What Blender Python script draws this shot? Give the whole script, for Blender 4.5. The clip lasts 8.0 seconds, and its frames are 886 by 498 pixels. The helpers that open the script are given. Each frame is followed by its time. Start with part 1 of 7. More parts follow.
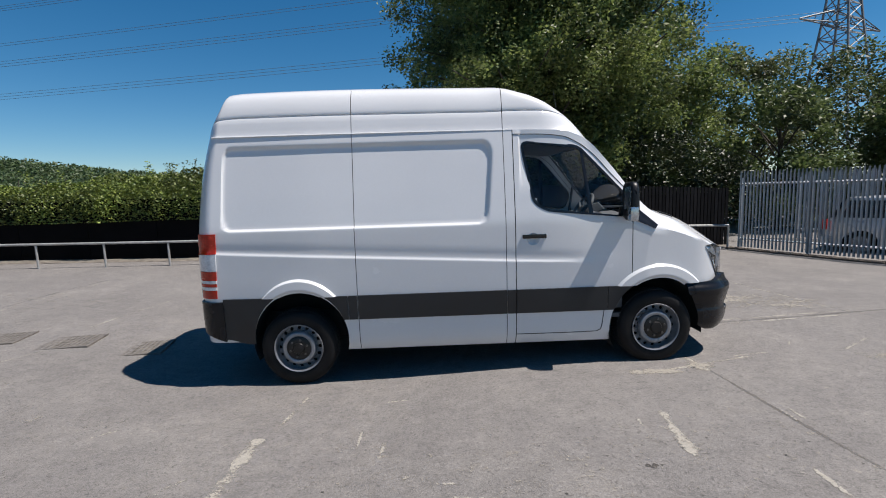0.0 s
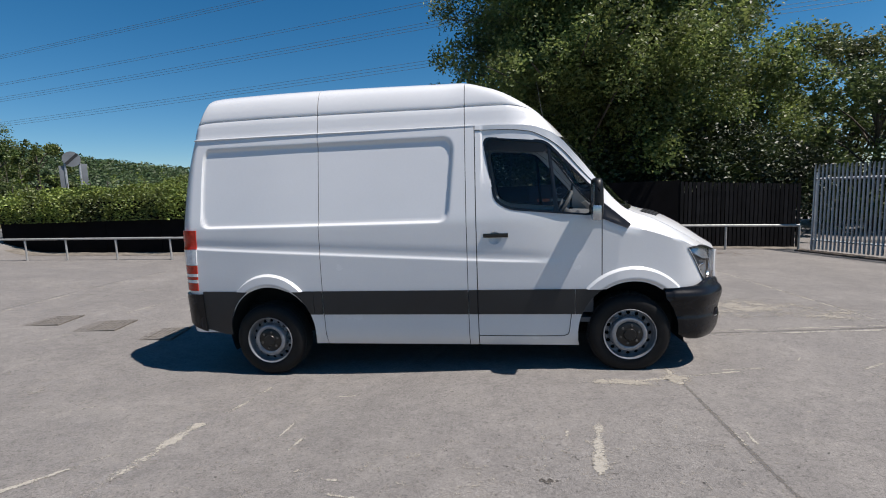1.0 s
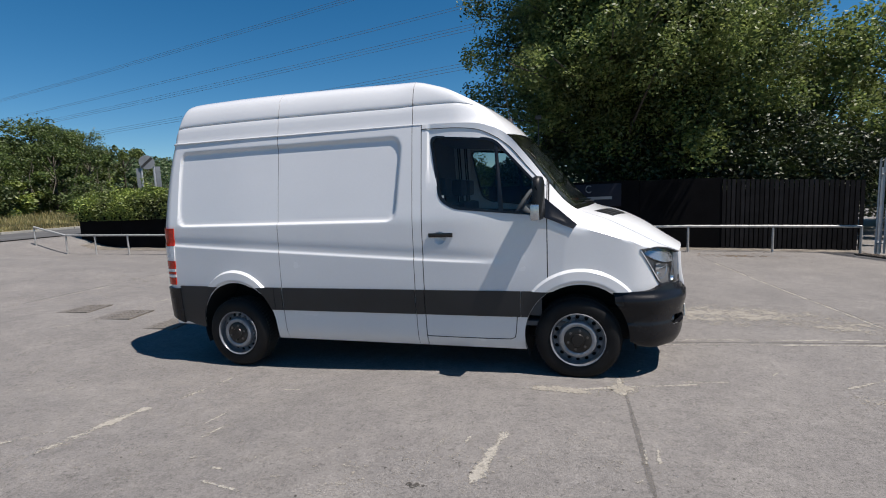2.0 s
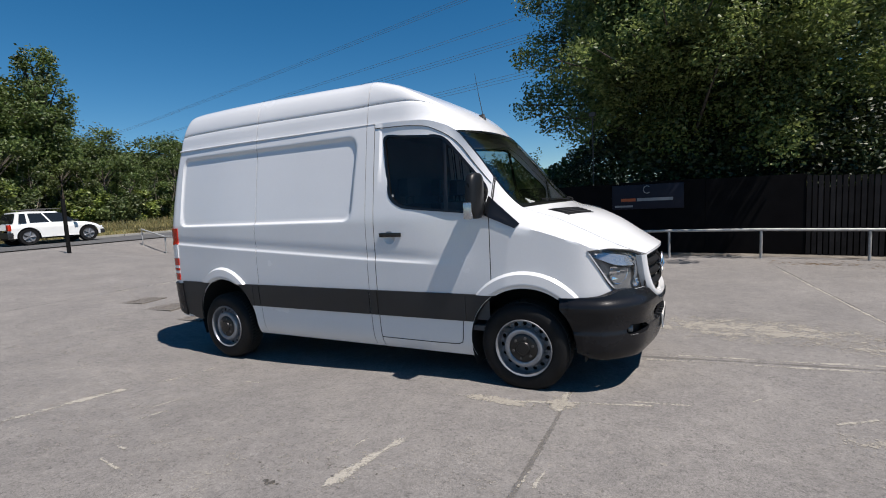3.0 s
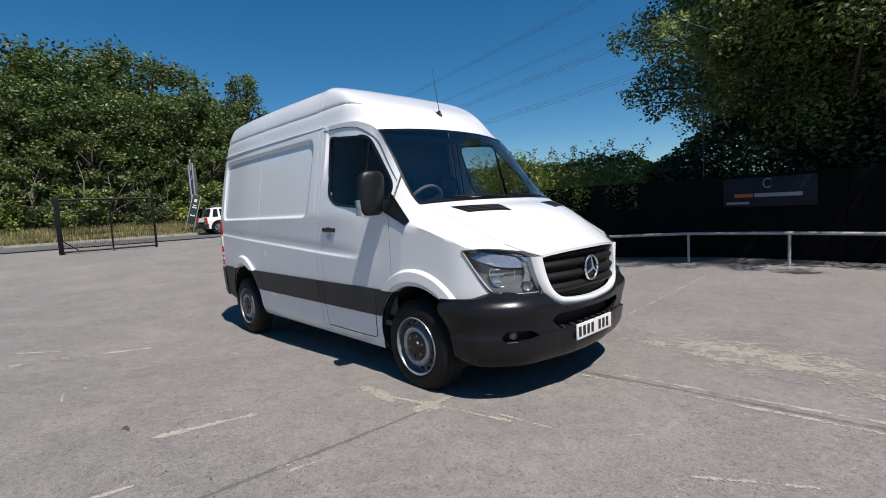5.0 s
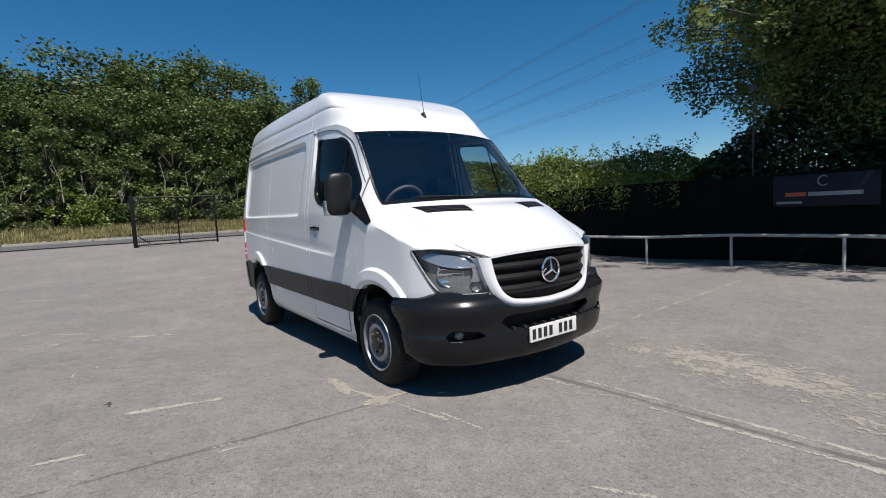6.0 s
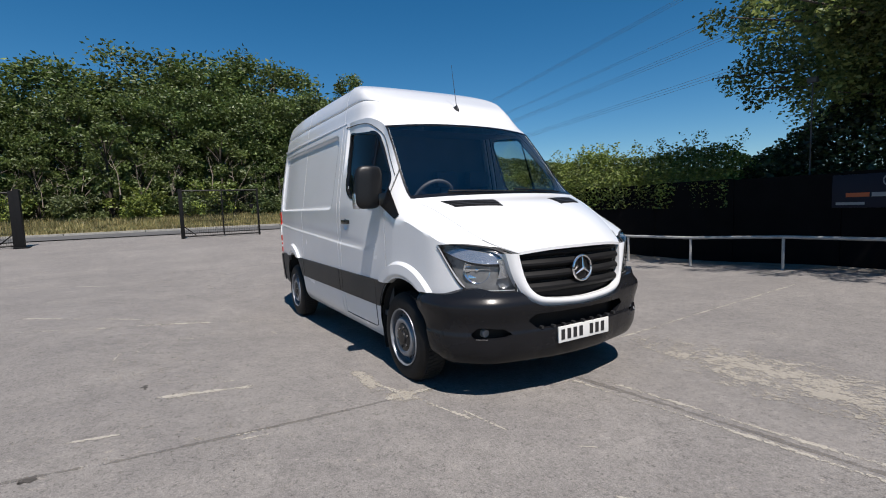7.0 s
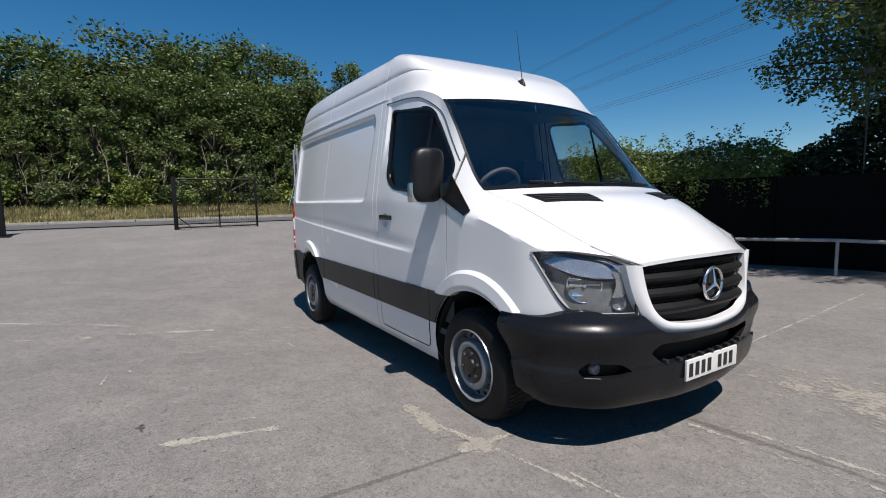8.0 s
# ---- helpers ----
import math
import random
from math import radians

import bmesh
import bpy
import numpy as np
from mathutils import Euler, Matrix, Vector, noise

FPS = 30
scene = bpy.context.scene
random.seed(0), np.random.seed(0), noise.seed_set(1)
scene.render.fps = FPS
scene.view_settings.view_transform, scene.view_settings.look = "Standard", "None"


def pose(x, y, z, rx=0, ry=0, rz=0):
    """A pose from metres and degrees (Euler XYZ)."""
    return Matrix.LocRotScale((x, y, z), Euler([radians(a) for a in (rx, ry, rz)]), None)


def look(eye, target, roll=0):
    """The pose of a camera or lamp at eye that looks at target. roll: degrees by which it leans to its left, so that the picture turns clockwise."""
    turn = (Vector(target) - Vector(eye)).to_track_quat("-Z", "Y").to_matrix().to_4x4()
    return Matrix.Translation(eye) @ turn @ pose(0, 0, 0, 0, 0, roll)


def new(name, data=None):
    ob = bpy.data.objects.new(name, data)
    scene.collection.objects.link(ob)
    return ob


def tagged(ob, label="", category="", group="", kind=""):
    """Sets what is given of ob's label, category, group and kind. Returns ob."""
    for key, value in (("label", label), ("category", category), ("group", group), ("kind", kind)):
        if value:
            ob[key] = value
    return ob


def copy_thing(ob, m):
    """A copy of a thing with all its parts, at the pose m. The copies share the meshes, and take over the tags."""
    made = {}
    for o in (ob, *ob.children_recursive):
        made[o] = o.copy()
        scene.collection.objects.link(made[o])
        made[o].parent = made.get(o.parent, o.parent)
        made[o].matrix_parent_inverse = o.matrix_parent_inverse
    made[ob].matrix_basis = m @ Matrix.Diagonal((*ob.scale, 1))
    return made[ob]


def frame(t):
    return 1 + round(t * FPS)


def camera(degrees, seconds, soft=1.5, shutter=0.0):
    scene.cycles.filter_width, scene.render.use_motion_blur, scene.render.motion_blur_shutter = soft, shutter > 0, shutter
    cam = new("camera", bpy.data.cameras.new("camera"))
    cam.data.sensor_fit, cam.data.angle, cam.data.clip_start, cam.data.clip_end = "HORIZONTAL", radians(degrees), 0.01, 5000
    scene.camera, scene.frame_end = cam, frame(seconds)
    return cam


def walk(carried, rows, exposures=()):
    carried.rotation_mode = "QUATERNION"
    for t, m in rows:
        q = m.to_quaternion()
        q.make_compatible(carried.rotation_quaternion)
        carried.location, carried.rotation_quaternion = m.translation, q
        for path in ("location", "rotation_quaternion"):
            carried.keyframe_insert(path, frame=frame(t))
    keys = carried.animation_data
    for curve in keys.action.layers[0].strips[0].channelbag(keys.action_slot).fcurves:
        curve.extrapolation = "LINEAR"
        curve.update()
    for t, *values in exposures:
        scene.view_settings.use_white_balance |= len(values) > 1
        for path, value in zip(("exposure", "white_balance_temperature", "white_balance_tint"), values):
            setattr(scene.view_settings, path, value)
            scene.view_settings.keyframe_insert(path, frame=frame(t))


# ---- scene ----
cam = camera(86.0, 8.0, soft=1.0)
# seconds, eye (m), pitch, roll and yaw (degrees)
PATH = [
    (0.0, -0.417, -5.198, 1.632, -6.96, 1.80, -1.56),
    (0.5, 0.093, -5.182, 1.631, -6.94, 2.04, 2.99),
    (1.0, 0.608, -5.111, 1.598, -6.90, 2.11, 7.60),
    (1.5, 1.142, -5.019, 1.592, -6.86, 2.24, 11.46),
    (2.0, 1.611, -4.894, 1.563, -6.74, 2.36, 15.33),
    (3.5, 3.239, -4.078, 1.422, -5.23, 3.11, 32.23),
    (4.0, 3.665, -3.822, 1.400, -5.11, 3.12, 36.88),
    (4.5, 4.027, -3.527, 1.373, -5.10, 3.03, 41.79),
    (6.0, 4.913, -2.639, 1.346, -4.99, 2.77, 54.29),
    (6.5, 5.054, -2.504, 1.313, -4.97, 2.51, 57.23),
    (7.0, 4.903, -2.545, 1.323, -5.16, 1.99, 58.90),
    (7.5, 4.490, -2.629, 1.323, -5.46, 1.51, 58.49),
    (8.0, 3.953, -2.604, 1.336, -5.91, 0.97, 58.02),
]
walk(cam, [(t, pose(x, y, z, 90 + p, r, w)) for t, x, y, z, p, r, w in PATH], exposures=[(0.0, 0.53), (7.0, 0.53), (8.0, 0.46)])

# ---- light ----
SUN_FROM = Vector((0.52, -0.10, 1.0)).normalized()
world = bpy.data.worlds.new("sky")
scene.world = world
world.use_nodes = True
wn = world.node_tree
sky = wn.nodes.new("ShaderNodeTexSky")
sky.sky_type = "NISHITA"
sky.sun_disc = False
sky.sun_elevation = math.asin(SUN_FROM.z)
sky.sun_rotation = math.atan2(SUN_FROM.x, SUN_FROM.y)
sky.altitude = 1200
sky.air_density, sky.dust_density, sky.ozone_density = 1.0, 0.1, 4.0
wn.nodes["Background"].inputs["Strength"].default_value = 0.065
deep = wn.nodes.new("ShaderNodeHueSaturation")
deep.inputs["Saturation"].default_value, deep.inputs["Hue"].default_value = 1.32, 0.4935
wn.links.new(sky.outputs[0], deep.inputs["Color"])
wn.links.new(deep.outputs[0], wn.nodes["Background"].inputs["Color"])
sun = new("sun", bpy.data.lights.new("sun", "SUN"))
sun.data.energy, sun.data.angle, sun.data.color = 5.0, radians(0.53), (1.0, 0.925, 0.865)
sun.matrix_world = look(SUN_FROM * 50, (0, 0, 0))


# ---- materials ----
def mat(name, base, rough=0.6, metal=0.0, vary=0.15, scale=4.0, fine=60.0, bump=0.0, coat=0.0, spec=0.5, island=0.0, objrand=0.0, tint=None):
    """A surface with broad and fine variation of its colour and roughness, and fine relief."""
    m = bpy.data.materials.new(name)
    m.use_nodes = True
    n, l = m.node_tree.nodes, m.node_tree.links
    b = n["Principled BSDF"]
    b.inputs["Metallic"].default_value = metal
    b.inputs["Coat Weight"].default_value = coat
    b.inputs["Coat Roughness"].default_value = 0.04
    b.inputs["Specular IOR Level"].default_value = spec
    co = n.new("ShaderNodeTexCoord")
    big, small = n.new("ShaderNodeTexNoise"), n.new("ShaderNodeTexNoise")
    big.inputs["Scale"].default_value, big.inputs["Detail"].default_value = scale, 6
    small.inputs["Scale"].default_value, small.inputs["Detail"].default_value = fine, 4
    for t in (big, small):
        l.new(co.outputs["Object"], t.inputs["Vector"])
    ramp = n.new("ShaderNodeMapRange")
    ramp.inputs[1].default_value, ramp.inputs[2].default_value = 0.3, 0.7
    ramp.inputs[3].default_value, ramp.inputs[4].default_value = 1 - vary, 1 + vary
    l.new(big.outputs["Fac"], ramp.inputs[0])
    ramp2 = n.new("ShaderNodeMapRange")
    ramp2.inputs[1].default_value, ramp2.inputs[2].default_value = 0.25, 0.75
    ramp2.inputs[3].default_value, ramp2.inputs[4].default_value = 1 - vary * 0.7, 1 + vary * 0.7
    l.new(small.outputs["Fac"], ramp2.inputs[0])
    mul = n.new("ShaderNodeMath")
    mul.operation = "MULTIPLY"
    l.new(ramp.outputs[0], mul.inputs[0])
    l.new(ramp2.outputs[0], mul.inputs[1])
    value = mul.outputs[0]
    for amount, kind in ((island, "geo"), (objrand, "obj")):
        if amount:
            src = n.new("ShaderNodeNewGeometry").outputs["Random Per Island"] if kind == "geo" else n.new("ShaderNodeObjectInfo").outputs["Random"]
            r = n.new("ShaderNodeMapRange")
            r.inputs[3].default_value, r.inputs[4].default_value = 1 - amount, 1 + amount
            l.new(src, r.inputs[0])
            again = n.new("ShaderNodeMath")
            again.operation = "MULTIPLY"
            l.new(value, again.inputs[0])
            l.new(r.outputs[0], again.inputs[1])
            value = again.outputs[0]
    colour = n.new("ShaderNodeMix")
    colour.data_type = "RGBA"
    colour.inputs[6].default_value = (*base, 1)
    colour.inputs[7].default_value = (*(tint or base), 1)
    l.new(small.outputs["Fac"] if not island else big.outputs["Fac"], colour.inputs[0])
    mix = n.new("ShaderNodeVectorMath")
    mix.operation = "SCALE"
    l.new(colour.outputs[2], mix.inputs[0])
    l.new(value, mix.inputs[3])
    l.new(mix.outputs[0], b.inputs["Base Color"])
    rr = n.new("ShaderNodeMapRange")
    rr.inputs[3].default_value, rr.inputs[4].default_value = max(rough - 0.07, 0.02), min(rough + 0.07, 1)
    l.new(big.outputs["Fac"], rr.inputs[0])
    l.new(rr.outputs[0], b.inputs["Roughness"])
    if bump:
        bp = n.new("ShaderNodeBump")
        bp.inputs["Strength"].default_value, bp.inputs["Distance"].default_value = 1.0, bump
        l.new(small.outputs["Fac"], bp.inputs["Height"])
        l.new(bp.outputs[0], b.inputs["Normal"])
    return m


def leafy(name, base, tint, through_light=0.35, dryness=0.45):
    """Leaves: each one a little different, letting some light through."""
    m = bpy.data.materials.new(name)
    m.use_nodes = True
    n, l = m.node_tree.nodes, m.node_tree.links
    b = n["Principled BSDF"]
    geo = n.new("ShaderNodeNewGeometry")
    ramp = n.new("ShaderNodeMix")
    ramp.data_type = "RGBA"
    ramp.inputs[6].default_value, ramp.inputs[7].default_value = (*base, 1), (*tint, 1)
    l.new(geo.outputs["Random Per Island"], ramp.inputs[0])
    # each plant has its own tone, some a little browner
    who, dry, own = n.new("ShaderNodeObjectInfo"), n.new("ShaderNodeMix"), n.new("ShaderNodeMapRange")
    dry.data_type = "RGBA"
    own.inputs[3].default_value, own.inputs[4].default_value = -0.5 * dryness, dryness
    l.new(who.outputs["Random"], own.inputs[0])
    l.new(own.outputs[0], dry.inputs[0])
    l.new(ramp.outputs[2], dry.inputs[6])
    dry.inputs[7].default_value = (tint[0] * 0.95, tint[1] * 0.72, tint[2] * 0.9, 1)
    co = n.new("ShaderNodeTexCoord")
    t = n.new("ShaderNodeTexNoise")
    t.inputs["Scale"].default_value = 0.8
    l.new(co.outputs["Object"], t.inputs["Vector"])
    r = n.new("ShaderNodeMapRange")
    r.inputs[1].default_value, r.inputs[2].default_value, r.inputs[3].default_value, r.inputs[4].default_value = 0.32, 0.68, 0.5, 1.6
    l.new(t.outputs["Fac"], r.inputs[0])
    s = n.new("ShaderNodeVectorMath")
    s.operation = "SCALE"
    l.new(dry.outputs[2], s.inputs[0])
    l.new(r.outputs[0], s.inputs[3])
    l.new(s.outputs[0], b.inputs["Base Color"])
    b.inputs["Roughness"].default_value = 0.5
    tr = n.new("ShaderNodeBsdfTranslucent")
    l.new(s.outputs[0], tr.inputs["Color"])
    mx = n.new("ShaderNodeMixShader")
    mx.inputs[0].default_value = through_light
    l.new(b.outputs[0], mx.inputs[1])
    l.new(tr.outputs[0], mx.inputs[2])
    l.new(mx.outputs[0], n["Material Output"].inputs["Surface"])
    return m


def glazing(name, tint, face_on=0.05):
    """A thin pane: tinted, clear, with a mirror gloss that grows at grazing angles."""
    m = bpy.data.materials.new(name)
    m.use_nodes = True
    n, l = m.node_tree.nodes, m.node_tree.links
    n.remove(n["Principled BSDF"])
    tr, gl, lw, mx = (n.new("ShaderNode" + k) for k in ("BsdfTransparent", "BsdfGlossy", "LayerWeight", "MixShader"))
    tr.inputs[0].default_value = (*tint, 1)
    gl.inputs["Roughness"].default_value = 0.02
    lw.inputs["Blend"].default_value = 0.5
    power, gloss = n.new("ShaderNodeMath"), n.new("ShaderNodeMapRange")
    power.operation = "POWER"
    power.inputs[1].default_value = 5.0
    gloss.inputs[3].default_value, gloss.inputs[4].default_value = face_on, 1.0
    l.new(lw.outputs["Facing"], power.inputs[0])
    l.new(power.outputs[0], gloss.inputs[0])
    l.new(gloss.outputs[0], mx.inputs[0])
    l.new(tr.outputs[0], mx.inputs[1])
    l.new(gl.outputs[0], mx.inputs[2])
    l.new(mx.outputs[0], n["Material Output"].inputs["Surface"])
    return m


WHITE = mat("white_van_paint", (0.640, 0.650, 0.662), 0.25, vary=0.02, scale=1.5, coat=0.6)
BLACK_TRIM = mat("black_grained_plastic", (0.014, 0.0145, 0.016), 0.5, vary=0.2, fine=250, bump=0.0004)
BUMPER = mat("dark_grey_bumper_plastic", (0.0085, 0.0088, 0.0105), 0.26, vary=0.15, fine=300, bump=0.0002, spec=0.27)
MIRROR_BLACK = mat("black_mirror_shell", (0.006, 0.006, 0.0065), 0.42, vary=0.1, spec=0.35)
GLOSS_BLACK = mat("gloss_black_plastic", (0.006, 0.006, 0.0065), 0.22, vary=0.1)
RUBBER = mat("tyre_rubber", (0.0065, 0.0065, 0.007), 0.62, spec=0.22, vary=0.35, scale=9, fine=90, bump=0.001)
STEEL_WHEEL = mat("silver_painted_steel", (0.23, 0.24, 0.26), 0.33, 0.45, vary=0.15, scale=14)
CHROME = mat("chrome", (0.85, 0.85, 0.86), 0.26, 1.0, vary=0.03)
REFLECTOR = mat("lamp_reflector", (0.90, 0.91, 0.92), 0.10, 0.95, vary=0.1, scale=30)
LAMP_HOUSING = mat("grey_lamp_housing", (0.20, 0.205, 0.21), 0.30, 0.3, vary=0.15, scale=20)
LAMP_SILVER = mat("silver_lamp_housing", (0.46, 0.48, 0.50), 0.18, 0.75, vary=0.10, scale=40)
RED_LENS = mat("red_lamp_lens", (0.42, 0.022, 0.008), 0.25, vary=0.2, scale=30, fine=120, bump=0.001, coat=0.25, spec=0.3)
CLEAR_LENS = mat("clear_lamp_lens", (0.62, 0.64, 0.66), 0.12, vary=0.15, scale=30, fine=120, bump=0.002, coat=0.8)
PLATE = mat("number_plate_white", (0.62, 0.62, 0.60), 0.35, vary=0.04)
INK = mat("black_ink", (0.015, 0.015, 0.016), 0.5, vary=0.1)
CAB_TRIM = mat("dark_cab_plastic", (0.070, 0.071, 0.076), 0.65, vary=0.15, fine=200, bump=0.0004)
CAB_CLOTH = mat("dark_seat_cloth", (0.05, 0.051, 0.057), 0.9, vary=0.3, fine=200, bump=0.0008)
GLASS = glazing("window_glass", (0.66, 0.70, 0.69), 0.032)
GRILLE_BLACK = mat("black_grille_plastic", (0.006, 0.006, 0.0065), 0.6, vary=0.2, spec=0.2)
CAB_GREY = mat("grey_cab_plastic", (0.13, 0.13, 0.14), 0.6, vary=0.1)
WINDSCREEN_GLASS = glazing("windscreen_glass", (0.80, 0.84, 0.85), 0.15)
LAMP_GLASS = glazing("headlamp_glass", (0.90, 0.91, 0.92), 0.05)
TREAD = mat("sunlit_tread_rubber", (0.030, 0.029, 0.028), 0.85, spec=0.2, vary=0.3, scale=12)
HUB_BLACK = mat("black_hub_plastic", (0.008, 0.008, 0.0085), 0.35, vary=0.2, spec=0.4)
BOLT = mat("worn_bolt_steel", (0.10, 0.10, 0.10), 0.4, 0.6, vary=0.3, scale=40)
GAP = mat("panel_gap_shadow_black", (0.02, 0.02, 0.02), 0.8, vary=0.1)
UNDER = mat("dirty_underbody", (0.008, 0.008, 0.008), 0.85, vary=0.4)


# ---- shaping tools ----
def part(name, bm, material, parent=None, label="", smooth=True, sharp=35):
    """Links a bmesh as one mesh object, under a thing or a part."""
    me = bpy.data.meshes.new(name)
    bm.normal_update()
    if smooth:
        for f in bm.faces:
            f.smooth = True
        lim = radians(sharp)
        for e in bm.edges:
            if len(e.link_faces) == 2 and e.calc_face_angle(0) > lim:
                e.smooth = False
    bm.to_mesh(me)
    bm.free()
    for m in material if isinstance(material, (list, tuple)) else (material,):
        me.materials.append(m)
    ob = new(name, me)
    ob.parent = parent
    if label:
        ob["label"] = label
    return ob


def thing(name, label, category, at=(0, 0, 0), group="", kind="", turn=0):
    ob = new(name)
    ob.empty_display_size = 0.2
    ob.matrix_world = pose(*at, 0, 0, turn)
    return tagged(ob, label, category, group, kind)


def box(bm, x0, x1, y0, y1, z0, z1, bevel=0.0):
    made = bmesh.ops.create_cube(bm, size=1, matrix=Matrix.Translation(((x0 + x1) / 2, (y0 + y1) / 2, (z0 + z1) / 2)) @ Matrix.Diagonal((x1 - x0, y1 - y0, z1 - z0, 1)))
    if bevel:
        edges = list({e for v in made["verts"] for e in v.link_edges})
        bmesh.ops.bevel(bm, geom=edges, offset=bevel, segments=2, profile=0.7, affect="EDGES")
    return bm


def slab_of(x0, x1, y0, y1, z0, z1, bevel=0.0):
    return box(bmesh.new(), x0, x1, y0, y1, z0, z1, bevel)


def tube(bm, points, radius, sides=8, closed=False, taper=None):
    """A round bar along points."""
    pts = [Vector(p) for p in points]
    rings = []
    for i, p in enumerate(pts):
        if closed:
            d = pts[(i + 1) % len(pts)] - pts[i - 1]
        else:
            d = pts[min(i + 1, len(pts) - 1)] - pts[max(i - 1, 0)]
        q = d.to_track_quat("Z", "Y")
        r = radius if taper is None else radius + (taper - radius) * i / max(len(pts) - 1, 1)
        rings.append([bm.verts.new(p + q @ Vector((r * math.cos(a), r * math.sin(a), 0))) for a in (2 * math.pi * k / sides for k in range(sides))])
    n = len(rings)
    for i in range(n if closed else n - 1):
        a, b = rings[i], rings[(i + 1) % n]
        for k in range(sides):
            bm.faces.new((a[k], a[(k + 1) % sides], b[(k + 1) % sides], b[k]))
    if not closed:
        bm.faces.new(rings[0][::-1])
        bm.faces.new(rings[-1])
    return bm


def lathe(bm, profile, sides=48, axis="Y", at=(0, 0, 0)):
    """Turns a profile of (radius, along) about an axis through at."""
    rings = []
    for r, h in profile:
        ring = []
        for k in range(sides):
            a = 2 * math.pi * k / sides
            c, s = r * math.cos(a), r * math.sin(a)
            p = (c, h, s) if axis == "Y" else (c, s, h) if axis == "Z" else (h, c, s)
            ring.append(bm.verts.new(Vector(p) + Vector(at)))
        rings.append(ring)
    for a, b in zip(rings, rings[1:]):
        for k in range(sides):
            bm.faces.new((a[k], a[(k + 1) % sides], b[(k + 1) % sides], b[k]))
    return bm


def grid(bm, fn, nu, nv, flip=False):
    """A sheet of nu x nv cells over fn(u, v), u and v from 0 to 1."""
    vs = [[bm.verts.new(fn(i / nu, j / nv)) for j in range(nv + 1)] for i in range(nu + 1)]
    for i in range(nu):
        for j in range(nv):
            q = (vs[i][j], vs[i + 1][j], vs[i + 1][j + 1], vs[i][j + 1])
            bm.faces.new(q[::-1] if flip else q)
    return vs


def raised(bm, fn, nu, nv, lift, sink=0.004, flip=False):
    """A sheet with thickness: fn's surface lifted along its normal, with side walls back down to it."""
    e = 1e-3
    base = [[Vector(fn(i / nu, j / nv)) for j in range(nv + 1)] for i in range(nu + 1)]
    sign = -1 if flip else 1

    def normal(i, j):
        u, v = i / nu, j / nv
        du = Vector(fn(min(u + e, 1), v)) - Vector(fn(max(u - e, 0), v))
        dv = Vector(fn(u, min(v + e, 1))) - Vector(fn(u, max(v - e, 0)))
        return du.cross(dv).normalized() * sign

    top, low = [], []
    for i in range(nu + 1):
        ns = [normal(i, j) for j in range(nv + 1)]
        top.append([bm.verts.new(base[i][j] + ns[j] * lift) for j in range(nv + 1)])
        low.append([bm.verts.new(base[i][j] - ns[j] * sink) for j in range(nv + 1)])

    def quad(a, b, c, d):
        bm.faces.new((a, b, c, d) if not flip else (d, c, b, a))

    for i in range(nu):
        for j in range(nv):
            quad(top[i][j], top[i + 1][j], top[i + 1][j + 1], top[i][j + 1])
    for i in range(nu):
        quad(low[i][0], low[i + 1][0], top[i + 1][0], top[i][0])
        quad(top[i][nv], top[i + 1][nv], low[i + 1][nv], low[i][nv])
    for j in range(nv):
        quad(low[0][j + 1], low[0][j], top[0][j], top[0][j + 1])
        quad(top[nu][j + 1], top[nu][j], low[nu][j], low[nu][j + 1])
    return bm


def curve(table, x):
    """A smooth line through the (x, value) pairs of table, with no overshoot."""
    xs = [p[0] for p in table]
    if x <= xs[0]:
        return table[0][1]
    if x >= xs[-1]:
        return table[-1][1]
    i = max(k for k in range(len(xs)) if xs[k] <= x)
    sl = [(b[1] - a[1]) / (b[0] - a[0]) for a, b in zip(table, table[1:])]

    def m(k):
        if k == 0:
            return sl[0]
        if k == len(xs) - 1:
            return sl[-1]
        a, b = sl[k - 1], sl[k]
        return 0.0 if a * b <= 0 else 2 * a * b / (a + b)

    h = xs[i + 1] - xs[i]
    t = (x - xs[i]) / h
    return (2 * t**3 - 3 * t**2 + 1) * table[i][1] + (t**3 - 2 * t**2 + t) * h * m(i) + (-2 * t**3 + 3 * t**2) * table[i + 1][1] + (t**3 - t**2) * h * m(i + 1)


def smooth01(a, b, x):
    t = min(max((x - a) / (b - a), 0), 1)
    return t * t * (3 - 2 * t)


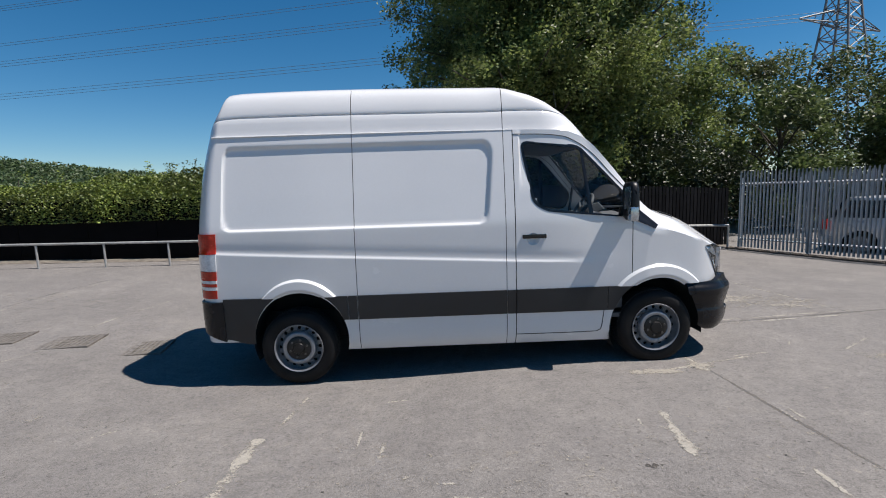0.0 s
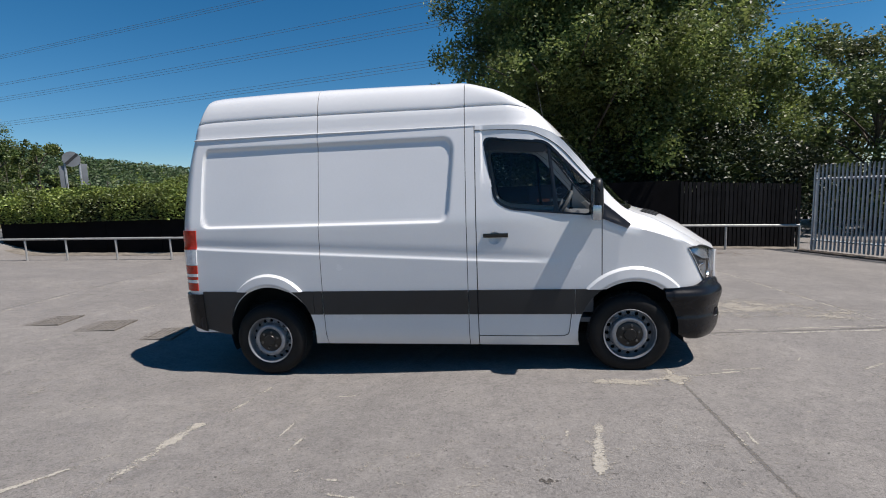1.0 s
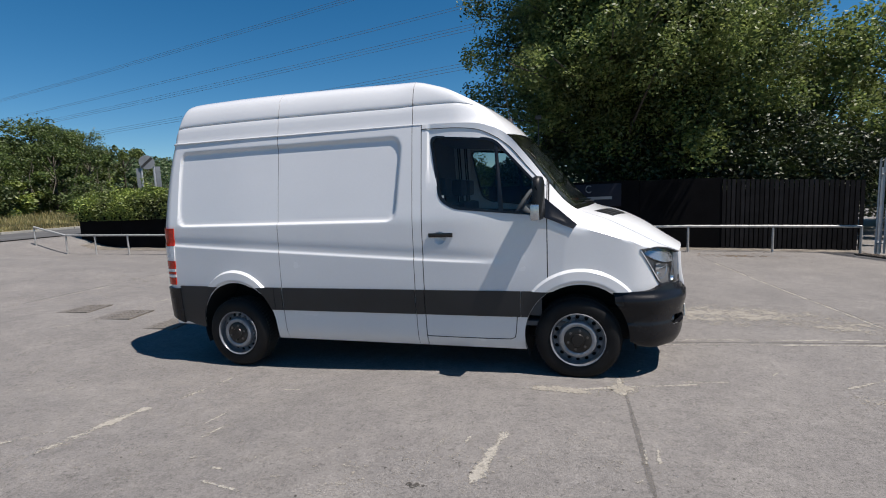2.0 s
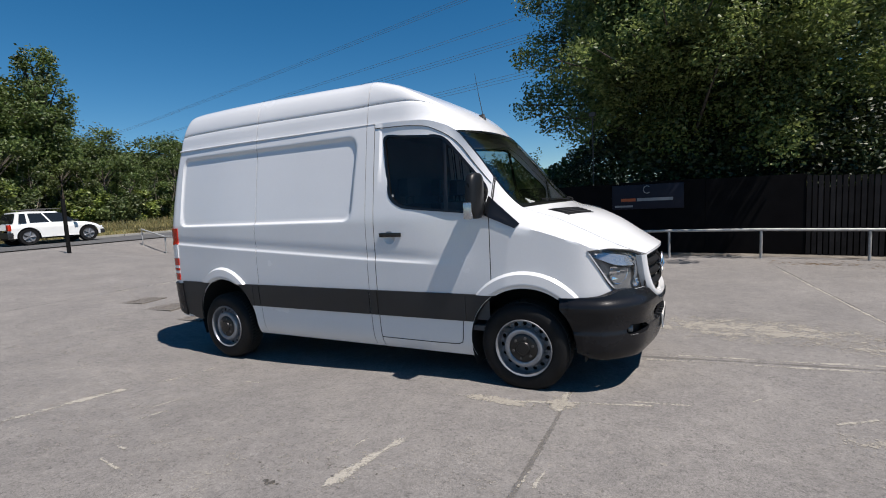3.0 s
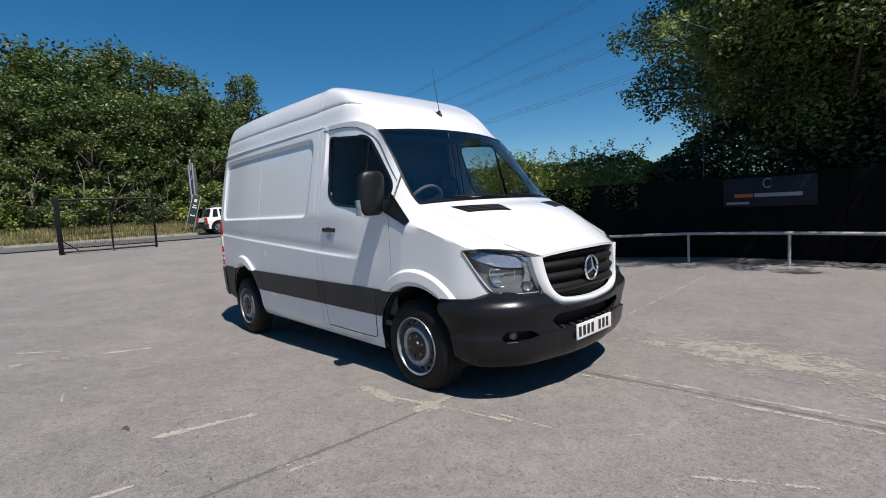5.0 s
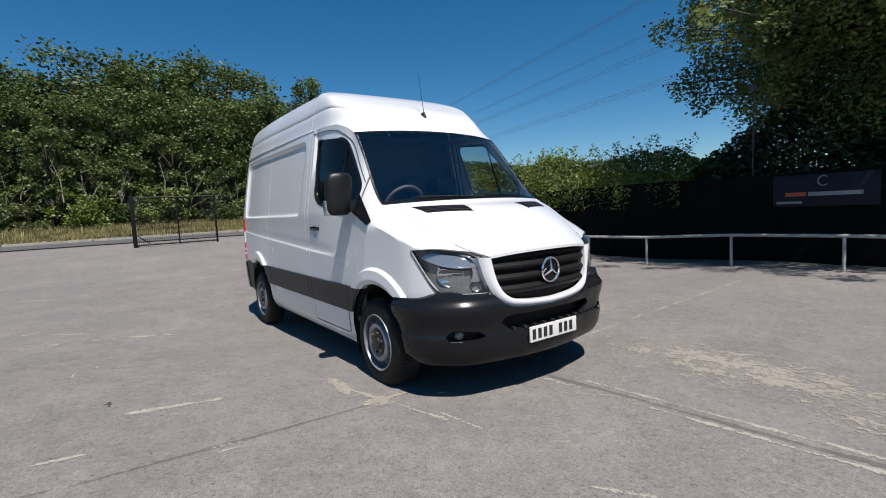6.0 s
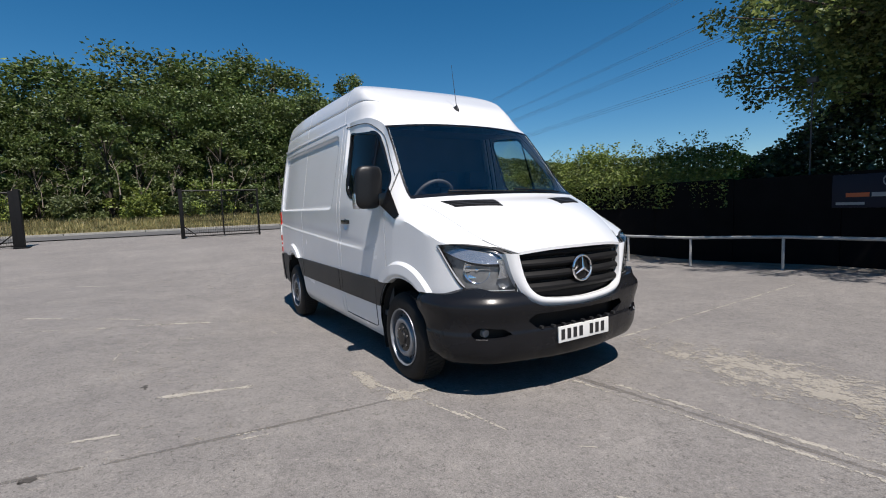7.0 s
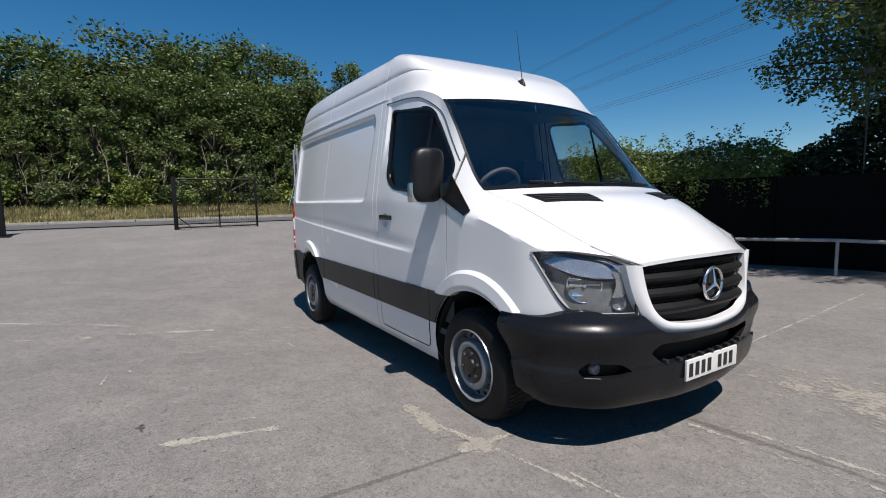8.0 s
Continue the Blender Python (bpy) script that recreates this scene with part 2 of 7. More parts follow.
def cut_convex(bm, poly, axes, keep=lambda c: True):
    """Cuts the convex outline poly out of the faces that keep() allows, seen along the third axis."""
    i, j = axes
    lo = [min(p[k] for p in poly) for k in (0, 1)]
    hi = [max(p[k] for p in poly) for k in (0, 1)]
    n = len(poly)
    area = sum(poly[k][0] * poly[(k + 1) % n][1] - poly[(k + 1) % n][0] * poly[k][1] for k in range(n))
    ring = poly if area > 0 else poly[::-1]

    def near():
        out = []
        for f in bm.faces:
            if not keep(f.calc_center_median()):
                continue
            a, b = [v.co[i] for v in f.verts], [v.co[j] for v in f.verts]
            if max(a) > lo[0] and min(a) < hi[0] and max(b) > lo[1] and min(b) < hi[1]:
                out.append(f)
        return out

    for k in range(n):
        p, q = ring[k], ring[(k + 1) % n]
        fs = near()
        co, no = Vector((0, 0, 0)), Vector((0, 0, 0))
        co[i], co[j] = p
        no[i], no[j] = q[1] - p[1], -(q[0] - p[0])
        geom = list(fs) + list({e for f in fs for e in f.edges}) + list({v for f in fs for v in f.verts})
        bmesh.ops.bisect_plane(bm, geom=geom, plane_co=co, plane_no=no, dist=1e-5)
    gone = []
    for f in near():
        c = f.calc_center_median()
        if all((q[0] - p[0]) * (c[j] - p[1]) - (q[1] - p[1]) * (c[i] - p[0]) > -1e-7 for p, q in zip(ring, ring[1:] + ring[:1])):
            gone.append(f)
    bmesh.ops.delete(bm, geom=gone, context="FACES")


def rounded(poly, radius, steps=4):
    """The outline poly with its corners rounded."""
    out = []
    n = len(poly)
    for k in range(n):
        a, b, c = Vector(poly[k - 1]), Vector(poly[k]), Vector(poly[(k + 1) % n])
        r = min(radius, (a - b).length * 0.45, (c - b).length * 0.45)
        p, q = b + (a - b).normalized() * r, b + (c - b).normalized() * r
        for s in range(steps + 1):
            t = s / steps
            out.append(tuple((1 - t) ** 2 * p + 2 * t * (1 - t) * b + t * t * q))
    return out


def merge(bm, dist=1e-4):
    bmesh.ops.remove_doubles(bm, verts=bm.verts, dist=dist)
    return bm


# ---- lie of the ground ----
def soft_ramp(t, width=0.6):
    return width * math.log1p(math.exp(min(t / width, 60)))


def ground_z(x, y):
    """The yard dips towards the drains under the van and rises towards the gate."""
    near = 0.05 * (soft_ramp(-(y + 1.35)) - soft_ramp(-(y + 7.0)))
    west = 0.068 * (soft_ramp(-(x + 5.5)) - soft_ramp(-(x + 14.5)))
    east = -0.03 * (soft_ramp(x - 4.0) - soft_ramp(x - 9.0)) * smooth01(0, 5, y)
    west_rise = 0.44 * smooth01(-13.6, -15.8, x) * smooth01(2.8, 6.2, y)
    dip = 0.098 * smooth01(1.45, -1.5, x) * smooth01(-5.0, -2.6, x) * smooth01(-3.2, -1.2, y)
    return near * smooth01(-9, -3, x) + west * (1 - 0.72 * smooth01(2.8, 6.2, y)) + west_rise + east - dip - 0.015


# ---- the van ----
# Heights (m) and half widths of the side between sill and gutter, at mid length.
FLANK = [(0.20, 0.90), (0.25, 0.935), (0.33, 0.962), (0.50, 0.978), (0.75, 0.992), (0.95, 0.996), (1.022, 0.997), (1.044, 0.987), (1.075, 0.986), (1.14, 0.991), (1.30, 0.990), (1.50, 0.967), (1.80, 0.922), (2.0, 0.890), (2.16, 0.863)]
# Rear plane by height.
REAR = [(0.2, -2.545), (1.2, -2.545), (1.75, -2.505), (2.16, -2.43), (2.6, -2.30)]
# The line where the side ends above: gutter, door top, windscreen pillar, bonnet edge (x, height, half width).
EDGE = [(-2.62, 2.16, 0.863), (0.45, 2.155, 0.860), (0.78, 2.145, 0.838), (0.95, 2.10, 0.812), (1.066, 2.035, 0.790), (1.20, 1.885, 0.805), (1.627, 1.389, 0.857), (1.85, 1.300, 0.805), (2.05, 1.200, 0.745), (2.20, 1.118, 0.690), (2.33, 1.052, 0.620), (2.47, 0.995, 0.505)]
EDGE_Z = [(p[0], p[1]) for p in EDGE]
EDGE_Y = [(p[0], p[2]) for p in EDGE]
# Front outline of the body seen from above (half width, x).
NOSE = [(0.0, 2.542), (0.2, 2.534), (0.4, 2.498), (0.54, 2.450), (0.68, 2.385), (0.80, 2.285), (0.88, 2.18), (0.93, 2.06), (0.945, 1.98)]
HUB_Z, AXLE = 0.335, 1.625


def panel_recess(x, z):
    """How deep the pressed side panels lie below the skin around them."""
    front = 0.155 - 0.09 * (2.0 - z)
    dx = min(x + 2.30, front - x)
    dz = min(z - 1.325, (2.082 - z) * 0.62)
    r = 0.10
    if dx < r and dz < r:
        d = r - math.hypot(r - dx, r - dz)
    else:
        d = min(dx, dz)
    return 0.023 * smooth01(0.0, 0.026, d)


def crease_drop(x, z):
    """The waist crease falls towards the front and fades out in the door."""
    fall = 0.055 * (x + 0.4) * (1 - smooth01(0.9, 1.3, x)) if x < 1.3 else 0.0
    return fall * smooth01(0.85, 1.0, z) * (1 - smooth01(1.16, 1.36, z))


# The crease along the front wing (x, height).
WING_CREASE = [(1.0, 1.36), (1.36, 1.345), (1.45, 1.300), (1.60, 1.240), (1.80, 1.185), (2.0, 1.115), (2.112, 1.064), (2.2, 1.02), (2.3, 0.96), (2.47, 0.86)]
LOWER = [(0.20, 0.90), (0.33, 0.957), (0.6, 0.982), (0.9, 0.988), (1.2, 0.970), (1.5, 0.938), (1.8, 0.902), (2.16, 0.863)]


def flank(x, z):
    """A point of the van's side (half width) at length x and height z."""
    top_z, top_y = curve(EDGE_Z, x), curve(EDGE_Y, x)
    y = curve(FLANK, z + crease_drop(x, z))
    fade = smooth01(0.55, 1.35, x)
    if fade > 0:
        y = y * (1 - fade) + fade * curve(LOWER, z)
    # run into the edge line above
    if x > 0.4:
        t = smooth01(top_z - 0.55, top_z, z)
        y = y * (1 - t) + top_y * t
    if x > 1.0:
        # upright wing side up to the crease that runs from the mirror to the headlamp, turned in above it
        k, zc = smooth01(1.0, 1.4, x), curve(WING_CREASE, x)
        up = curve(LOWER, min(z, 0.9)) - 0.010 * max(min(z, zc) - 0.9, 0.0)
        t = max((z - zc) / max(top_z - zc, 0.01), 0.0) ** 1.04
        y = y * (1 - k) + k * (up * (1 - t) + top_y * t)
    # the wing narrows to the nose
    if x > 1.5:
        inv = [(p[1], p[0]) for p in NOSE[::-1]]
        lim = curve([(1.35, 1.0), (1.5, 0.989), (1.75, 0.968), (1.98, 0.945)] + inv[1:], x)
        y = min(y, lim)
    # rear taper and corner
    y -= 0.03 * smooth01(-1.4, -2.5, x)
    xx = x + (curve(REAR, z) + 2.60) * smooth01(-2.1, -2.6, x)
    r = 0.20
    d = (-2.60 + r) - x
    if d > 0:
        y -= r - math.sqrt(max(r * r - min(d, r) ** 2, 0))
    if x < 0.2:
        y -= panel_recess(x, z)
    return xx, y


ROOF = [(0.0, 1.0, 0.0), (0.06, 0.990, 0.03), (0.20, 0.957, 0.166), (0.212, 0.942, 0.174), (0.222, 0.940, 0.179), (0.235, 0.951, 0.187), (0.30, 0.942, 0.232), (0.40, 0.918, 0.298), (0.50, 0.880, 0.362), (0.58, 0.820, 0.408), (0.66, 0.725, 0.436), (0.77, 0.52, 0.453), (0.89, 0.24, 0.461), (1.0, 0.0, 0.463)]
ROOF_STEPS = [0.0, 0.02, 0.05, 0.10, 0.15, 0.185, 0.203, 0.212, 0.222, 0.232, 0.245, 0.27, 0.30, 0.34, 0.38, 0.42, 0.46, 0.49, 0.52, 0.545, 0.57, 0.595, 0.62, 0.65, 0.68, 0.72, 0.77, 0.83, 0.89, 0.95, 1.0]
ROOF_Y = [(p[0], p[1]) for p in ROOF]
ROOF_Z = [(p[0], p[2]) for p in ROOF]
CAP_SOFT = 0.11
CROWN = [(-2.62, 0.58), (-2.5, 0.82), (-2.35, 0.92), (-2.0, 0.975), (-1.2, 0.995), (0.0, 0.968), (0.25, 0.912), (0.45, 0.765), (0.65, 0.555), (0.85, 0.315), (1.0, 0.125), (1.066, 0.05), (1.627, 0.045), (2.0, 0.10), (2.3, 0.09), (2.47, 0.06)]
BULGE = [(-2.62, -0.05), (-2.0, 0.0), (0.0, 0.0), (0.6, 0.05), (1.066, 0.13), (1.627, 0.17), (2.0, 0.17), (2.47, 0.085)]


def top_point(x, v, side):
    """A point of roof, windscreen or bonnet: x along the edge line, v from the edge (0) to the middle (1)."""
    z0, y0 = curve(EDGE_Z, x), curve(EDGE_Y, x)
    flat = smooth01(0.60, 1.06, x)
    fy = curve(ROOF_Y, v) * (1 - flat) + flat * (1 - v)
    full = 2.6 + 5.0 * (1 - smooth01(0.82, 1.066, x))
    fz = curve(ROOF_Z, v) * (1 - flat) + flat * 0.470 * (1 - (1 - v) ** full)
    crown = curve(CROWN, x)
    rise = fz * crown
    if 0.0 < x < 1.066:
        # the side walls stand up to the sloping front surface, with a soft edge between them
        wall, roof = curve(ROOF_Z, v), 0.463 * crown
        k = CAP_SOFT * smooth01(0.0, 0.45, x) * min(1.0, crown / 0.3)
        h = max(k - abs(wall - roof), 0) / k if k > 0 else 0
        boxy = min(wall, roof) - h * h * k / 4
        w = smooth01(0.0, 0.3, x) * (1 - smooth01(0.84, 1.066, x))
        rise = rise * (1 - w) + boxy * w
    lean = (curve(REAR, z0) + 2.60) * smooth01(-2.1, -2.6, x)
    d = -2.40 - x
    y0 -= 0.03 * smooth01(-1.4, -2.5, x) + (0.20 - math.sqrt(max(0.04 - min(d, 0.20) ** 2, 0)) if d > 0 else 0)
    bul = curve(BULGE, x) * (1 - fy * fy)
    if x < -2.0:
        bul = 0.0
        lean += 0.13 * smooth01(0.0, 0.8, v) * smooth01(-2.2, -2.6, x)
    return Vector((x + lean + bul, side * y0 * fy, z0 + rise))


def skin_rows(x, n=64):
    """Heights at which the side is divided at length x: close together at the creases."""
    base = [0.20, 0.235, 0.27, 0.31, 0.36, 0.41, 0.46, 0.51, 0.56, 0.61, 0.66, 0.70, 0.74, 0.78, 0.82, 0.86, 0.90, 0.94, 0.975, 1.000, 1.015, 1.022, 1.029, 1.036, 1.044, 1.056, 1.08, 1.105, 1.135, 1.17, 1.21, 1.26, 1.30, 1.318, 1.325, 1.332, 1.339, 1.346, 1.355, 1.38, 1.43, 1.50, 1.58, 1.66, 1.74, 1.82, 1.90, 1.96, 2.0, 2.02, 2.034, 2.046, 2.056, 2.066, 2.076, 2.086, 2.10, 2.13, 2.16]
    base = [z - crease_drop(x, z) for z in base]
    top = curve(EDGE_Z, x)
    if top > 2.1599:
        return base
    if x > 1.395:
        # one row lies on the wing's crease
        zc = curve(WING_CREASE, x)
        return [0.20 + (z - 0.20) * (zc - 0.20) / 1.30 if z <= 1.5 else zc + (z - 1.5) * (top - zc) / 0.66 for z in base]
    k = (top - 0.20) / 1.96
    return [0.20 + (z - 0.20) * k for z in base]


def skin(x0, x1, side, step=0.016):
    """One pressed piece of the side from x0 to x1."""
    bm = bmesh.new()
    n = max(2, round((x1 - x0) / step))
    cols = []
    for i in range(n + 1):
        x = x0 + (x1 - x0) * i / n
        col = []
        for z in skin_rows(x):
            xx, y = flank(x, z)
            col.append(bm.verts.new((xx, side * y, z)))
        cols.append(col)
    for a, b in zip(cols, cols[1:]):
        for k in range(len(a) - 1):
            q = (a[k], b[k], b[k + 1], a[k + 1])
            bm.faces.new(q if side < 0 else q[::-1])
    return bm


def lips(bm, inward, depth=0.02, test=None):
    """Folds the open edges of a piece inwards, so that it has a thickness."""
    edges = [e for e in bm.edges if e.is_boundary and (test is None or all(test(v.co) for v in e.verts))]
    made = bmesh.ops.extrude_edge_only(bm, edges=edges)
    for v in made["geom"]:
        if isinstance(v, bmesh.types.BMVert):
            v.co += Vector(inward) * depth


ARCH_A, ARCH_B = 0.425, 0.455
ARCH_ON, ARCH_FWD = 0.015, 0.44   # the front arch reaches a little further forward


def arch(cx, n=40):
    x0, a, b = (cx + ARCH_ON, ARCH_FWD, ARCH_B) if cx > 0 else (cx, ARCH_A, ARCH_B - 0.02)
    return [(x0 + a * math.cos(2 * math.pi * k / n), HUB_Z + b * math.sin(2 * math.pi * k / n)) for k in range(n)]


def off_arch(co):
    """True away from the wheel openings, whose edges have no fold."""
    if co.x > 2.095 and 0.73 < co.z < 1.075:
        return False
    return all(math.hypot((co.x - c) / 0.46, (co.z - HUB_Z) / 0.475) > 1 for c in (AXLE + ARCH_ON, -AXLE))


def arch_x(z):
    """How far from the axle the arch opening reaches at height z."""
    return ARCH_A * math.sqrt(max(1 - ((z - HUB_Z) / ARCH_B) ** 2, 0.0004))


def flare(cx, side):
    """The raised white lip over a wheel arch."""
    bm = bmesh.new()
    a1, b1 = (0.535, 0.583) if cx > 0 else (0.47, 0.560)
    a0, b0, x0 = (ARCH_FWD, ARCH_B, cx + 0.028) if cx > 0 else (ARCH_A, ARCH_B - 0.02, cx)

    def fn(u, v):
        a, b = a0 - 0.004 + (a1 - a0) * v, b0 - 0.004 + (b1 - b0) * v
        start = math.asin(min((0.724 - HUB_Z) / b, 1))
        t = start + (math.pi - 2 * start) * u
        x, z = x0 + a * math.cos(t), HUB_Z + b * math.sin(t)
        xx, y = flank(x, z)
        y += 0.002 + 0.026 * (1 - smooth01(0.84, 1.0, v)) + 0.006 * (1 - v) - 0.022 * (1 - smooth01(0.02, 0.26, v))
        return Vector((xx, side * y, z))

    grid(bm, fn, 44, 18, flip=side > 0)
    lips(bm, (0, -side, 0), 0.05)
    return bm


DOOR_GLASS = rounded([(0.405, 2.055), (0.955, 2.005), (1.375, 1.545), (1.335, 1.352), (0.62, 1.425), (0.50, 1.50)], 0.075, 6)
SAIL = [(1.378, 1.49), (1.350, 1.345), (1.60, 1.238), (1.632, 1.270)]


def on_flank(poly, side, out=0.0):
    def point(x, z):
        xx, y = flank(x, z)
        return Vector((xx, side * (y + out), z))

    return [point(x, z) for x, z in poly]


def pane(poly, side, sink, rings=6):
    """A sheet that fills the outline poly, curved as the side is."""
    bm = bmesh.new()
    cx, cz = sum(p[0] for p in poly) / len(poly), sum(p[1] for p in poly) / len(poly)
    loops = []
    for k in range(rings):
        t = 1 - k / rings
        loops.append([bm.verts.new((xx, side * (y - sink), z)) for xx, y, z in ((*flank(cx + (x - cx) * t, cz + (zz - cz) * t), cz + (zz - cz) * t) for x, zz in poly)])
    mid = flank(cx, cz)
    c = bm.verts.new((mid[0], side * (mid[1] - sink), cz))
    n = len(poly)
    for a, b in zip(loops, loops[1:]):
        for i in range(n):
            bm.faces.new((a[i], a[(i + 1) % n], b[(i + 1) % n], b[i]))
    for i in range(n):
        bm.faces.new((loops[-1][i], loops[-1][(i + 1) % n], c))
    bmesh.ops.recalc_face_normals(bm, faces=bm.faces)
    return bm


def rim_band(outer, inner, side, lift, sink):
    """A flat band between two outlines on the side."""
    bm = bmesh.new()
    a = [bm.verts.new(p) for p in on_flank(outer, side, lift)]
    b = [bm.verts.new(p) for p in on_flank(inner, side, lift)]
    c = [bm.verts.new(p) for p in on_flank(inner, side, -sink)]
    d = [bm.verts.new(p) for p in on_flank(outer, side, -0.004)]
    n = len(outer)
    for i in range(n):
        j = (i + 1) % n
        bm.faces.new((a[i], a[j], b[j], b[i]))
        bm.faces.new((b[i], b[j], c[j], c[i]))
        bm.faces.new((d[i], d[j], a[j], a[i]))
    bmesh.ops.recalc_face_normals(bm, faces=bm.faces)
    return bm


def shrink(poly, d):
    cx, cz = sum(p[0] for p in poly) / len(poly), sum(p[1] for p in poly) / len(poly)
    out = []
    for x, z in poly:
        v = Vector((cx - x, cz - z))
        out.append((x + v.x * d / v.length, z + v.y * d / v.length))
    return out


def strip(xa, xb, za, zb, side, lift=0.012):
    """A moulding along the side."""
    bm = bmesh.new()
    fa, fb = (xa if callable(xa) else lambda z: xa), (xb if callable(xb) else lambda z: xb)
    ga, gb = (za if callable(za) else lambda x: za), (zb if callable(zb) else lambda x: zb)

    def fn(u, v):
        zm = 0.6
        x = fa(zm) + (fb(zm) - fa(zm)) * u
        z = ga(x) + (gb(x) - ga(x)) * v
        x = fa(z) + (fb(z) - fa(z)) * u
        xx, y = flank(x, z)
        return Vector((xx, side * y, z))

    n = max(3, int(abs(fb(0.6) - fa(0.6)) / 0.05))
    return raised(bm, fn, n, 5, lift, flip=side > 0)


def nose(y, z, out=0.0):
    """A point of the front of the van at half width y and height z."""
    s = 1 if y >= 0 else -1
    a = abs(y)
    if a <= 0.945:
        x, yy = curve(NOSE, a), a
    else:
        x, yy = 1.98 - (a - 0.945), 0.945
    back = 0.10 * max(z - 0.70, 0) + 0.0
    e = 1e-3
    t = (curve(NOSE, min(a + e, 0.945)) - curve(NOSE, max(a - e, 0))) / (2 * e) if a < 0.94 else -8.0
    n = Vector((1, -t * s, 0)).normalized()
    return Vector((x - back, s * yy, z)) + n * out


def build_van():
    van = thing("van", "white high-roof panel van with black bumpers, parked on the yard", "van")
    # roof in three pressings, with the seams between them
    for xa, xb in ((-2.615, -1.103), (-1.097, 0.247), (0.253, 1.066)):
        bm = bmesh.new()
        n = round((xb - xa) / 0.035)
        rows = len(ROOF_STEPS) - 1
        for s in (-1, 1):
            grid(bm, lambda u, v: top_point(xa + (xb - xa) * u, ROOF_STEPS[round(v * rows)], s), n, rows, flip=s > 0)
        merge(bm)
        lips(bm, (0, 0, -1), 0.015)
        part("roof_panel", bm, WHITE, van)
    for side in (-1, 1):
        for name, xa, xb in (("rear_quarter", -2.60, -1.103), ("load_bay_side", -1.097, 0.247), ("door_pillar", 0.253, 0.331), ("door", 0.339, 1.391), ("front_wing", 1.399, 2.462)):
            bm = skin(xa, xb, side)
            if xa < -1.2:
                cut_convex(bm, arch(-AXLE), (0, 2))
                cut_convex(bm, [(-2.8, 0.1), (-2.02, 0.1), (-2.02, 0.315), (-2.8, 0.315)], (0, 2))
            if xb > 1.2:
                cut_convex(bm, arch(AXLE), (0, 2))
            if name == "door":
                cut_convex(bm, DOOR_GLASS, (0, 2))
                cut_convex(bm, [(0.492 + 0.056 * math.cos(0.2618 * k), 1.180 + 0.056 * math.sin(0.2618 * k)) for k in range(24)], (0, 2))
            if name == "front_wing":
                cut_convex(bm, [(2.112, 1.060), (2.285, 0.760), (2.7, 0.735), (2.7, 0.98), (2.33, 1.042), (2.2, 1.066)], (0, 2))
                cut_convex(bm, [(1.9, 0.1), (2.7, 0.1), (2.7, 0.735), (1.9, 0.715)], (0, 2))
            lips(bm, (0, -side, 0), 0.022, off_arch)
            p = part(name, bm, WHITE, van)
            if name == "door":
                door_fittings(p, side)
            if name == "front_wing":
                part("mirror_sail", pane(SAIL, side, -0.011, 3), GLOSS_BLACK, p, "black triangular mirror base")
    # dark lining behind the seams
    for x in (-1.10, 0.25, 0.335, 1.395):
        for side in (-1, 1):
            bm = bmesh.new()
            ring = [(x, side * (flank(x, z)[1] - 0.0028), z) for z in skin_rows(x)[2:] if x < 1 or z > 0.82]
            for a, b in zip(ring, ring[1:]):
                q = [bm.verts.new((p[0] + d, p[1], p[2])) for p, d in ((a, -0.02), (a, 0.02), (b, 0.02), (b, -0.02))]
                bm.faces.new(q)
            part("seam_lining", bm, GAP, van)
    # drip gutters
    for side in (-1, 1):
        bm = bmesh.new()
        tube(bm, [top_point(x, 0.0, side) + Vector((0, side * 0.004, 0.004)) for x in np.linspace(-2.50, 0.34, 60)], 0.009, 6, taper=0.003)
        part("gutter", bm, WHITE, van)
    # rear face
    bm = bmesh.new()
    grid(bm, lambda u, v: Vector((flank(-2.597, 0.3 + 1.86 * v)[0], (u * 2 - 1) * flank(-2.597, 0.3 + 1.86 * v)[1], 0.3 + 1.86 * v)), 2, 14, flip=True)
    ring = [top_point(-2.614, k / 12, -1) for k in range(13)] + [top_point(-2.614, 1 - k / 12, 1) for k in range(1, 13)]
    bm.faces.new([bm.verts.new(p) for p in ring])
    part("rear_doors", bm, WHITE, van)
    windscreen(van)
    bonnet(van)
    front(van)
    trims(van)
    lamps(van)
    underside(van)
    cab(van)
    wheels(van)
    # aerial on the roof
    bm = bmesh.new()
    base = top_point(0.885, 1.0, 1)
    lathe(bm, [(0.0, 0.0), (0.030, 0.0), (0.026, 0.012), (0.012, 0.03), (0.006, 0.04), (0.0, 0.041)], 16, "Z")
    bm.transform(Matrix.Translation(base - Vector((0, 0, 0.010))) @ pose(0, 0, 0, 0, 28, 0) @ Matrix.Diagonal((1.7, 0.8, 1.1, 1)))
    tube(bm, [base + Vector((0.012, 0, 0.025)), base + Vector((-0.02, 0, 0.20)), base + Vector((-0.055, 0, 0.42))], 0.0038, 6, taper=0.0018)
    part("aerial", bm, BLACK_TRIM, van, "thin black roof aerial")
    return van


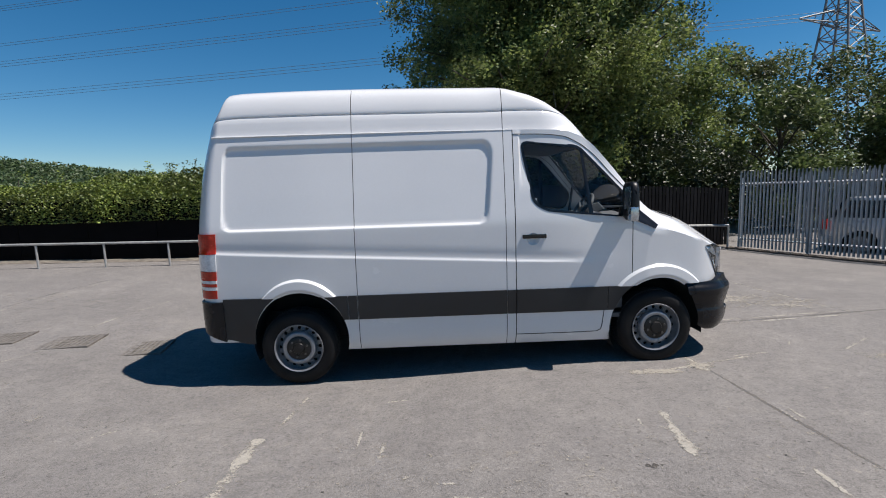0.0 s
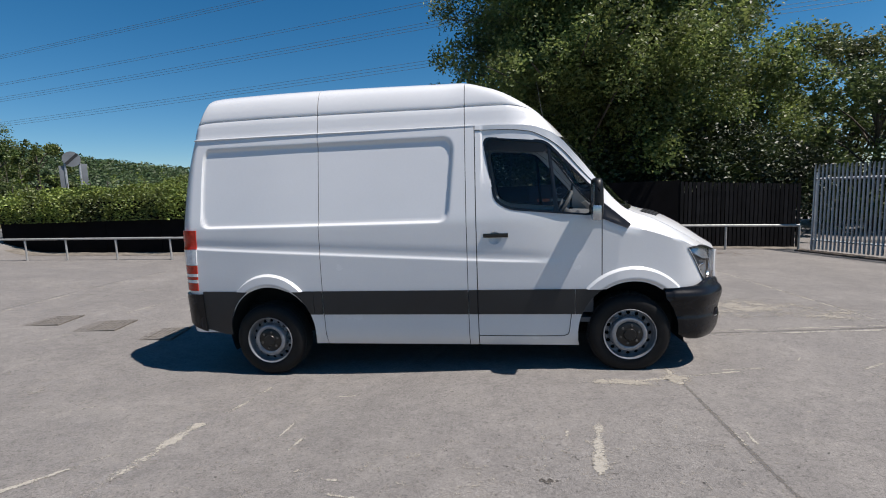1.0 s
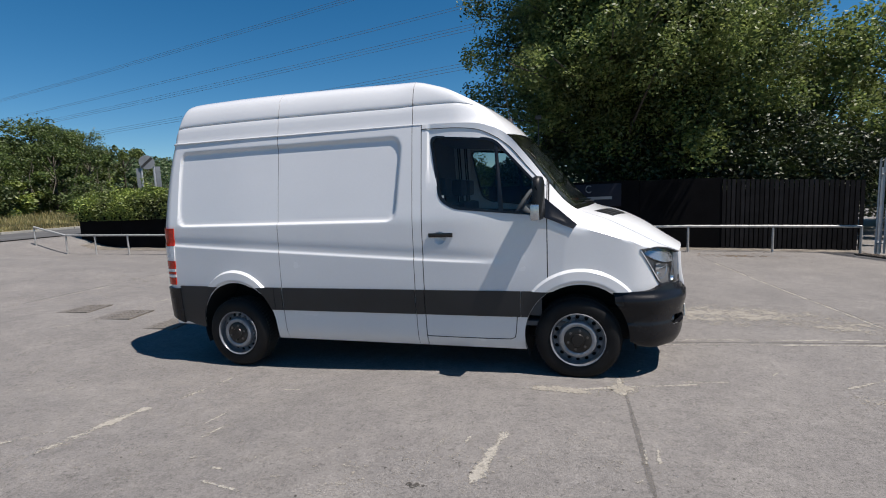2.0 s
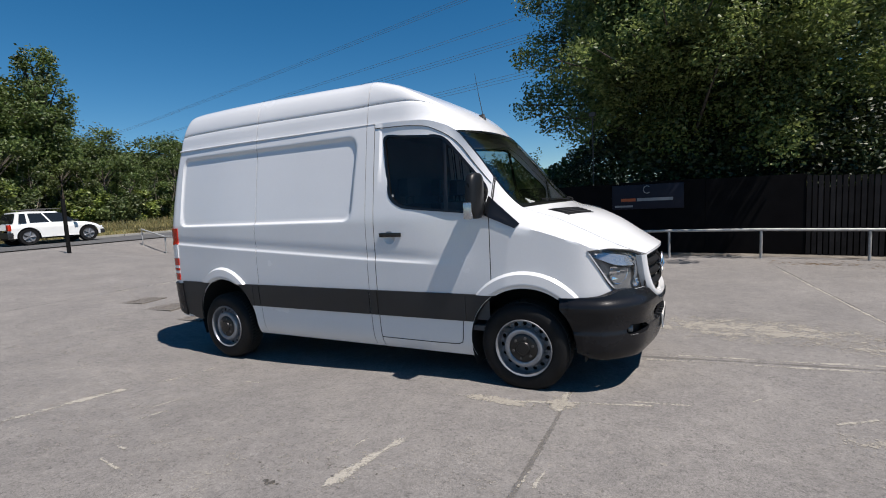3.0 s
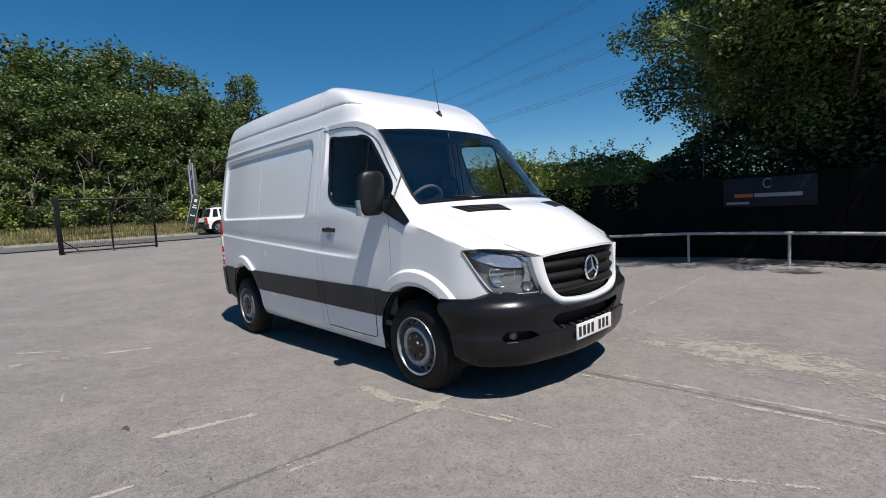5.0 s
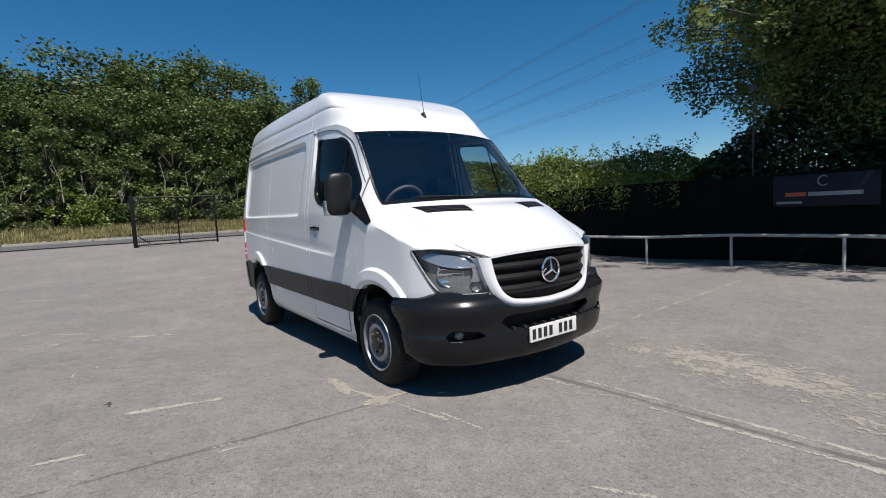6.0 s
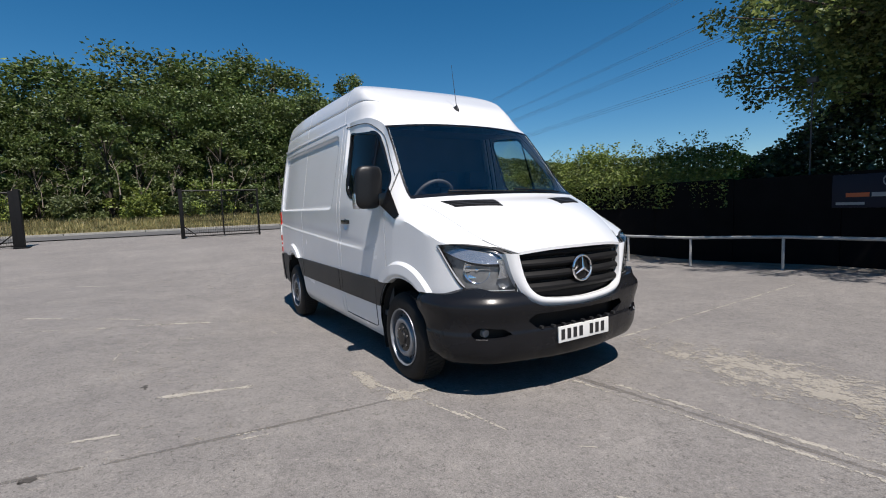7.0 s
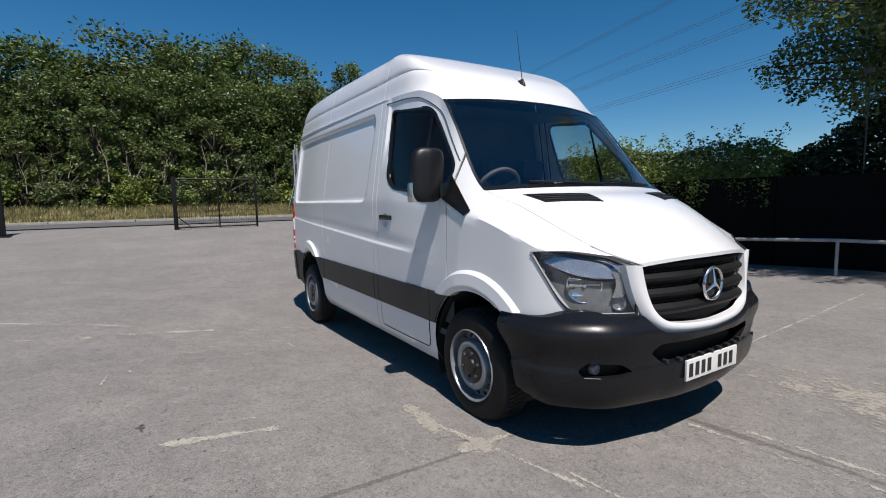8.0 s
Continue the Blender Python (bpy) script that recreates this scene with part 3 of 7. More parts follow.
def door_fittings(door, side):
    ring = shrink(DOOR_GLASS, 0.02)
    part("window_seal", rim_band(shrink(DOOR_GLASS, -0.006), ring, side, 0.003, 0.02), GLOSS_BLACK, door, "black rubber window seal")
    g = part("window_pane", pane(shrink(DOOR_GLASS, 0.004), side, 0.014), GLASS, door, "tinted side window glass")
    g.visible_shadow = False
    bar = [(0.955, 2.0), (0.985, 1.97), (1.045, 1.39), (1.005, 1.39)]
    part("window_bar", pane(bar, side, 0.004, 3), GLOSS_BLACK, door, "black window divider")
    bm = bmesh.new()
    seam = [(0.342, 2.118), (0.60, 2.113), (0.80, 2.092), (0.93, 2.040), (1.07, 1.945), (1.25, 1.738), (1.385, 1.585)]
    tube(bm, on_flank([(x, curve(seam, x)) for x in np.linspace(0.342, 1.385, 60)], side, 0.0022), 0.0034, 6)
    part("door_seam", bm, GAP, door, "dark shut line of the door")
    bm = bmesh.new()
    tube(bm, on_flank([(0.342, 0.300), (0.60, 0.298), (0.90, 0.297), (1.08, 0.300), (1.118, 0.318), (1.128, 0.36), (1.135, 0.44), (1.142, 0.503)], side, 0.0018), 0.0032, 6)
    part("door_seam", bm, GAP, door, "dark shut line of the door")
    # handle in its dished recess
    bm = bmesh.new()

    def dish(u, v):
        a = 2 * math.pi * u
        x, z = 0.492 + 0.0565 * v * math.cos(a), 1.180 + 0.0565 * v * math.sin(a)
        xx, y = flank(x, z)
        return Vector((xx, side * (y - 0.026 * (1 - v ** 2.4)), z))

    grid(bm, dish, 32, 8, flip=side > 0)
    part("handle_dish", merge(bm), WHITE, door)
    y = flank(0.49, 1.2)[1]
    ya, yb = sorted((side * (y - 0.004), side * (y + 0.011)))
    bm = slab_of(0.395, 0.610, ya, yb, 1.186, 1.222, 0.005)
    part("door_handle", bm, GLOSS_BLACK, door, "black pull handle")
    # mirror: a tall rounded shell on a short arm, glass to the rear
    def span(a, b):
        return (min(side * a, side * b), max(side * a, side * b))

    if side < 0:
        bm = bmesh.new()
        bmesh.ops.create_uvsphere(bm, u_segments=28, v_segments=18, radius=1.0)
        for v in bm.verts:
            x, y, z = v.co
            k = max(abs(x) ** 4.4 + abs(y) ** 4.4 + abs(z) ** 4.4, 1e-9) ** (-1 / 4.4)
            x, y, z = x * k, y * k, z * k
            v.co = (1.338 + 0.050 * max(x, -0.75) - 0.02 * abs(y) * (x > 0), side * (1.082 + 0.116 * y - 0.012 * z), 1.492 + 0.170 * z)
        bmesh.ops.recalc_face_normals(bm, faces=bm.faces)
        m = part("mirror_housing", bm, MIRROR_BLACK, door, "tall black door mirror housing")
        bm = bmesh.new()
        y0, y1 = span(0.86, 1.02)
        box(bm, 1.305, 1.385, y0, y1, 1.345, 1.445, 0.025)
        part("mirror_arm", bm, GLOSS_BLACK, door)
        y0, y1 = span(1.02, 1.150)
        part("mirror_glass", slab_of(1.2985, 1.3045, y0, y1, 1.42, 1.620, 0.002), CHROME, m, "mirror glass")
        y0, y1 = span(1.125, 1.204)
        part("indicator_lens", slab_of(1.282, 1.352, y0, y1, 1.322, 1.448, 0.018), LAMP_SILVER, m, "clear indicator lens")
    # small white sticker inside the glass
    if side < 0:
        bm = bmesh.new()
        raised(bm, lambda u, v: Vector((0.515 + 0.022 * u, side * (flank(0.52, 1.53)[1] - 0.012), 1.520 + 0.022 * v)), 1, 1, 0.001, 0.0)
        part("sticker", bm, PLATE, door, "small white window sticker")


def windscreen(van):
    xa, xb = 1.074, 1.618
    bm = bmesh.new()
    vs = lambda s: (lambda u, v: top_point(xa + (xb - xa) * u, 0.012 + 0.988 * v, s))
    grid(bm, vs(-1), 14, 20)
    grid(bm, vs(1), 14, 20, flip=True)
    g = part("windscreen", merge(bm), WINDSCREEN_GLASS, van, "tinted windscreen")
    g.visible_shadow = False
    # black edge round the glass
    bm = bmesh.new()
    for s in (-1, 1):
        f = lambda u0, u1, v0, v1: raised(bm, lambda u, v: top_point(u0 + (u1 - u0) * u, v0 + (v1 - v0) * v, s), 16, 10, 0.002, 0.006, flip=s > 0)
        f(1.068, 1.626, 0.0, 0.020)
        f(1.068, 1.084, 0.02, 1.0)
        f(1.596, 1.626, 0.02, 1.0)
    part("windscreen_edge", bm, GLOSS_BLACK, van, "black windscreen border")
    # wipers lying at the foot of the glass
    for y0, y1 in ((0.62, 0.05), (0.02, -0.55)):
        bm = bmesh.new()
        pts = []
        for k in range(8):
            t = k / 7
            y = y0 + (y1 - y0) * t
            p = top_point(1.612 - 0.028 * t, 1 - abs(y) / 0.85, 1 if y > 0 else -1)
            pts.append(p + Vector((0.010, 0, 0.008)))
        tube(bm, pts, 0.007, 6)
        part("wiper", bm, GRILLE_BLACK, van, "black wiper blade")


def bonnet(van):
    bm = bmesh.new()
    xa, xb = 1.632, 2.462
    for s in (-1, 1):
        grid(bm, lambda u, v: top_point(xa + (xb - xa) * u, 0.020 + 0.980 * v, s), 26, 26, flip=s > 0)
    merge(bm)
    lips(bm, (0, 0, -1), 0.02)
    b = part("bonnet", bm, WHITE, van)
    for s in (-1, 1):
        bm = bmesh.new()
        grid(bm, lambda u, v: top_point(1.628 + (2.466 - 1.628) * u, 0.036 * v - 0.008, s) - Vector((0, 0, 0.007)), 26, 2, flip=s > 0)
        part("bonnet_gap", bm, GAP, van)
    # the two black air vents
    for s in (-1, 1):
        bm = bmesh.new()

        def fn(u, v):
            y = 0.68 - 0.40 * u - 0.04 * v * (1 - u) + 0.02 * v * u
            x = 1.775 + 0.145 * u + (0.150 - 0.01 * u) * v
            e = x
            # find the edge station whose surface passes through x at this width
            for _ in range(6):
                ye = curve(EDGE_Y, e)
                e = x - curve(BULGE, e) * (1 - min(y / ye, 1) ** 2)
            return top_point(e, 1 - y / curve(EDGE_Y, e), s)

        raised(bm, fn, 14, 6, 0.003, 0.012, flip=s < 0)
        vent = part("air_vent", bm, GRILLE_BLACK, b, "black slotted bonnet vent")
        bm = bmesh.new()
        for k in range(4):
            raised(bm, lambda u, v: fn(0.04 + 0.92 * u, 0.12 + 0.22 * k + 0.08 * v), 10, 1, 0.008, 0.0, flip=s < 0)
        part("vent_slat", bm, BLACK_TRIM, vent)


def front(van):
    # bumper, wrapped round the nose from arch to arch
    def out(y, z):
        return curve([(0.22, -0.065), (0.27, -0.018), (0.34, 0.013), (0.42, 0.024), (0.46, 0.026), (0.475, 0.018), (0.52, 0.020), (0.58, 0.034), (0.62, 0.044), (0.65, 0.046), (0.67, 0.041), (0.69, 0.027), (0.71, 0.013), (0.77, 0.002)], z)

    def full(y):
        """The bumper stands out further towards its corners."""
        return 0.045 * smooth01(0.35, 0.72, abs(y)) * (1 - smooth01(0.86, 0.985, abs(y)))

    def top_line(y):
        a = abs(y)
        return curve([(0.0, 0.606), (0.33, 0.628), (0.43, 0.668), (0.50, 0.735), (0.64, 0.742), (0.73, 0.772), (0.80, 0.765), (0.87, 0.735), (0.92, 0.726), (1.0, 0.722)], a)

    bm = bmesh.new()

    def fn(u, v):
        y = (u * 2 - 1) * 0.965
        lo = 0.245 + 0.02 * abs(y) + 0.10 * smooth01(0.88, 0.965, abs(y))
        z = lo + (top_line(y) - lo) * v
        return nose(y, z, out(y, z) + full(y))

    n, m = 120, 40
    grid(bm, fn, n, m, flip=False)
    intake = rounded([(-0.47, 0.540), (-0.38, 0.470), (0.38, 0.470), (0.47, 0.540), (0.42, 0.582), (-0.42, 0.582)], 0.02, 3)
    cut_convex(bm, intake, (1, 2))
    for s in (-1, 1):
        cut_convex(bm, rounded([(s * 0.58, 0.462), (s * 0.62, 0.440), (s * 0.80, 0.432), (s * 0.83, 0.465), (s * 0.79, 0.515), (s * 0.64, 0.500)], 0.012, 3), (1, 2))
    cut_convex(bm, arch(AXLE), (0, 2), keep=lambda c: abs(c.y) > 0.7)
    lips(bm, (-1, 0, 0), 0.05)
    bmesh.ops.recalc_face_normals(bm, faces=bm.faces)
    b = part("front_bumper", bm, BUMPER, van, "dark grey plastic front bumper")
    # dark mesh behind the intakes
    bm = bmesh.new()
    grid(bm, lambda u, v: nose(-0.5 + u, 0.44 + 0.16 * v, -0.045), 20, 3)
    part("intake_back", bm, GRILLE_BLACK, b)
    # black shield behind and under the bumper, added to block sun leaking through
    bm = bmesh.new()
    grid(bm, lambda u, v: nose((u * 2 - 1) * 0.80, 0.25 + 0.48 * v, -0.085), 40, 3)
    grid(bm, lambda u, v: nose((u * 2 - 1) * 0.78, 0.25, -0.07) * (1 - v) + Vector((2.0, (u * 2 - 1) * 0.60, 0.25)) * v, 40, 3)
    grid(bm, lambda u, v: nose((u * 2 - 1) * 0.86, 0.66, -0.075) * (1 - v) + Vector((2.09, (u * 2 - 1) * 0.84, 0.66)) * v, 40, 3)
    for s in (-1, 1):
        grid(bm, lambda u, v: Vector((2.085 + 0.16 * u, s * (0.55 + 0.33 * v), 0.285 + 0.02 * v)), 4, 4)
        grid(bm, lambda u, v: Vector((2.09, s * (0.50 + 0.42 * u), 0.28 + 0.40 * v)), 4, 4)
    part("light_shield", bm, UNDER, b)
    for k in range(9):
        y = -0.36 + 0.09 * k
        p = nose(y, 0.475, 0.03)
        part("step_stud", slab_of(p.x - 0.03, p.x, y - 0.011, y + 0.011, 0.470, 0.490, 0.004), BLACK_TRIM, b)
    for s in (-1, 1):
        bm = bmesh.new()
        grid(bm, lambda u, v: nose(s * (0.53 + 0.34 * u), 0.40 + 0.15 * v, full(0.53 + 0.34 * u) - 0.035), 8, 3, flip=s < 0)
        part("fog_recess", bm, GRILLE_BLACK, b)
        bm = bmesh.new()
        p = nose(s * 0.715, 0.470, full(0.715) - 0.025)
        lathe(bm, [(0.0, 0.012), (0.024, 0.010), (0.030, 0.0), (0.030, -0.02)], 20, "X", p)
        part("fog_lamp", bm, LAMP_HOUSING, b, "small round fog lamp")
        bm = bmesh.new()
        raised(bm, lambda u, v: nose(s * (0.56 + 0.29 * u), 0.420 + 0.012 * v * (1 - 0.7 * u) + 0.014 * u, full(0.56 + 0.29 * u) + 0.022 - 0.006 * u), 18, 2, 0.005, 0.002, flip=s > 0)
        part("bumper_lip", bm, mat("satin_grey_trim", (0.42, 0.42, 0.43), 0.3, 0.5), b, "pale grey trim under the fog lamp")
    # white grille surround
    outer = [(-0.578, 0.995), (-0.540, 0.84), (-0.472, 0.705), (-0.370, 0.634), (0.0, 0.604), (0.370, 0.634), (0.472, 0.705), (0.540, 0.84), (0.578, 0.995)]
    bm = bmesh.new()

    o = [(curve([(i / 8, p[0]) for i, p in enumerate(outer)], k / 60), curve([(i / 8, p[1]) for i, p in enumerate(outer)], k / 60)) for k in range(61)]
    inner = [(-0.490, 0.99), (-0.466, 0.845), (-0.424, 0.745), (-0.342, 0.690), (0.0, 0.660), (0.342, 0.690), (0.424, 0.745), (0.466, 0.845), (0.490, 0.99)]
    q = [(curve([(i / 8, p[0]) for i, p in enumerate(inner)], k / 60), curve([(i / 8, p[1]) for i, p in enumerate(inner)], k / 60)) for k in range(61)]

    def ring(u, v):
        k = min(int(round(u * 60)), 60)
        y = q[k][0] + (o[k][0] - q[k][0]) * v
        z = q[k][1] + (o[k][1] - q[k][1]) * v
        return nose(y, z, 0.012 + 0.022 * math.sin(math.pi * (0.25 + 0.75 * v)) + 0.085 * max(z - 0.70, 0) * smooth01(0.47, 0.56, abs(y)))

    grid(bm, ring, 60, 6, flip=True)
    lips(bm, (-1, 0, 0), 0.04)
    bmesh.ops.recalc_face_normals(bm, faces=bm.faces)
    part("grille_surround", bm, WHITE, van, "white grille surround")
    # grille back and slats
    def half(z):
        return curve([(0.655, 0.05), (0.672, 0.20), (0.690, 0.342), (0.745, 0.424), (0.845, 0.466), (1.0, 0.494)], z)

    bm = bmesh.new()
    grid(bm, lambda u, v: nose((u * 2 - 1) * half(0.656 + 0.342 * v), 0.656 + 0.342 * v, -0.03), 24, 12)
    g = part("grille", bm, GRILLE_BLACK, van, "black grille with three slats")
    for z0, z1 in ((0.725, 0.775), (0.805, 0.855), (0.885, 0.935), (0.965, 1.0)):
        bm = bmesh.new()
        raised(bm, lambda u, v: nose((u * 2 - 1) * (half(z0 + (z1 - z0) * v) - 0.005), z0 + (z1 - z0) * v, -0.012 + 0.022 * math.sin(math.pi * v)), 24, 5, 0.006, 0.02)
        part("slat", bm, GRILLE_BLACK, g)
    for zr in (0.79, 0.87, 0.95):
        bm = bmesh.new()
        for k in range(40):
            y = -0.41 + 0.82 * k / 39
            if abs(y) > 0.1:
                p = nose(y, zr, -0.012)
                box(bm, p.x - 0.02, p.x, y - 0.004, y + 0.004, zr - 0.004, zr + 0.004)
        part("mesh_row", bm, BLACK_TRIM, g)["kind"] = "stuff"
    # plain chrome badge: a ring and three bars
    bm = bmesh.new()
    c = Vector((nose(0, 0.855, 0.028).x, 0, 0.858))
    ringpts = [c + Vector((0, 0.088 * math.cos(a), 0.088 * math.sin(a))) for a in (2 * math.pi * k / 40 for k in range(40))]
    tube(bm, ringpts, 0.0085, 8, closed=True)
    for k in range(3):
        a = math.pi / 2 + 2 * math.pi * k / 3
        tube(bm, [c + Vector((0.012, 0, 0)), c + Vector((0, 0.086 * math.cos(a), 0.086 * math.sin(a)))], 0.011, 6, taper=0.003)
    part("badge", bm, CHROME, g, "round chrome badge")
    bm = bmesh.new()
    lathe(bm, [(0.0, 0.0), (0.083, 0.0), (0.083, -0.04)], 32, "X", c - Vector((0.012, 0, 0)))
    part("badge_back", bm, GLOSS_BLACK, g)
    # number plate with plain bars in place of its characters
    p = nose(0, 0.40, 0.031)
    x = p.x
    pl = part("number_plate", slab_of(x - 0.012, x, -0.25, 0.25, 0.360, 0.472, 0.003), PLATE, b, "white number plate")
    for y0, w in ((-0.228, 0.034), (-0.170, 0.034), (-0.112, 0.034), (-0.054, 0.034), (0.050, 0.034), (0.108, 0.034), (0.166, 0.034)):
        part("bar", slab_of(x - 0.002, x + 0.0025, y0, y0 + w, 0.380, 0.452), INK, pl)


def trims(van):
    for side in (-1, 1):
        zlo, zhi = 0.505, 0.725
        for xa, xb in ((-1.185, -1.106), (-1.094, 0.245), (0.255, 0.331), (0.339, 1.17)):
            part("side_moulding", strip(xa, xb, zlo, zhi, side), BLACK_TRIM, van, "black side protection strip")
        for bm in (strip(lambda z: -AXLE + arch_x(z), -1.19, zlo, zhi, side), strip(1.175, lambda z: AXLE - arch_x(z), zlo, zhi, side), strip(-2.33, lambda z: -AXLE - arch_x(z), lambda x: 0.30 + 0.05 * smooth01(-2.0, -2.33, x), zhi, side)):
            part("side_moulding", bm, BLACK_TRIM, van, "black side protection strip")
        for cx in (-AXLE, AXLE):
            part("arch_flare", flare(cx, side), WHITE, van)
        # rear bumper corner
        bm = bmesh.new()

        def corner(u, v):
            lo = 0.33 + 0.10 * min(u / 0.55, 1)
            z = lo + (0.70 - lo) * v
            a = u
            x = -2.335 - 0.28 * min(a / 0.55, 1)
            if a <= 0.55:
                xx, y = flank(max(x, -2.585), z)
                return Vector((xx - 0.02 * a, side * (y + 0.012), z))
            xx, y = flank(-2.585, z)
            t = (a - 0.55) / 0.45
            return Vector((xx - 0.02 - 0.03 * t, side * (y + 0.012) * (1 - t), z))

        raised(bm, corner, 20, 6, 0.012, 0.01, flip=side < 0)
        part("rear_bumper", bm, BUMPER, van, "dark grey rear bumper corner")


def lamps(van):
    for side in (-1, 1):
        # headlamp
        low = lambda x: curve([(2.112, 1.050), (2.165, 0.955), (2.285, 0.762), (2.36, 0.745), (2.465, 0.742)], x)
        high = lambda x: curve([(2.112, 1.060), (2.2, 1.066), (2.33, 1.042), (2.465, 0.985)], x)

        def surf(x, z, out):
            e = 2e-3
            xx, y = flank(x, z)
            dx = (flank(min(x + e, 2.46), z)[1] - flank(x - e, z)[1]) / (2 * e)
            n = Vector((-dx, 1, 0)).normalized()
            return Vector((xx + n.x * out, side * (y + n.y * out), z))

        def sheet(out):
            return lambda u, v: surf(2.104 + 0.356 * u, low(2.104 + 0.356 * u) - 0.010 + (high(2.104 + 0.356 * u) - low(2.104 + 0.356 * u) + 0.010) * v, out)

        bm = bmesh.new()
        f = sheet(-0.05)
        grid(bm, f, 24, 8, flip=side < 0)
        lamp = part("headlamp", bm, LAMP_HOUSING, van, "clear headlamp with bright reflectors")
        bm = bmesh.new()
        f2 = sheet(0.004)
        grid(bm, f2, 24, 10, flip=side < 0)
        g = part("lens_cover", bm, LAMP_GLASS, lamp, "clear lamp cover")
        g.visible_shadow = False
        # dark edge of the cover
        bm = bmesh.new()
        for w0, w1 in ((0.0, 0.055), (0.98, 1.0)):
            raised(bm, lambda u, v: f2(u, w0 + (w1 - w0) * v), 24, 2, 0.002, 0.01, flip=side > 0)
        raised(bm, lambda u, v: f2(0.985 + 0.015 * u, v), 2, 10, 0.002, 0.01, flip=side > 0)
        part("lamp_edge", bm, BLACK_TRIM, lamp)
        # the two bowls look forward and a little outward
        aim = Vector((0.80, side * 0.60, 0.0)).to_track_quat("X", "Z").to_matrix().to_4x4()
        for x, z, r, d in ((2.330, 0.885, 0.094, -0.044), (2.428, 0.790, 0.036, -0.030)):
            p = surf(x, z, d)
            bm = bmesh.new()
            lathe(bm, [(r * 0.97, -0.004), (r * 0.93, -0.006), (r * 0.7, -0.028), (r * 0.35, -0.045), (0.0, -0.048)], 32, "X")
            bm.transform(Matrix.Translation(p) @ aim)
            part("reflector", bm, REFLECTOR, lamp, "round chrome reflector")
            if r > 0.05:
                # bulb shield and the facets of the bowl
                bm = bmesh.new()
                lathe(bm, [(0.0, 0.004), (r * 0.10, 0.002), (r * 0.16, -0.012), (r * 0.18, -0.045)], 20, "X")
                bm.transform(Matrix.Translation(p) @ aim)
                part("bulb", bm, CHROME, lamp, "glassy lamp bulb shield")
                bm = bmesh.new()
                for w, h, t, lean in ((0.88, 0.024, 0.34, 0.5), (0.92, 0.030, -0.06, 0.35), (0.70, 0.024, -0.48, -0.2)):
                    m = pose(-0.012, 0, r * t, 0, math.degrees(lean), 0)
                    made = box(bmesh.new(), -0.004, 0.004, -w * r * 0.9, w * r * 0.9, -h / 2, h / 2, 0.003)
                    made.transform(m)
                    tmp = bpy.data.meshes.new("facet")
                    made.to_mesh(tmp)
                    made.free()
                    bm.from_mesh(tmp)
                    bpy.data.meshes.remove(tmp)
                bm.transform(Matrix.Translation(p) @ aim)
                part("reflector_facets", bm, REFLECTOR, lamp, "stepped bright facets of the reflector")
        # bright upper chamber with fine ribs, dark brow under it
        bm = bmesh.new()
        raised(bm, lambda u, v: surf(2.135 + 0.315 * u, high(2.135 + 0.315 * u) - 0.010 - (0.020 + 0.078 * math.sin(math.pi * min(u * 0.80 + 0.05, 1))) * v, -0.050 + 0.028 * v), 26, 5, 0.006, 0.0, flip=side > 0)
        part("light_strip", bm, LAMP_SILVER, lamp, "bright upper reflector strip")
        # the bright strip turns down along the inner side
        bm = bmesh.new()
        raised(bm, lambda u, v: surf(2.410 + 0.008 * math.sin(math.pi * u) + (0.026 + 0.016 * (1 - u)) * v, high(2.42) - 0.05 - 0.130 * u, -0.030 - 0.010 * v), 12, 4, 0.006, 0.0, flip=side > 0)
        part("light_strip", bm, LAMP_SILVER, lamp, "bright inner reflector strip")
        bm = bmesh.new()
        raised(bm, lambda u, v: surf(2.16 + 0.29 * u, high(2.16 + 0.29 * u) - 0.034 - 0.078 * math.sin(math.pi * min(u * 0.80 + 0.05, 1)) - 0.012 * v, -0.030), 26, 2, 0.006, 0.0, flip=side > 0)
        part("lamp_brow", bm, BLACK_TRIM, lamp, "dark brow inside the lamp")
        # tail lamp: red, clear, red, two pale bars, red
        bands = ((1.135, 1.315, RED_LENS), (0.985, 1.13, CLEAR_LENS), (0.90, 0.98, RED_LENS), (0.872, 0.897, CLEAR_LENS), (0.842, 0.869, RED_LENS), (0.812, 0.839, CLEAR_LENS), (0.735, 0.809, RED_LENS))
        tl = thing_part("tail_lamp", van)
        for a, b, m in bands:
            bm = bmesh.new()

            def fn(u, v):
                z = a + (b - a) * v
                x = -2.385 + 0.035 * (z - 0.73) / 0.58 - 0.205 * u
                xx, y = flank(max(x, -2.597), z)
                return Vector((xx - 0.004, side * y, z))

            raised(bm, fn, 12, 4, 0.010, 0.004, flip=side < 0)
            part("lens", bm, m, tl, "red lamp lens" if m is RED_LENS else "clear lamp lens")


def thing_part(name, parent):
    bm = bmesh.new()
    return part(name, bm, BLACK_TRIM, parent)


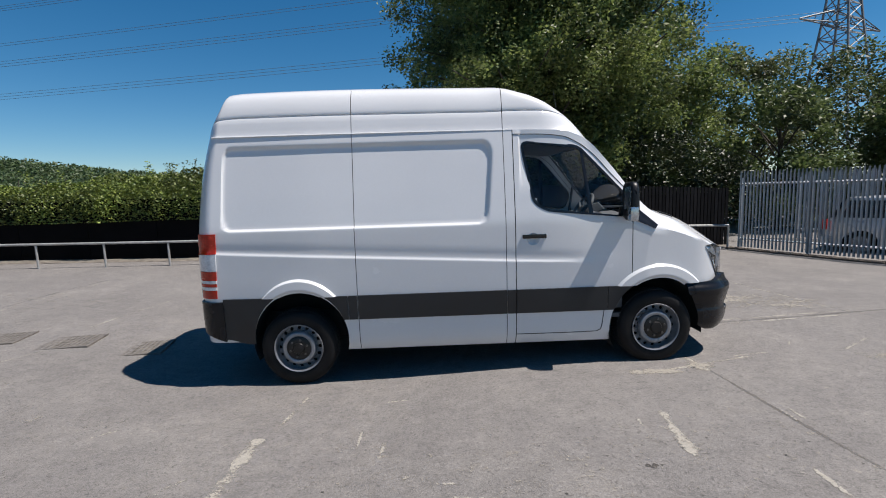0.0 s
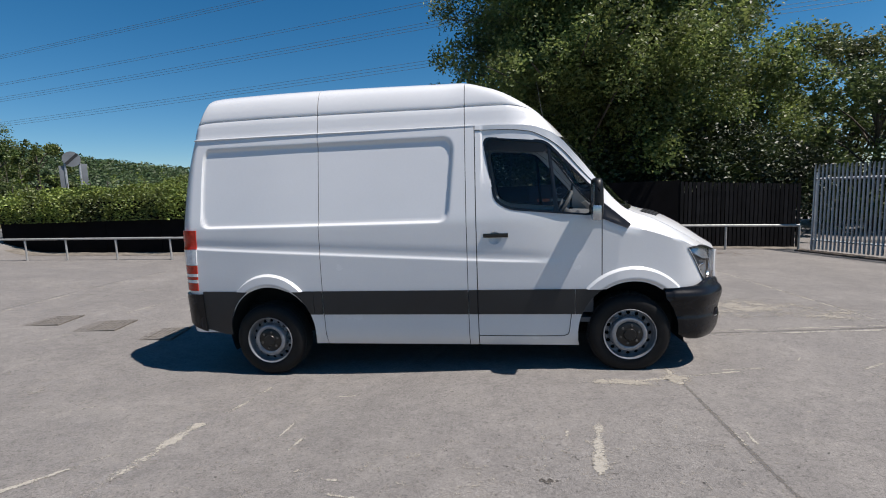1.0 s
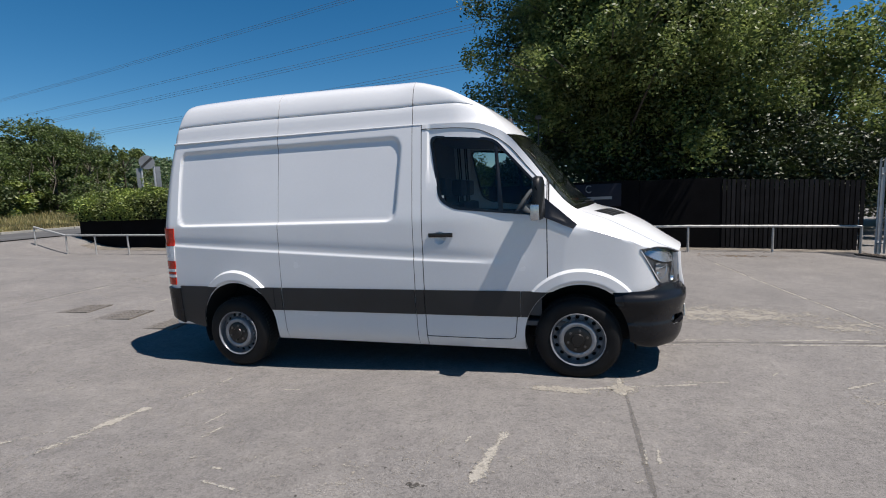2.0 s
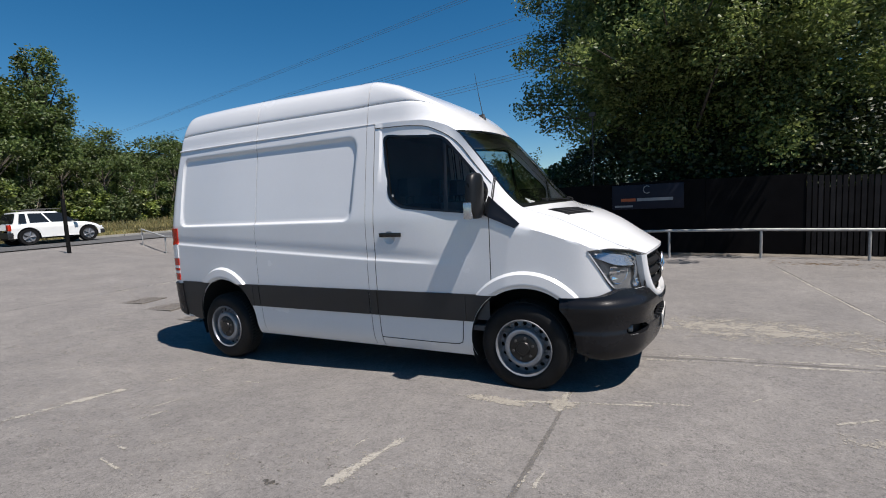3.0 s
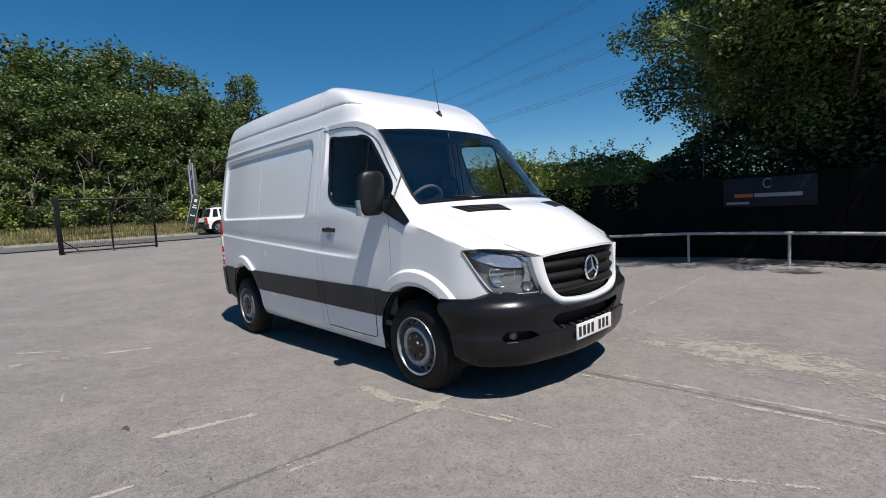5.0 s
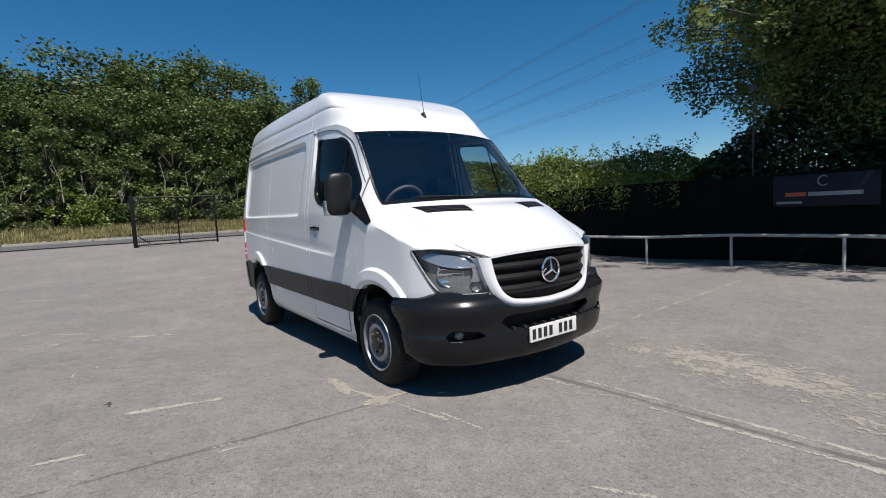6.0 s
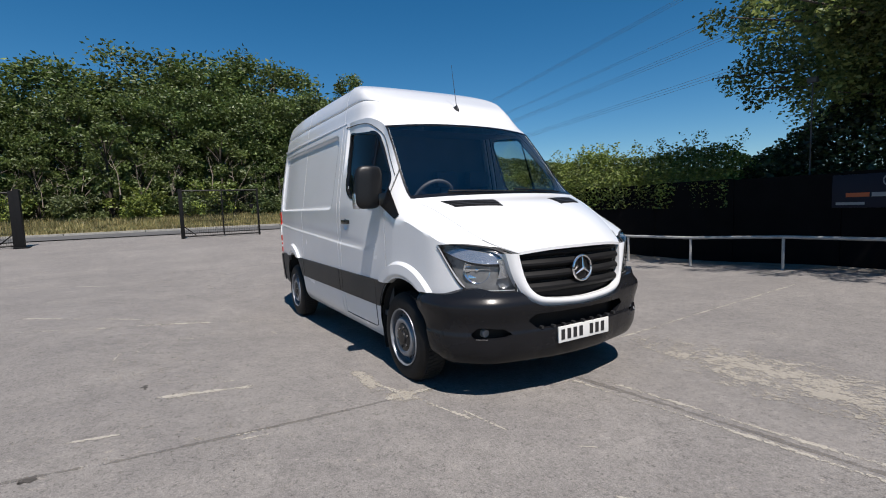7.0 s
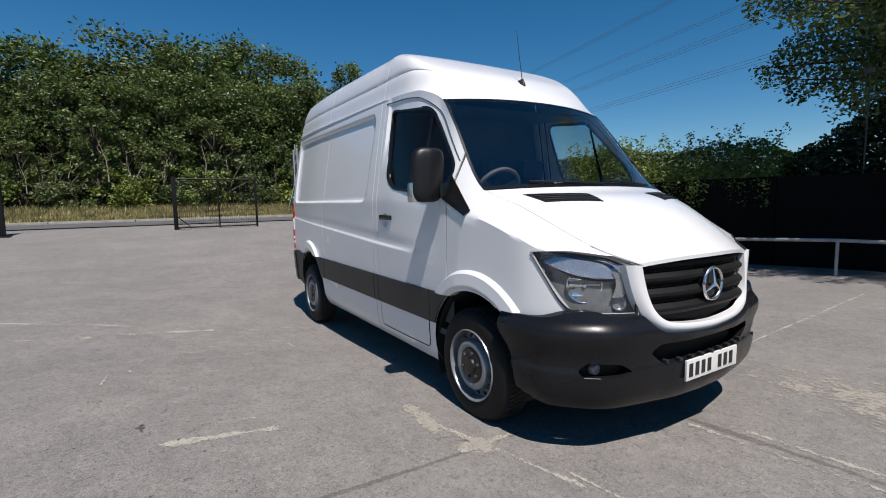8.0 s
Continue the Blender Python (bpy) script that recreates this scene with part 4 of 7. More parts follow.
def underside(van):
    bm = bmesh.new()
    box(bm, -2.45, 2.30, -0.62, 0.62, 0.24, 0.52)
    box(bm, -1.08, 1.05, -0.86, 0.86, 0.215, 0.50)
    box(bm, -2.35, -2.12, -0.90, 0.90, 0.30, 0.60)
    for x in (-AXLE, AXLE):
        tube(bm, [(x, -0.8, HUB_Z), (x, 0.8, HUB_Z)], 0.06, 10)
    part("chassis", bm, UNDER, van)
    for cx in (-AXLE, AXLE):
        for side in (-1, 1):
            bm = bmesh.new()

            def fn(u, v):
                a = math.pi * (0.02 + 1.12 * u)
                return Vector((cx + (ARCH_ON if cx > 0 else 0) + 0.443 * math.cos(a), side * (0.55 + (0.950 - 0.55) * v), HUB_Z + 0.455 * math.sin(a)))

            grid(bm, fn, 24, 3)
            mid = cx + (ARCH_ON if cx > 0 else 0)
            grid(bm, lambda u, v: Vector((mid + 0.443 * math.cos(math.pi * u) * v, side * 0.55, HUB_Z + 0.455 * math.sin(math.pi * u) * v)), 24, 1)
            for e in (-1, 1):
                grid(bm, lambda u, v: Vector((mid + e * 0.441, side * (0.55 + 0.38 * u), 0.24 + 0.12 * v)), 2, 2)
            part("arch_liner", bm, UNDER, van)


def cab(van):
    bm = bmesh.new()
    grid(bm, lambda u, v: Vector((0.20, (u * 2 - 1) * (flank(0.20, 0.42 + 1.70 * v)[1] - 0.03), 0.42 + 1.70 * v)), 2, 16)
    part("bulkhead", bm, CAB_TRIM, van, "dark cab bulkhead")
    part("cab_floor", slab_of(0.22, 1.7, -0.93, 0.93, 0.42, 0.46), CAB_TRIM, van)
    bm = bmesh.new()
    grid(bm, lambda u, v: Vector((0.22 + 0.82 * u, (v - 0.5) * (1.64 - 0.18 * u), 2.09 - 0.075 * u)), 4, 8)
    part("headlining", bm, CAB_TRIM, van, "dark grey headlining")
    # dashboard
    bm = bmesh.new()
    prof = [(1.16, 0.78), (1.14, 1.05), (1.18, 1.25), (1.28, 1.325), (1.42, 1.335), (1.60, 1.325), (1.74, 1.30)]

    def fn(u, v):
        k = v * (len(prof) - 1)
        i = min(int(k), len(prof) - 2)
        x = prof[i][0] + (prof[i + 1][0] - prof[i][0]) * (k - i)
        z = prof[i][1] + (prof[i + 1][1] - prof[i][1]) * (k - i)
        y = (u - 0.5) * 1.72
        hood = 0.05 * math.exp(-((y + 0.42) / 0.2) ** 2) * smooth01(1.2, 1.34, z) * (1 - smooth01(1.4, 1.6, x))
        return Vector((x, y * (1 - 0.05 * smooth01(1.5, 1.74, x)), z + hood))

    grid(bm, fn, 30, 18)
    part("dashboard", bm, CAB_GREY, van, "dark plastic dashboard")
    bm = bmesh.new()
    raised(bm, lambda u, v: Vector((1.475 - 0.07 * v, -0.06 + 0.30 * u, 1.385 + 0.070 * v - 0.035 * u)), 4, 4, 0.004, 0.002)
    part("paper", bm, PLATE, van, "white papers on the dashboard")
    # steering wheel, on the driver's side
    bm = bmesh.new()
    c, tilt = Vector((1.12, -0.36, 1.385)), pose(0, 0, 0, 0, -58, 0)
    rim = [c + tilt @ Vector((0.195 * math.cos(a), 0.195 * math.sin(a), 0)) for a in (2 * math.pi * k / 36 for k in range(36))]
    tube(bm, rim, 0.016, 8, closed=True)
    for a in (0.5, math.pi - 0.5, math.pi * 1.5):
        tube(bm, [c, c + tilt @ Vector((0.19 * math.sin(a), 0.19 * math.cos(a), 0))], 0.022, 6)
    lathe(bm, [(0.0, 0.02), (0.05, 0.018), (0.07, 0.0), (0.05, -0.03), (0.03, -0.12), (0.0, -0.12)], 20, "Z")
    for v in list(bm.verts)[-120:]:
        v.co = c + tilt @ v.co
    part("steering_wheel", bm, CAB_TRIM, van, "black steering wheel")
    for y, w in ((-0.45, 0.52), (0.42, 0.84)):
        bm = bmesh.new()
        box(bm, 0.42, 0.95, y - w / 2, y + w / 2, 0.74, 0.92, 0.05)
        # Paler than the tyre: sunlight on the tread is put into its colour.
        box(bm, 0.34, 0.50, y - w / 2, y + w / 2, 0.86, 1.46, 0.06)
        seat = part("seat", bm, CAB_CLOTH, van, "dark cloth cab seat")
        for yy in ((y,) if w < 0.6 else (y - 0.21, y + 0.21)):
            bm = bmesh.new()
            box(bm, 0.34, 0.46, yy - 0.13, yy + 0.13, 1.52, 1.70, 0.045)
            tube(bm, [(0.40, yy - 0.06, 1.42), (0.40, yy - 0.06, 1.55)], 0.008, 6)
            tube(bm, [(0.40, yy + 0.06, 1.42), (0.40, yy + 0.06, 1.55)], 0.008, 6)
            part("headrest", bm, CAB_CLOTH, seat)
    for side in (-1, 1):
        bm = bmesh.new()
        grid(bm, lambda u, v: Vector((0.36 + 0.98 * u, side * (0.90 - 0.02 * v), 0.5 + (0.86 - 0.04 * u) * v)), 6, 6)
        part("door_lining", bm, CAB_TRIM, van, "dark door lining")


def wheels(van):
    for cx in (AXLE, -AXLE):
        for side in (-1, 1):
            w = wheel(van, side)
            w.location = (cx - (0.035 if cx < 0 else -0.004), side * 0.972, HUB_Z - (0.085 if cx < 0 else 0.014))
            w.scale = (1.04, 1.0, 1.04)


def wheel(van, side):
    s = side
    bm = bmesh.new()
    prof = [(0.205, -0.01), (0.215, 0.0), (0.235, 0.004), (0.27, 0.006), (0.292, 0.002), (0.312, -0.010), (0.326, -0.028), (0.332, -0.055), (0.333, -0.11), (0.332, -0.16), (0.326, -0.19), (0.29, -0.215), (0.22, -0.215)]
    lathe(bm, [(r, s * h) for r, h in prof], 64)
    if s > 0:
        bmesh.ops.reverse_faces(bm, faces=bm.faces)
    bmesh.ops.recalc_face_normals(bm, faces=bm.faces)
    tyre = part("tyre", bm, RUBBER, van, "black road tyre")
    # tread ribs
    bm = bmesh.new()
    for k in range(64):
        a = 2 * math.pi * k / 64
        for h0, h1, da in ((-0.038, -0.075, 0.0), (-0.08, -0.14, 0.04), (-0.145, -0.185, 0.0)):
            q = []
            for r in (0.329, 0.3355):
                for h, aa in ((h0, a + da), (h1, a + da + 0.015), (h1, a + da + 0.075), (h0, a + da + 0.06)):
                    q.append(bm.verts.new((r * math.cos(aa), s * h, r * math.sin(aa))))
            bm.faces.new(q[4:8])
            for i in range(4):
                j = (i + 1) % 4
                bm.faces.new((q[i], q[j], q[4 + j], q[4 + i]))
    bmesh.ops.recalc_face_normals(bm, faces=bm.faces)
    part("tread", bm, TREAD, tyre, "grey tread blocks, coloured pale as if sunlit")
    # steel rim: outer well, then the dished centre with a ring of holes
    bm = bmesh.new()
    lathe(bm, [(r, s * h) for r, h in [(0.207, -0.012), (0.214, 0.002), (0.211, 0.009), (0.205, 0.006), (0.200, -0.006), (0.198, -0.022), (0.201, -0.034), (0.196, -0.052), (0.190, -0.066)]], 64)
    bmesh.ops.recalc_face_normals(bm, faces=bm.faces)
    rim = part("rim", bm, STEEL_WHEEL, tyre, "silver steel wheel rim")
    bm = bmesh.new()
    nh = 16
    r0, r1, rh = 0.152, 0.196, 0.0165
    rc = 0.1745

    def dish(r):
        return s * curve([(0.100, -0.016), (0.108, -0.002), (0.114, 0.002), (0.136, 0.002), (0.144, -0.006), (0.150, -0.026), (0.158, -0.046), (0.172, -0.056), (0.196, -0.062)], r)

    for k in range(nh):
        a0 = 2 * math.pi * k / nh
        half = math.pi / nh
        outer, inner, deep = [], [], []
        for m in range(16):
            t = 2 * math.pi * m / 16
            c, n = math.cos(t), math.sin(t)
            f = 1 / max(abs(c), abs(n))
            ro = rc + c * f * ((r1 - rc) if c > 0 else (rc - r0))
            ao = a0 + n * f * half
            ri, ai = rc + rh * c, a0 + rh * n / rc
            outer.append(bm.verts.new((ro * math.cos(ao), dish(ro), ro * math.sin(ao))))
            inner.append(bm.verts.new((ri * math.cos(ai), dish(ri), ri * math.sin(ai))))
            deep.append(bm.verts.new((ri * math.cos(ai), dish(ri) - s * 0.012, ri * math.sin(ai))))
        for m in range(16):
            j = (m + 1) % 16
            bm.faces.new((outer[m], outer[j], inner[j], inner[m]))
            bm.faces.new((inner[m], inner[j], deep[j], deep[m]))
    merge(bm, 2e-4)
    lathe(bm, [(r, dish(r)) for r in (0.152, 0.148, 0.144, 0.140, 0.136, 0.125, 0.114, 0.108, 0.100)], 64)
    merge(bm, 2e-4)
    bmesh.ops.recalc_face_normals(bm, faces=bm.faces)
    part("wheel_disc", bm, STEEL_WHEEL, tyre, "silver wheel disc with round holes")
    bm = bmesh.new()
    lathe(bm, [(r, s * h) for r, h in [(0.2, -0.095), (0.1, -0.095), (0.0, -0.095)]], 32)
    part("brake_drum", bm, UNDER, tyre)
    bm = bmesh.new()
    lathe(bm, [(r, s * h) for r, h in [(0.106, -0.020), (0.106, -0.006), (0.098, 0.0), (0.07, 0.002), (0.052, 0.004), (0.046, 0.016), (0.02, 0.018), (0.0, 0.018)]], 40)
    part("hub_cap", bm, HUB_BLACK, tyre, "black plastic hub cap")
    for k in range(6):
        a = 2 * math.pi * k / 6 + 0.3
        c, n = math.cos(a), math.sin(a)
        part("wheel_bolt", tube(bmesh.new(), [(0.076 * c, 0, 0.076 * n), (0.076 * c, s * 0.012, 0.076 * n)], 0.010, 6), BOLT, tyre)
    return tyre


build_van()


# ---- the yard ----
def concrete():
    """Worn pale tarmac: stone grain, broad stains, patches of paler dust."""
    m = bpy.data.materials.new("worn_pale_tarmac")
    m.use_nodes = True
    n, l = m.node_tree.nodes, m.node_tree.links
    b = n["Principled BSDF"]
    co = n.new("ShaderNodeTexCoord")

    def noise_tex(scale, detail=6, rough=0.6):
        t = n.new("ShaderNodeTexNoise")
        t.inputs["Scale"].default_value, t.inputs["Detail"].default_value, t.inputs["Roughness"].default_value = scale, detail, rough
        l.new(co.outputs["Object"], t.inputs["Vector"])
        return t.outputs["Fac"]

    def ranged(src, a, b_, c, d):
        r = n.new("ShaderNodeMapRange")
        for i, v in enumerate((a, b_, c, d)):
            r.inputs[i + 1].default_value = v
        l.new(src, r.inputs[0])
        return r.outputs[0]

    def times(a, b_):
        q = n.new("ShaderNodeMath")
        q.operation = "MULTIPLY"
        l.new(a, q.inputs[0])
        l.new(b_, q.inputs[1])
        return q.outputs[0]

    grain = noise_tex(140, 3, 0.7)
    mid = noise_tex(9, 6, 0.65)
    broad = noise_tex(0.45, 5, 0.6)
    stones = noise_tex(48, 2, 0.8)
    v = times(times(times(ranged(grain, 0.25, 0.75, 0.55, 1.45), ranged(stones, 0.3, 0.7, 0.84, 1.16)), ranged(mid, 0.3, 0.7, 0.87, 1.12)), ranged(broad, 0.3, 0.7, 0.92, 1.08))
    v = times(v, ranged(noise_tex(38, 3, 0.85), 0.30, 0.46, 0.50, 1.05))
    mix = n.new("ShaderNodeMix")
    mix.data_type = "RGBA"
    mix.inputs[6].default_value, mix.inputs[7].default_value = (0.146, 0.138, 0.132, 1), (0.178, 0.168, 0.158, 1)
    l.new(ranged(noise_tex(1.3, 8, 0.7), 0.42, 0.66, 0, 1), mix.inputs[0])
    # pale scuffs where the surface has worn through, in broad drifts
    scuff = n.new("ShaderNodeMix")
    scuff.data_type = "RGBA"
    scuff.inputs[7].default_value = (0.27, 0.245, 0.205, 1)
    l.new(mix.outputs[2], scuff.inputs[6])
    l.new(times(ranged(noise_tex(22, 9, 0.78), 0.57, 0.66, 0, 0.75), ranged(noise_tex(0.7, 4, 0.6), 0.42, 0.62, 0.15, 1)), scuff.inputs[0])
    s = n.new("ShaderNodeVectorMath")
    s.operation = "SCALE"
    l.new(scuff.outputs[2], s.inputs[0])
    l.new(v, s.inputs[3])
    l.new(s.outputs[0], b.inputs["Base Color"])
    b.inputs["Roughness"].default_value = 0.9
    bp = n.new("ShaderNodeBump")
    bp.inputs["Distance"].default_value = 0.004
    l.new(grain, bp.inputs["Height"])
    l.new(bp.outputs[0], b.inputs["Normal"])
    return m


TARMAC = concrete()
ROAD = mat("grey_road_asphalt", (0.075, 0.075, 0.075), 0.9, vary=0.2, scale=1, fine=80, bump=0.003)
OIL = mat("dark_oil_stain", (0.055, 0.05, 0.045), 0.9, vary=0.4, scale=12, fine=80)
IRON = mat("rusty_drain_iron", (0.165, 0.15, 0.135), 0.7, 0.3, vary=0.3, scale=20)
GALV = mat("galvanised_steel", (0.38, 0.40, 0.42), 0.5, 0.5, vary=0.15, scale=6)
RAIL_PAINT = mat("galvanised_rail", (0.36, 0.36, 0.35), 0.5, 0.3, vary=0.2, scale=10)
BLACK_BOARD = mat("black_painted_board", (0.0045, 0.0042, 0.0046), 0.85, spec=0.08, vary=0.3, scale=3, fine=50, bump=0.001)
SLAT_BLACK = mat("weathered_black_slat", (0.016, 0.015, 0.0155), 0.85, spec=0.12, vary=0.3, scale=5, fine=60, objrand=0.35)
BLACK_STEEL = mat("black_painted_steel", (0.005, 0.005, 0.0055), 0.55, vary=0.2, spec=0.2)
# Board and lettering colours, darkened for the shade the board hangs in.
NAVY = mat("dark_blue_sign_board", (0.008, 0.010, 0.020), 0.5, vary=0.1, spec=0.2)
ORANGE = mat("orange_sign_ink", (0.36, 0.08, 0.02), 0.5, vary=0.05)
SIGN_GREY = mat("pale_sign_ink", (0.22, 0.225, 0.23), 0.5, vary=0.05)
PYLON = mat("pylon_steel", (0.16, 0.17, 0.18), 0.6, 0.4, vary=0.2)
BARK = mat("tree_bark", (0.055, 0.045, 0.035), 0.9, vary=0.4, scale=6, fine=30, bump=0.01)
LEAF_DARK = leafy("dark_cherry_leaves", (0.060, 0.096, 0.026), (0.205, 0.245, 0.075), 0.46, 0.0)
# Undergrowth leaves: the shade of the crowns above is put into this colour.
LEAF_SHADE = leafy("canopy_shaded_leaves", (0.013, 0.022, 0.007), (0.044, 0.062, 0.016), 0.15, 0.0)
LEAF_WOOD = leafy("woodland_leaves", (0.040, 0.070, 0.018), (0.112, 0.152, 0.040), 0.35, 0.24)
LEAF_HEDGE = leafy("hedge_leaves", (0.052, 0.088, 0.015), (0.180, 0.220, 0.040), 0.16)
LEAF_PALE = leafy("pale_willow_leaves", (0.052, 0.082, 0.024), (0.115, 0.148, 0.052))
LEAF_FAR = leafy("far_wood_leaves", (0.045, 0.078, 0.03), (0.092, 0.13, 0.055))
GRASS = leafy("dry_verge_grass", (0.10, 0.11, 0.04), (0.28, 0.23, 0.105), 0.25, 0.0)
DEAD_TWIG = mat("pale_dead_twig", (0.21, 0.18, 0.14), 0.9, vary=0.25)
LEAD = mat("dull_lead_grey", (0.05, 0.052, 0.056), 0.7, vary=0.2)


def spread(a, b, fine, far):
    """Steps from a to b, fine near the middle and wide far off."""
    out = list(np.arange(a, b + 1e-6, fine))
    x, s = b, fine
    while x < far:
        s *= 1.35
        x += s
        out.append(x)
    x, s = a, fine
    while x > -far:
        s *= 1.35
        x -= s
        out.insert(0, x)
    return out


def build_ground():
    xs, ys = spread(-18, 12, 0.3, 900), spread(-9, 10, 0.3, 900)
    bm = bmesh.new()
    vs = [[bm.verts.new((x, y, ground_z(x, y))) for y in ys] for x in xs]
    for a, b in zip(vs, vs[1:]):
        for k in range(len(ys) - 1):
            bm.faces.new((a[k], b[k], b[k + 1], a[k + 1]))
    tagged(part("ground", bm, TARMAC), "worn pale grey tarmac of a parking yard", "ground", kind="structure")


def on_ground(x, y, up=0.004):
    return Vector((x, y, ground_z(x, y) + up))


def worn(name, colour, most=1.0, scale=34, edge=2.26):
    """Old paint, dust or filler that covers the ground only in crumbs, thinning out where its sheet ends."""
    m = bpy.data.materials.new(name)
    m.use_nodes = True
    n, l = m.node_tree.nodes, m.node_tree.links
    b = n["Principled BSDF"]
    b.inputs["Roughness"].default_value = 0.92
    co, cover = n.new("ShaderNodeTexCoord"), n.new("ShaderNodeAttribute")
    cover.attribute_name = "cover"
    # wear runs a little along the yard's length
    drag = n.new("ShaderNodeMapping")
    drag.inputs["Scale"].default_value = (0.92, 1.08, 1.0)
    l.new(co.outputs["Object"], drag.inputs["Vector"])
    fine, wide, tone = (n.new("ShaderNodeTexNoise") for _ in range(3))
    for t, sc, d, r in ((fine, scale, 9, 0.78), (wide, 5.0, 4, 0.6), (tone, 90, 3, 0.7)):
        t.inputs["Scale"].default_value, t.inputs["Detail"].default_value, t.inputs["Roughness"].default_value = sc, d, r
        l.new(drag.outputs[0], t.inputs["Vector"])

    def math_node(kind, x, y):
        q = n.new("ShaderNodeMath")
        q.operation = kind
        for i, v in enumerate((x, y)):
            if isinstance(v, float):
                q.inputs[i].default_value = v
            else:
                l.new(v, q.inputs[i])
        return q.outputs[0]

    total = math_node("ADD", math_node("ADD", cover.outputs["Fac"], math_node("MULTIPLY", fine.outputs["Fac"], 2.4)), math_node("MULTIPLY", wide.outputs["Fac"], 1.3))
    show = n.new("ShaderNodeMapRange")
    show.inputs[1].default_value, show.inputs[2].default_value, show.inputs[3].default_value, show.inputs[4].default_value = edge, edge + 0.20, 0.0, most
    l.new(total, show.inputs[0])
    shade = n.new("ShaderNodeMapRange")
    shade.inputs[1].default_value, shade.inputs[2].default_value, shade.inputs[3].default_value, shade.inputs[4].default_value = 0.25, 0.75, 0.7, 1.3
    l.new(tone.outputs["Fac"], shade.inputs[0])
    tint = n.new("ShaderNodeVectorMath")
    tint.operation = "SCALE"
    tint.inputs[0].default_value = colour
    l.new(shade.outputs[0], tint.inputs[3])
    l.new(tint.outputs[0], b.inputs["Base Color"])
    clear, mx = n.new("ShaderNodeBsdfTransparent"), n.new("ShaderNodeMixShader")
    l.new(show.outputs[0], mx.inputs[0])
    l.new(clear.outputs[0], mx.inputs[1])
    l.new(b.outputs[0], mx.inputs[2])
    l.new(mx.outputs[0], n["Material Output"].inputs["Surface"])
    return m


def sheet_on_ground(name, fn, cover, nu, nv, material, up):
    """A thin sheet lying on the ground, with how fully it covers at each point."""
    me = bpy.data.meshes.new(name)
    verts, amount = [], []
    for i in range(nu + 1):
        for j in range(nv + 1):
            x, y = fn(i / nu, j / nv)
            verts.append(on_ground(x, y, up))
            amount.append(cover(i / nu, j / nv))
    faces = [(i * (nv + 1) + j, (i + 1) * (nv + 1) + j, (i + 1) * (nv + 1) + j + 1, i * (nv + 1) + j + 1) for i in range(nu) for j in range(nv)]
    me.from_pydata([tuple(v) for v in verts], [], faces)
    me.attributes.new("cover", "FLOAT", "POINT").data.foreach_set("value", amount)
    me.materials.append(material)
    return new(name, me)


RAIL_X = [-14.9, -13.7, -12.6, -11.4, -9.95, -8.4, -6.9, -5.35, -3.85, -2.35, -0.89, 0.78, 2.45, 4.15, 5.9, 7.6]


def rail_y(x):
    return 6.98 + 0.055 * x


def build_rail():
    rail = thing("knee_rail", "low galvanised tube rail along the edge of the yard", "railing")
    for x in RAIL_X:
        bm = bmesh.new()
        y = rail_y(x)
        tube(bm, [(x, y, ground_z(x, y) - 0.05), (x, y, ground_z(x, y) + 0.58)], 0.026, 10)
        part("post", bm, RAIL_PAINT, rail)
    bm = bmesh.new()
    tube(bm, [(x, rail_y(x), ground_z(x, rail_y(x)) + 0.59) for x in RAIL_X], 0.030, 10)
    part("top_rail", bm, RAIL_PAINT, rail)


FENCE_Y = 7.8


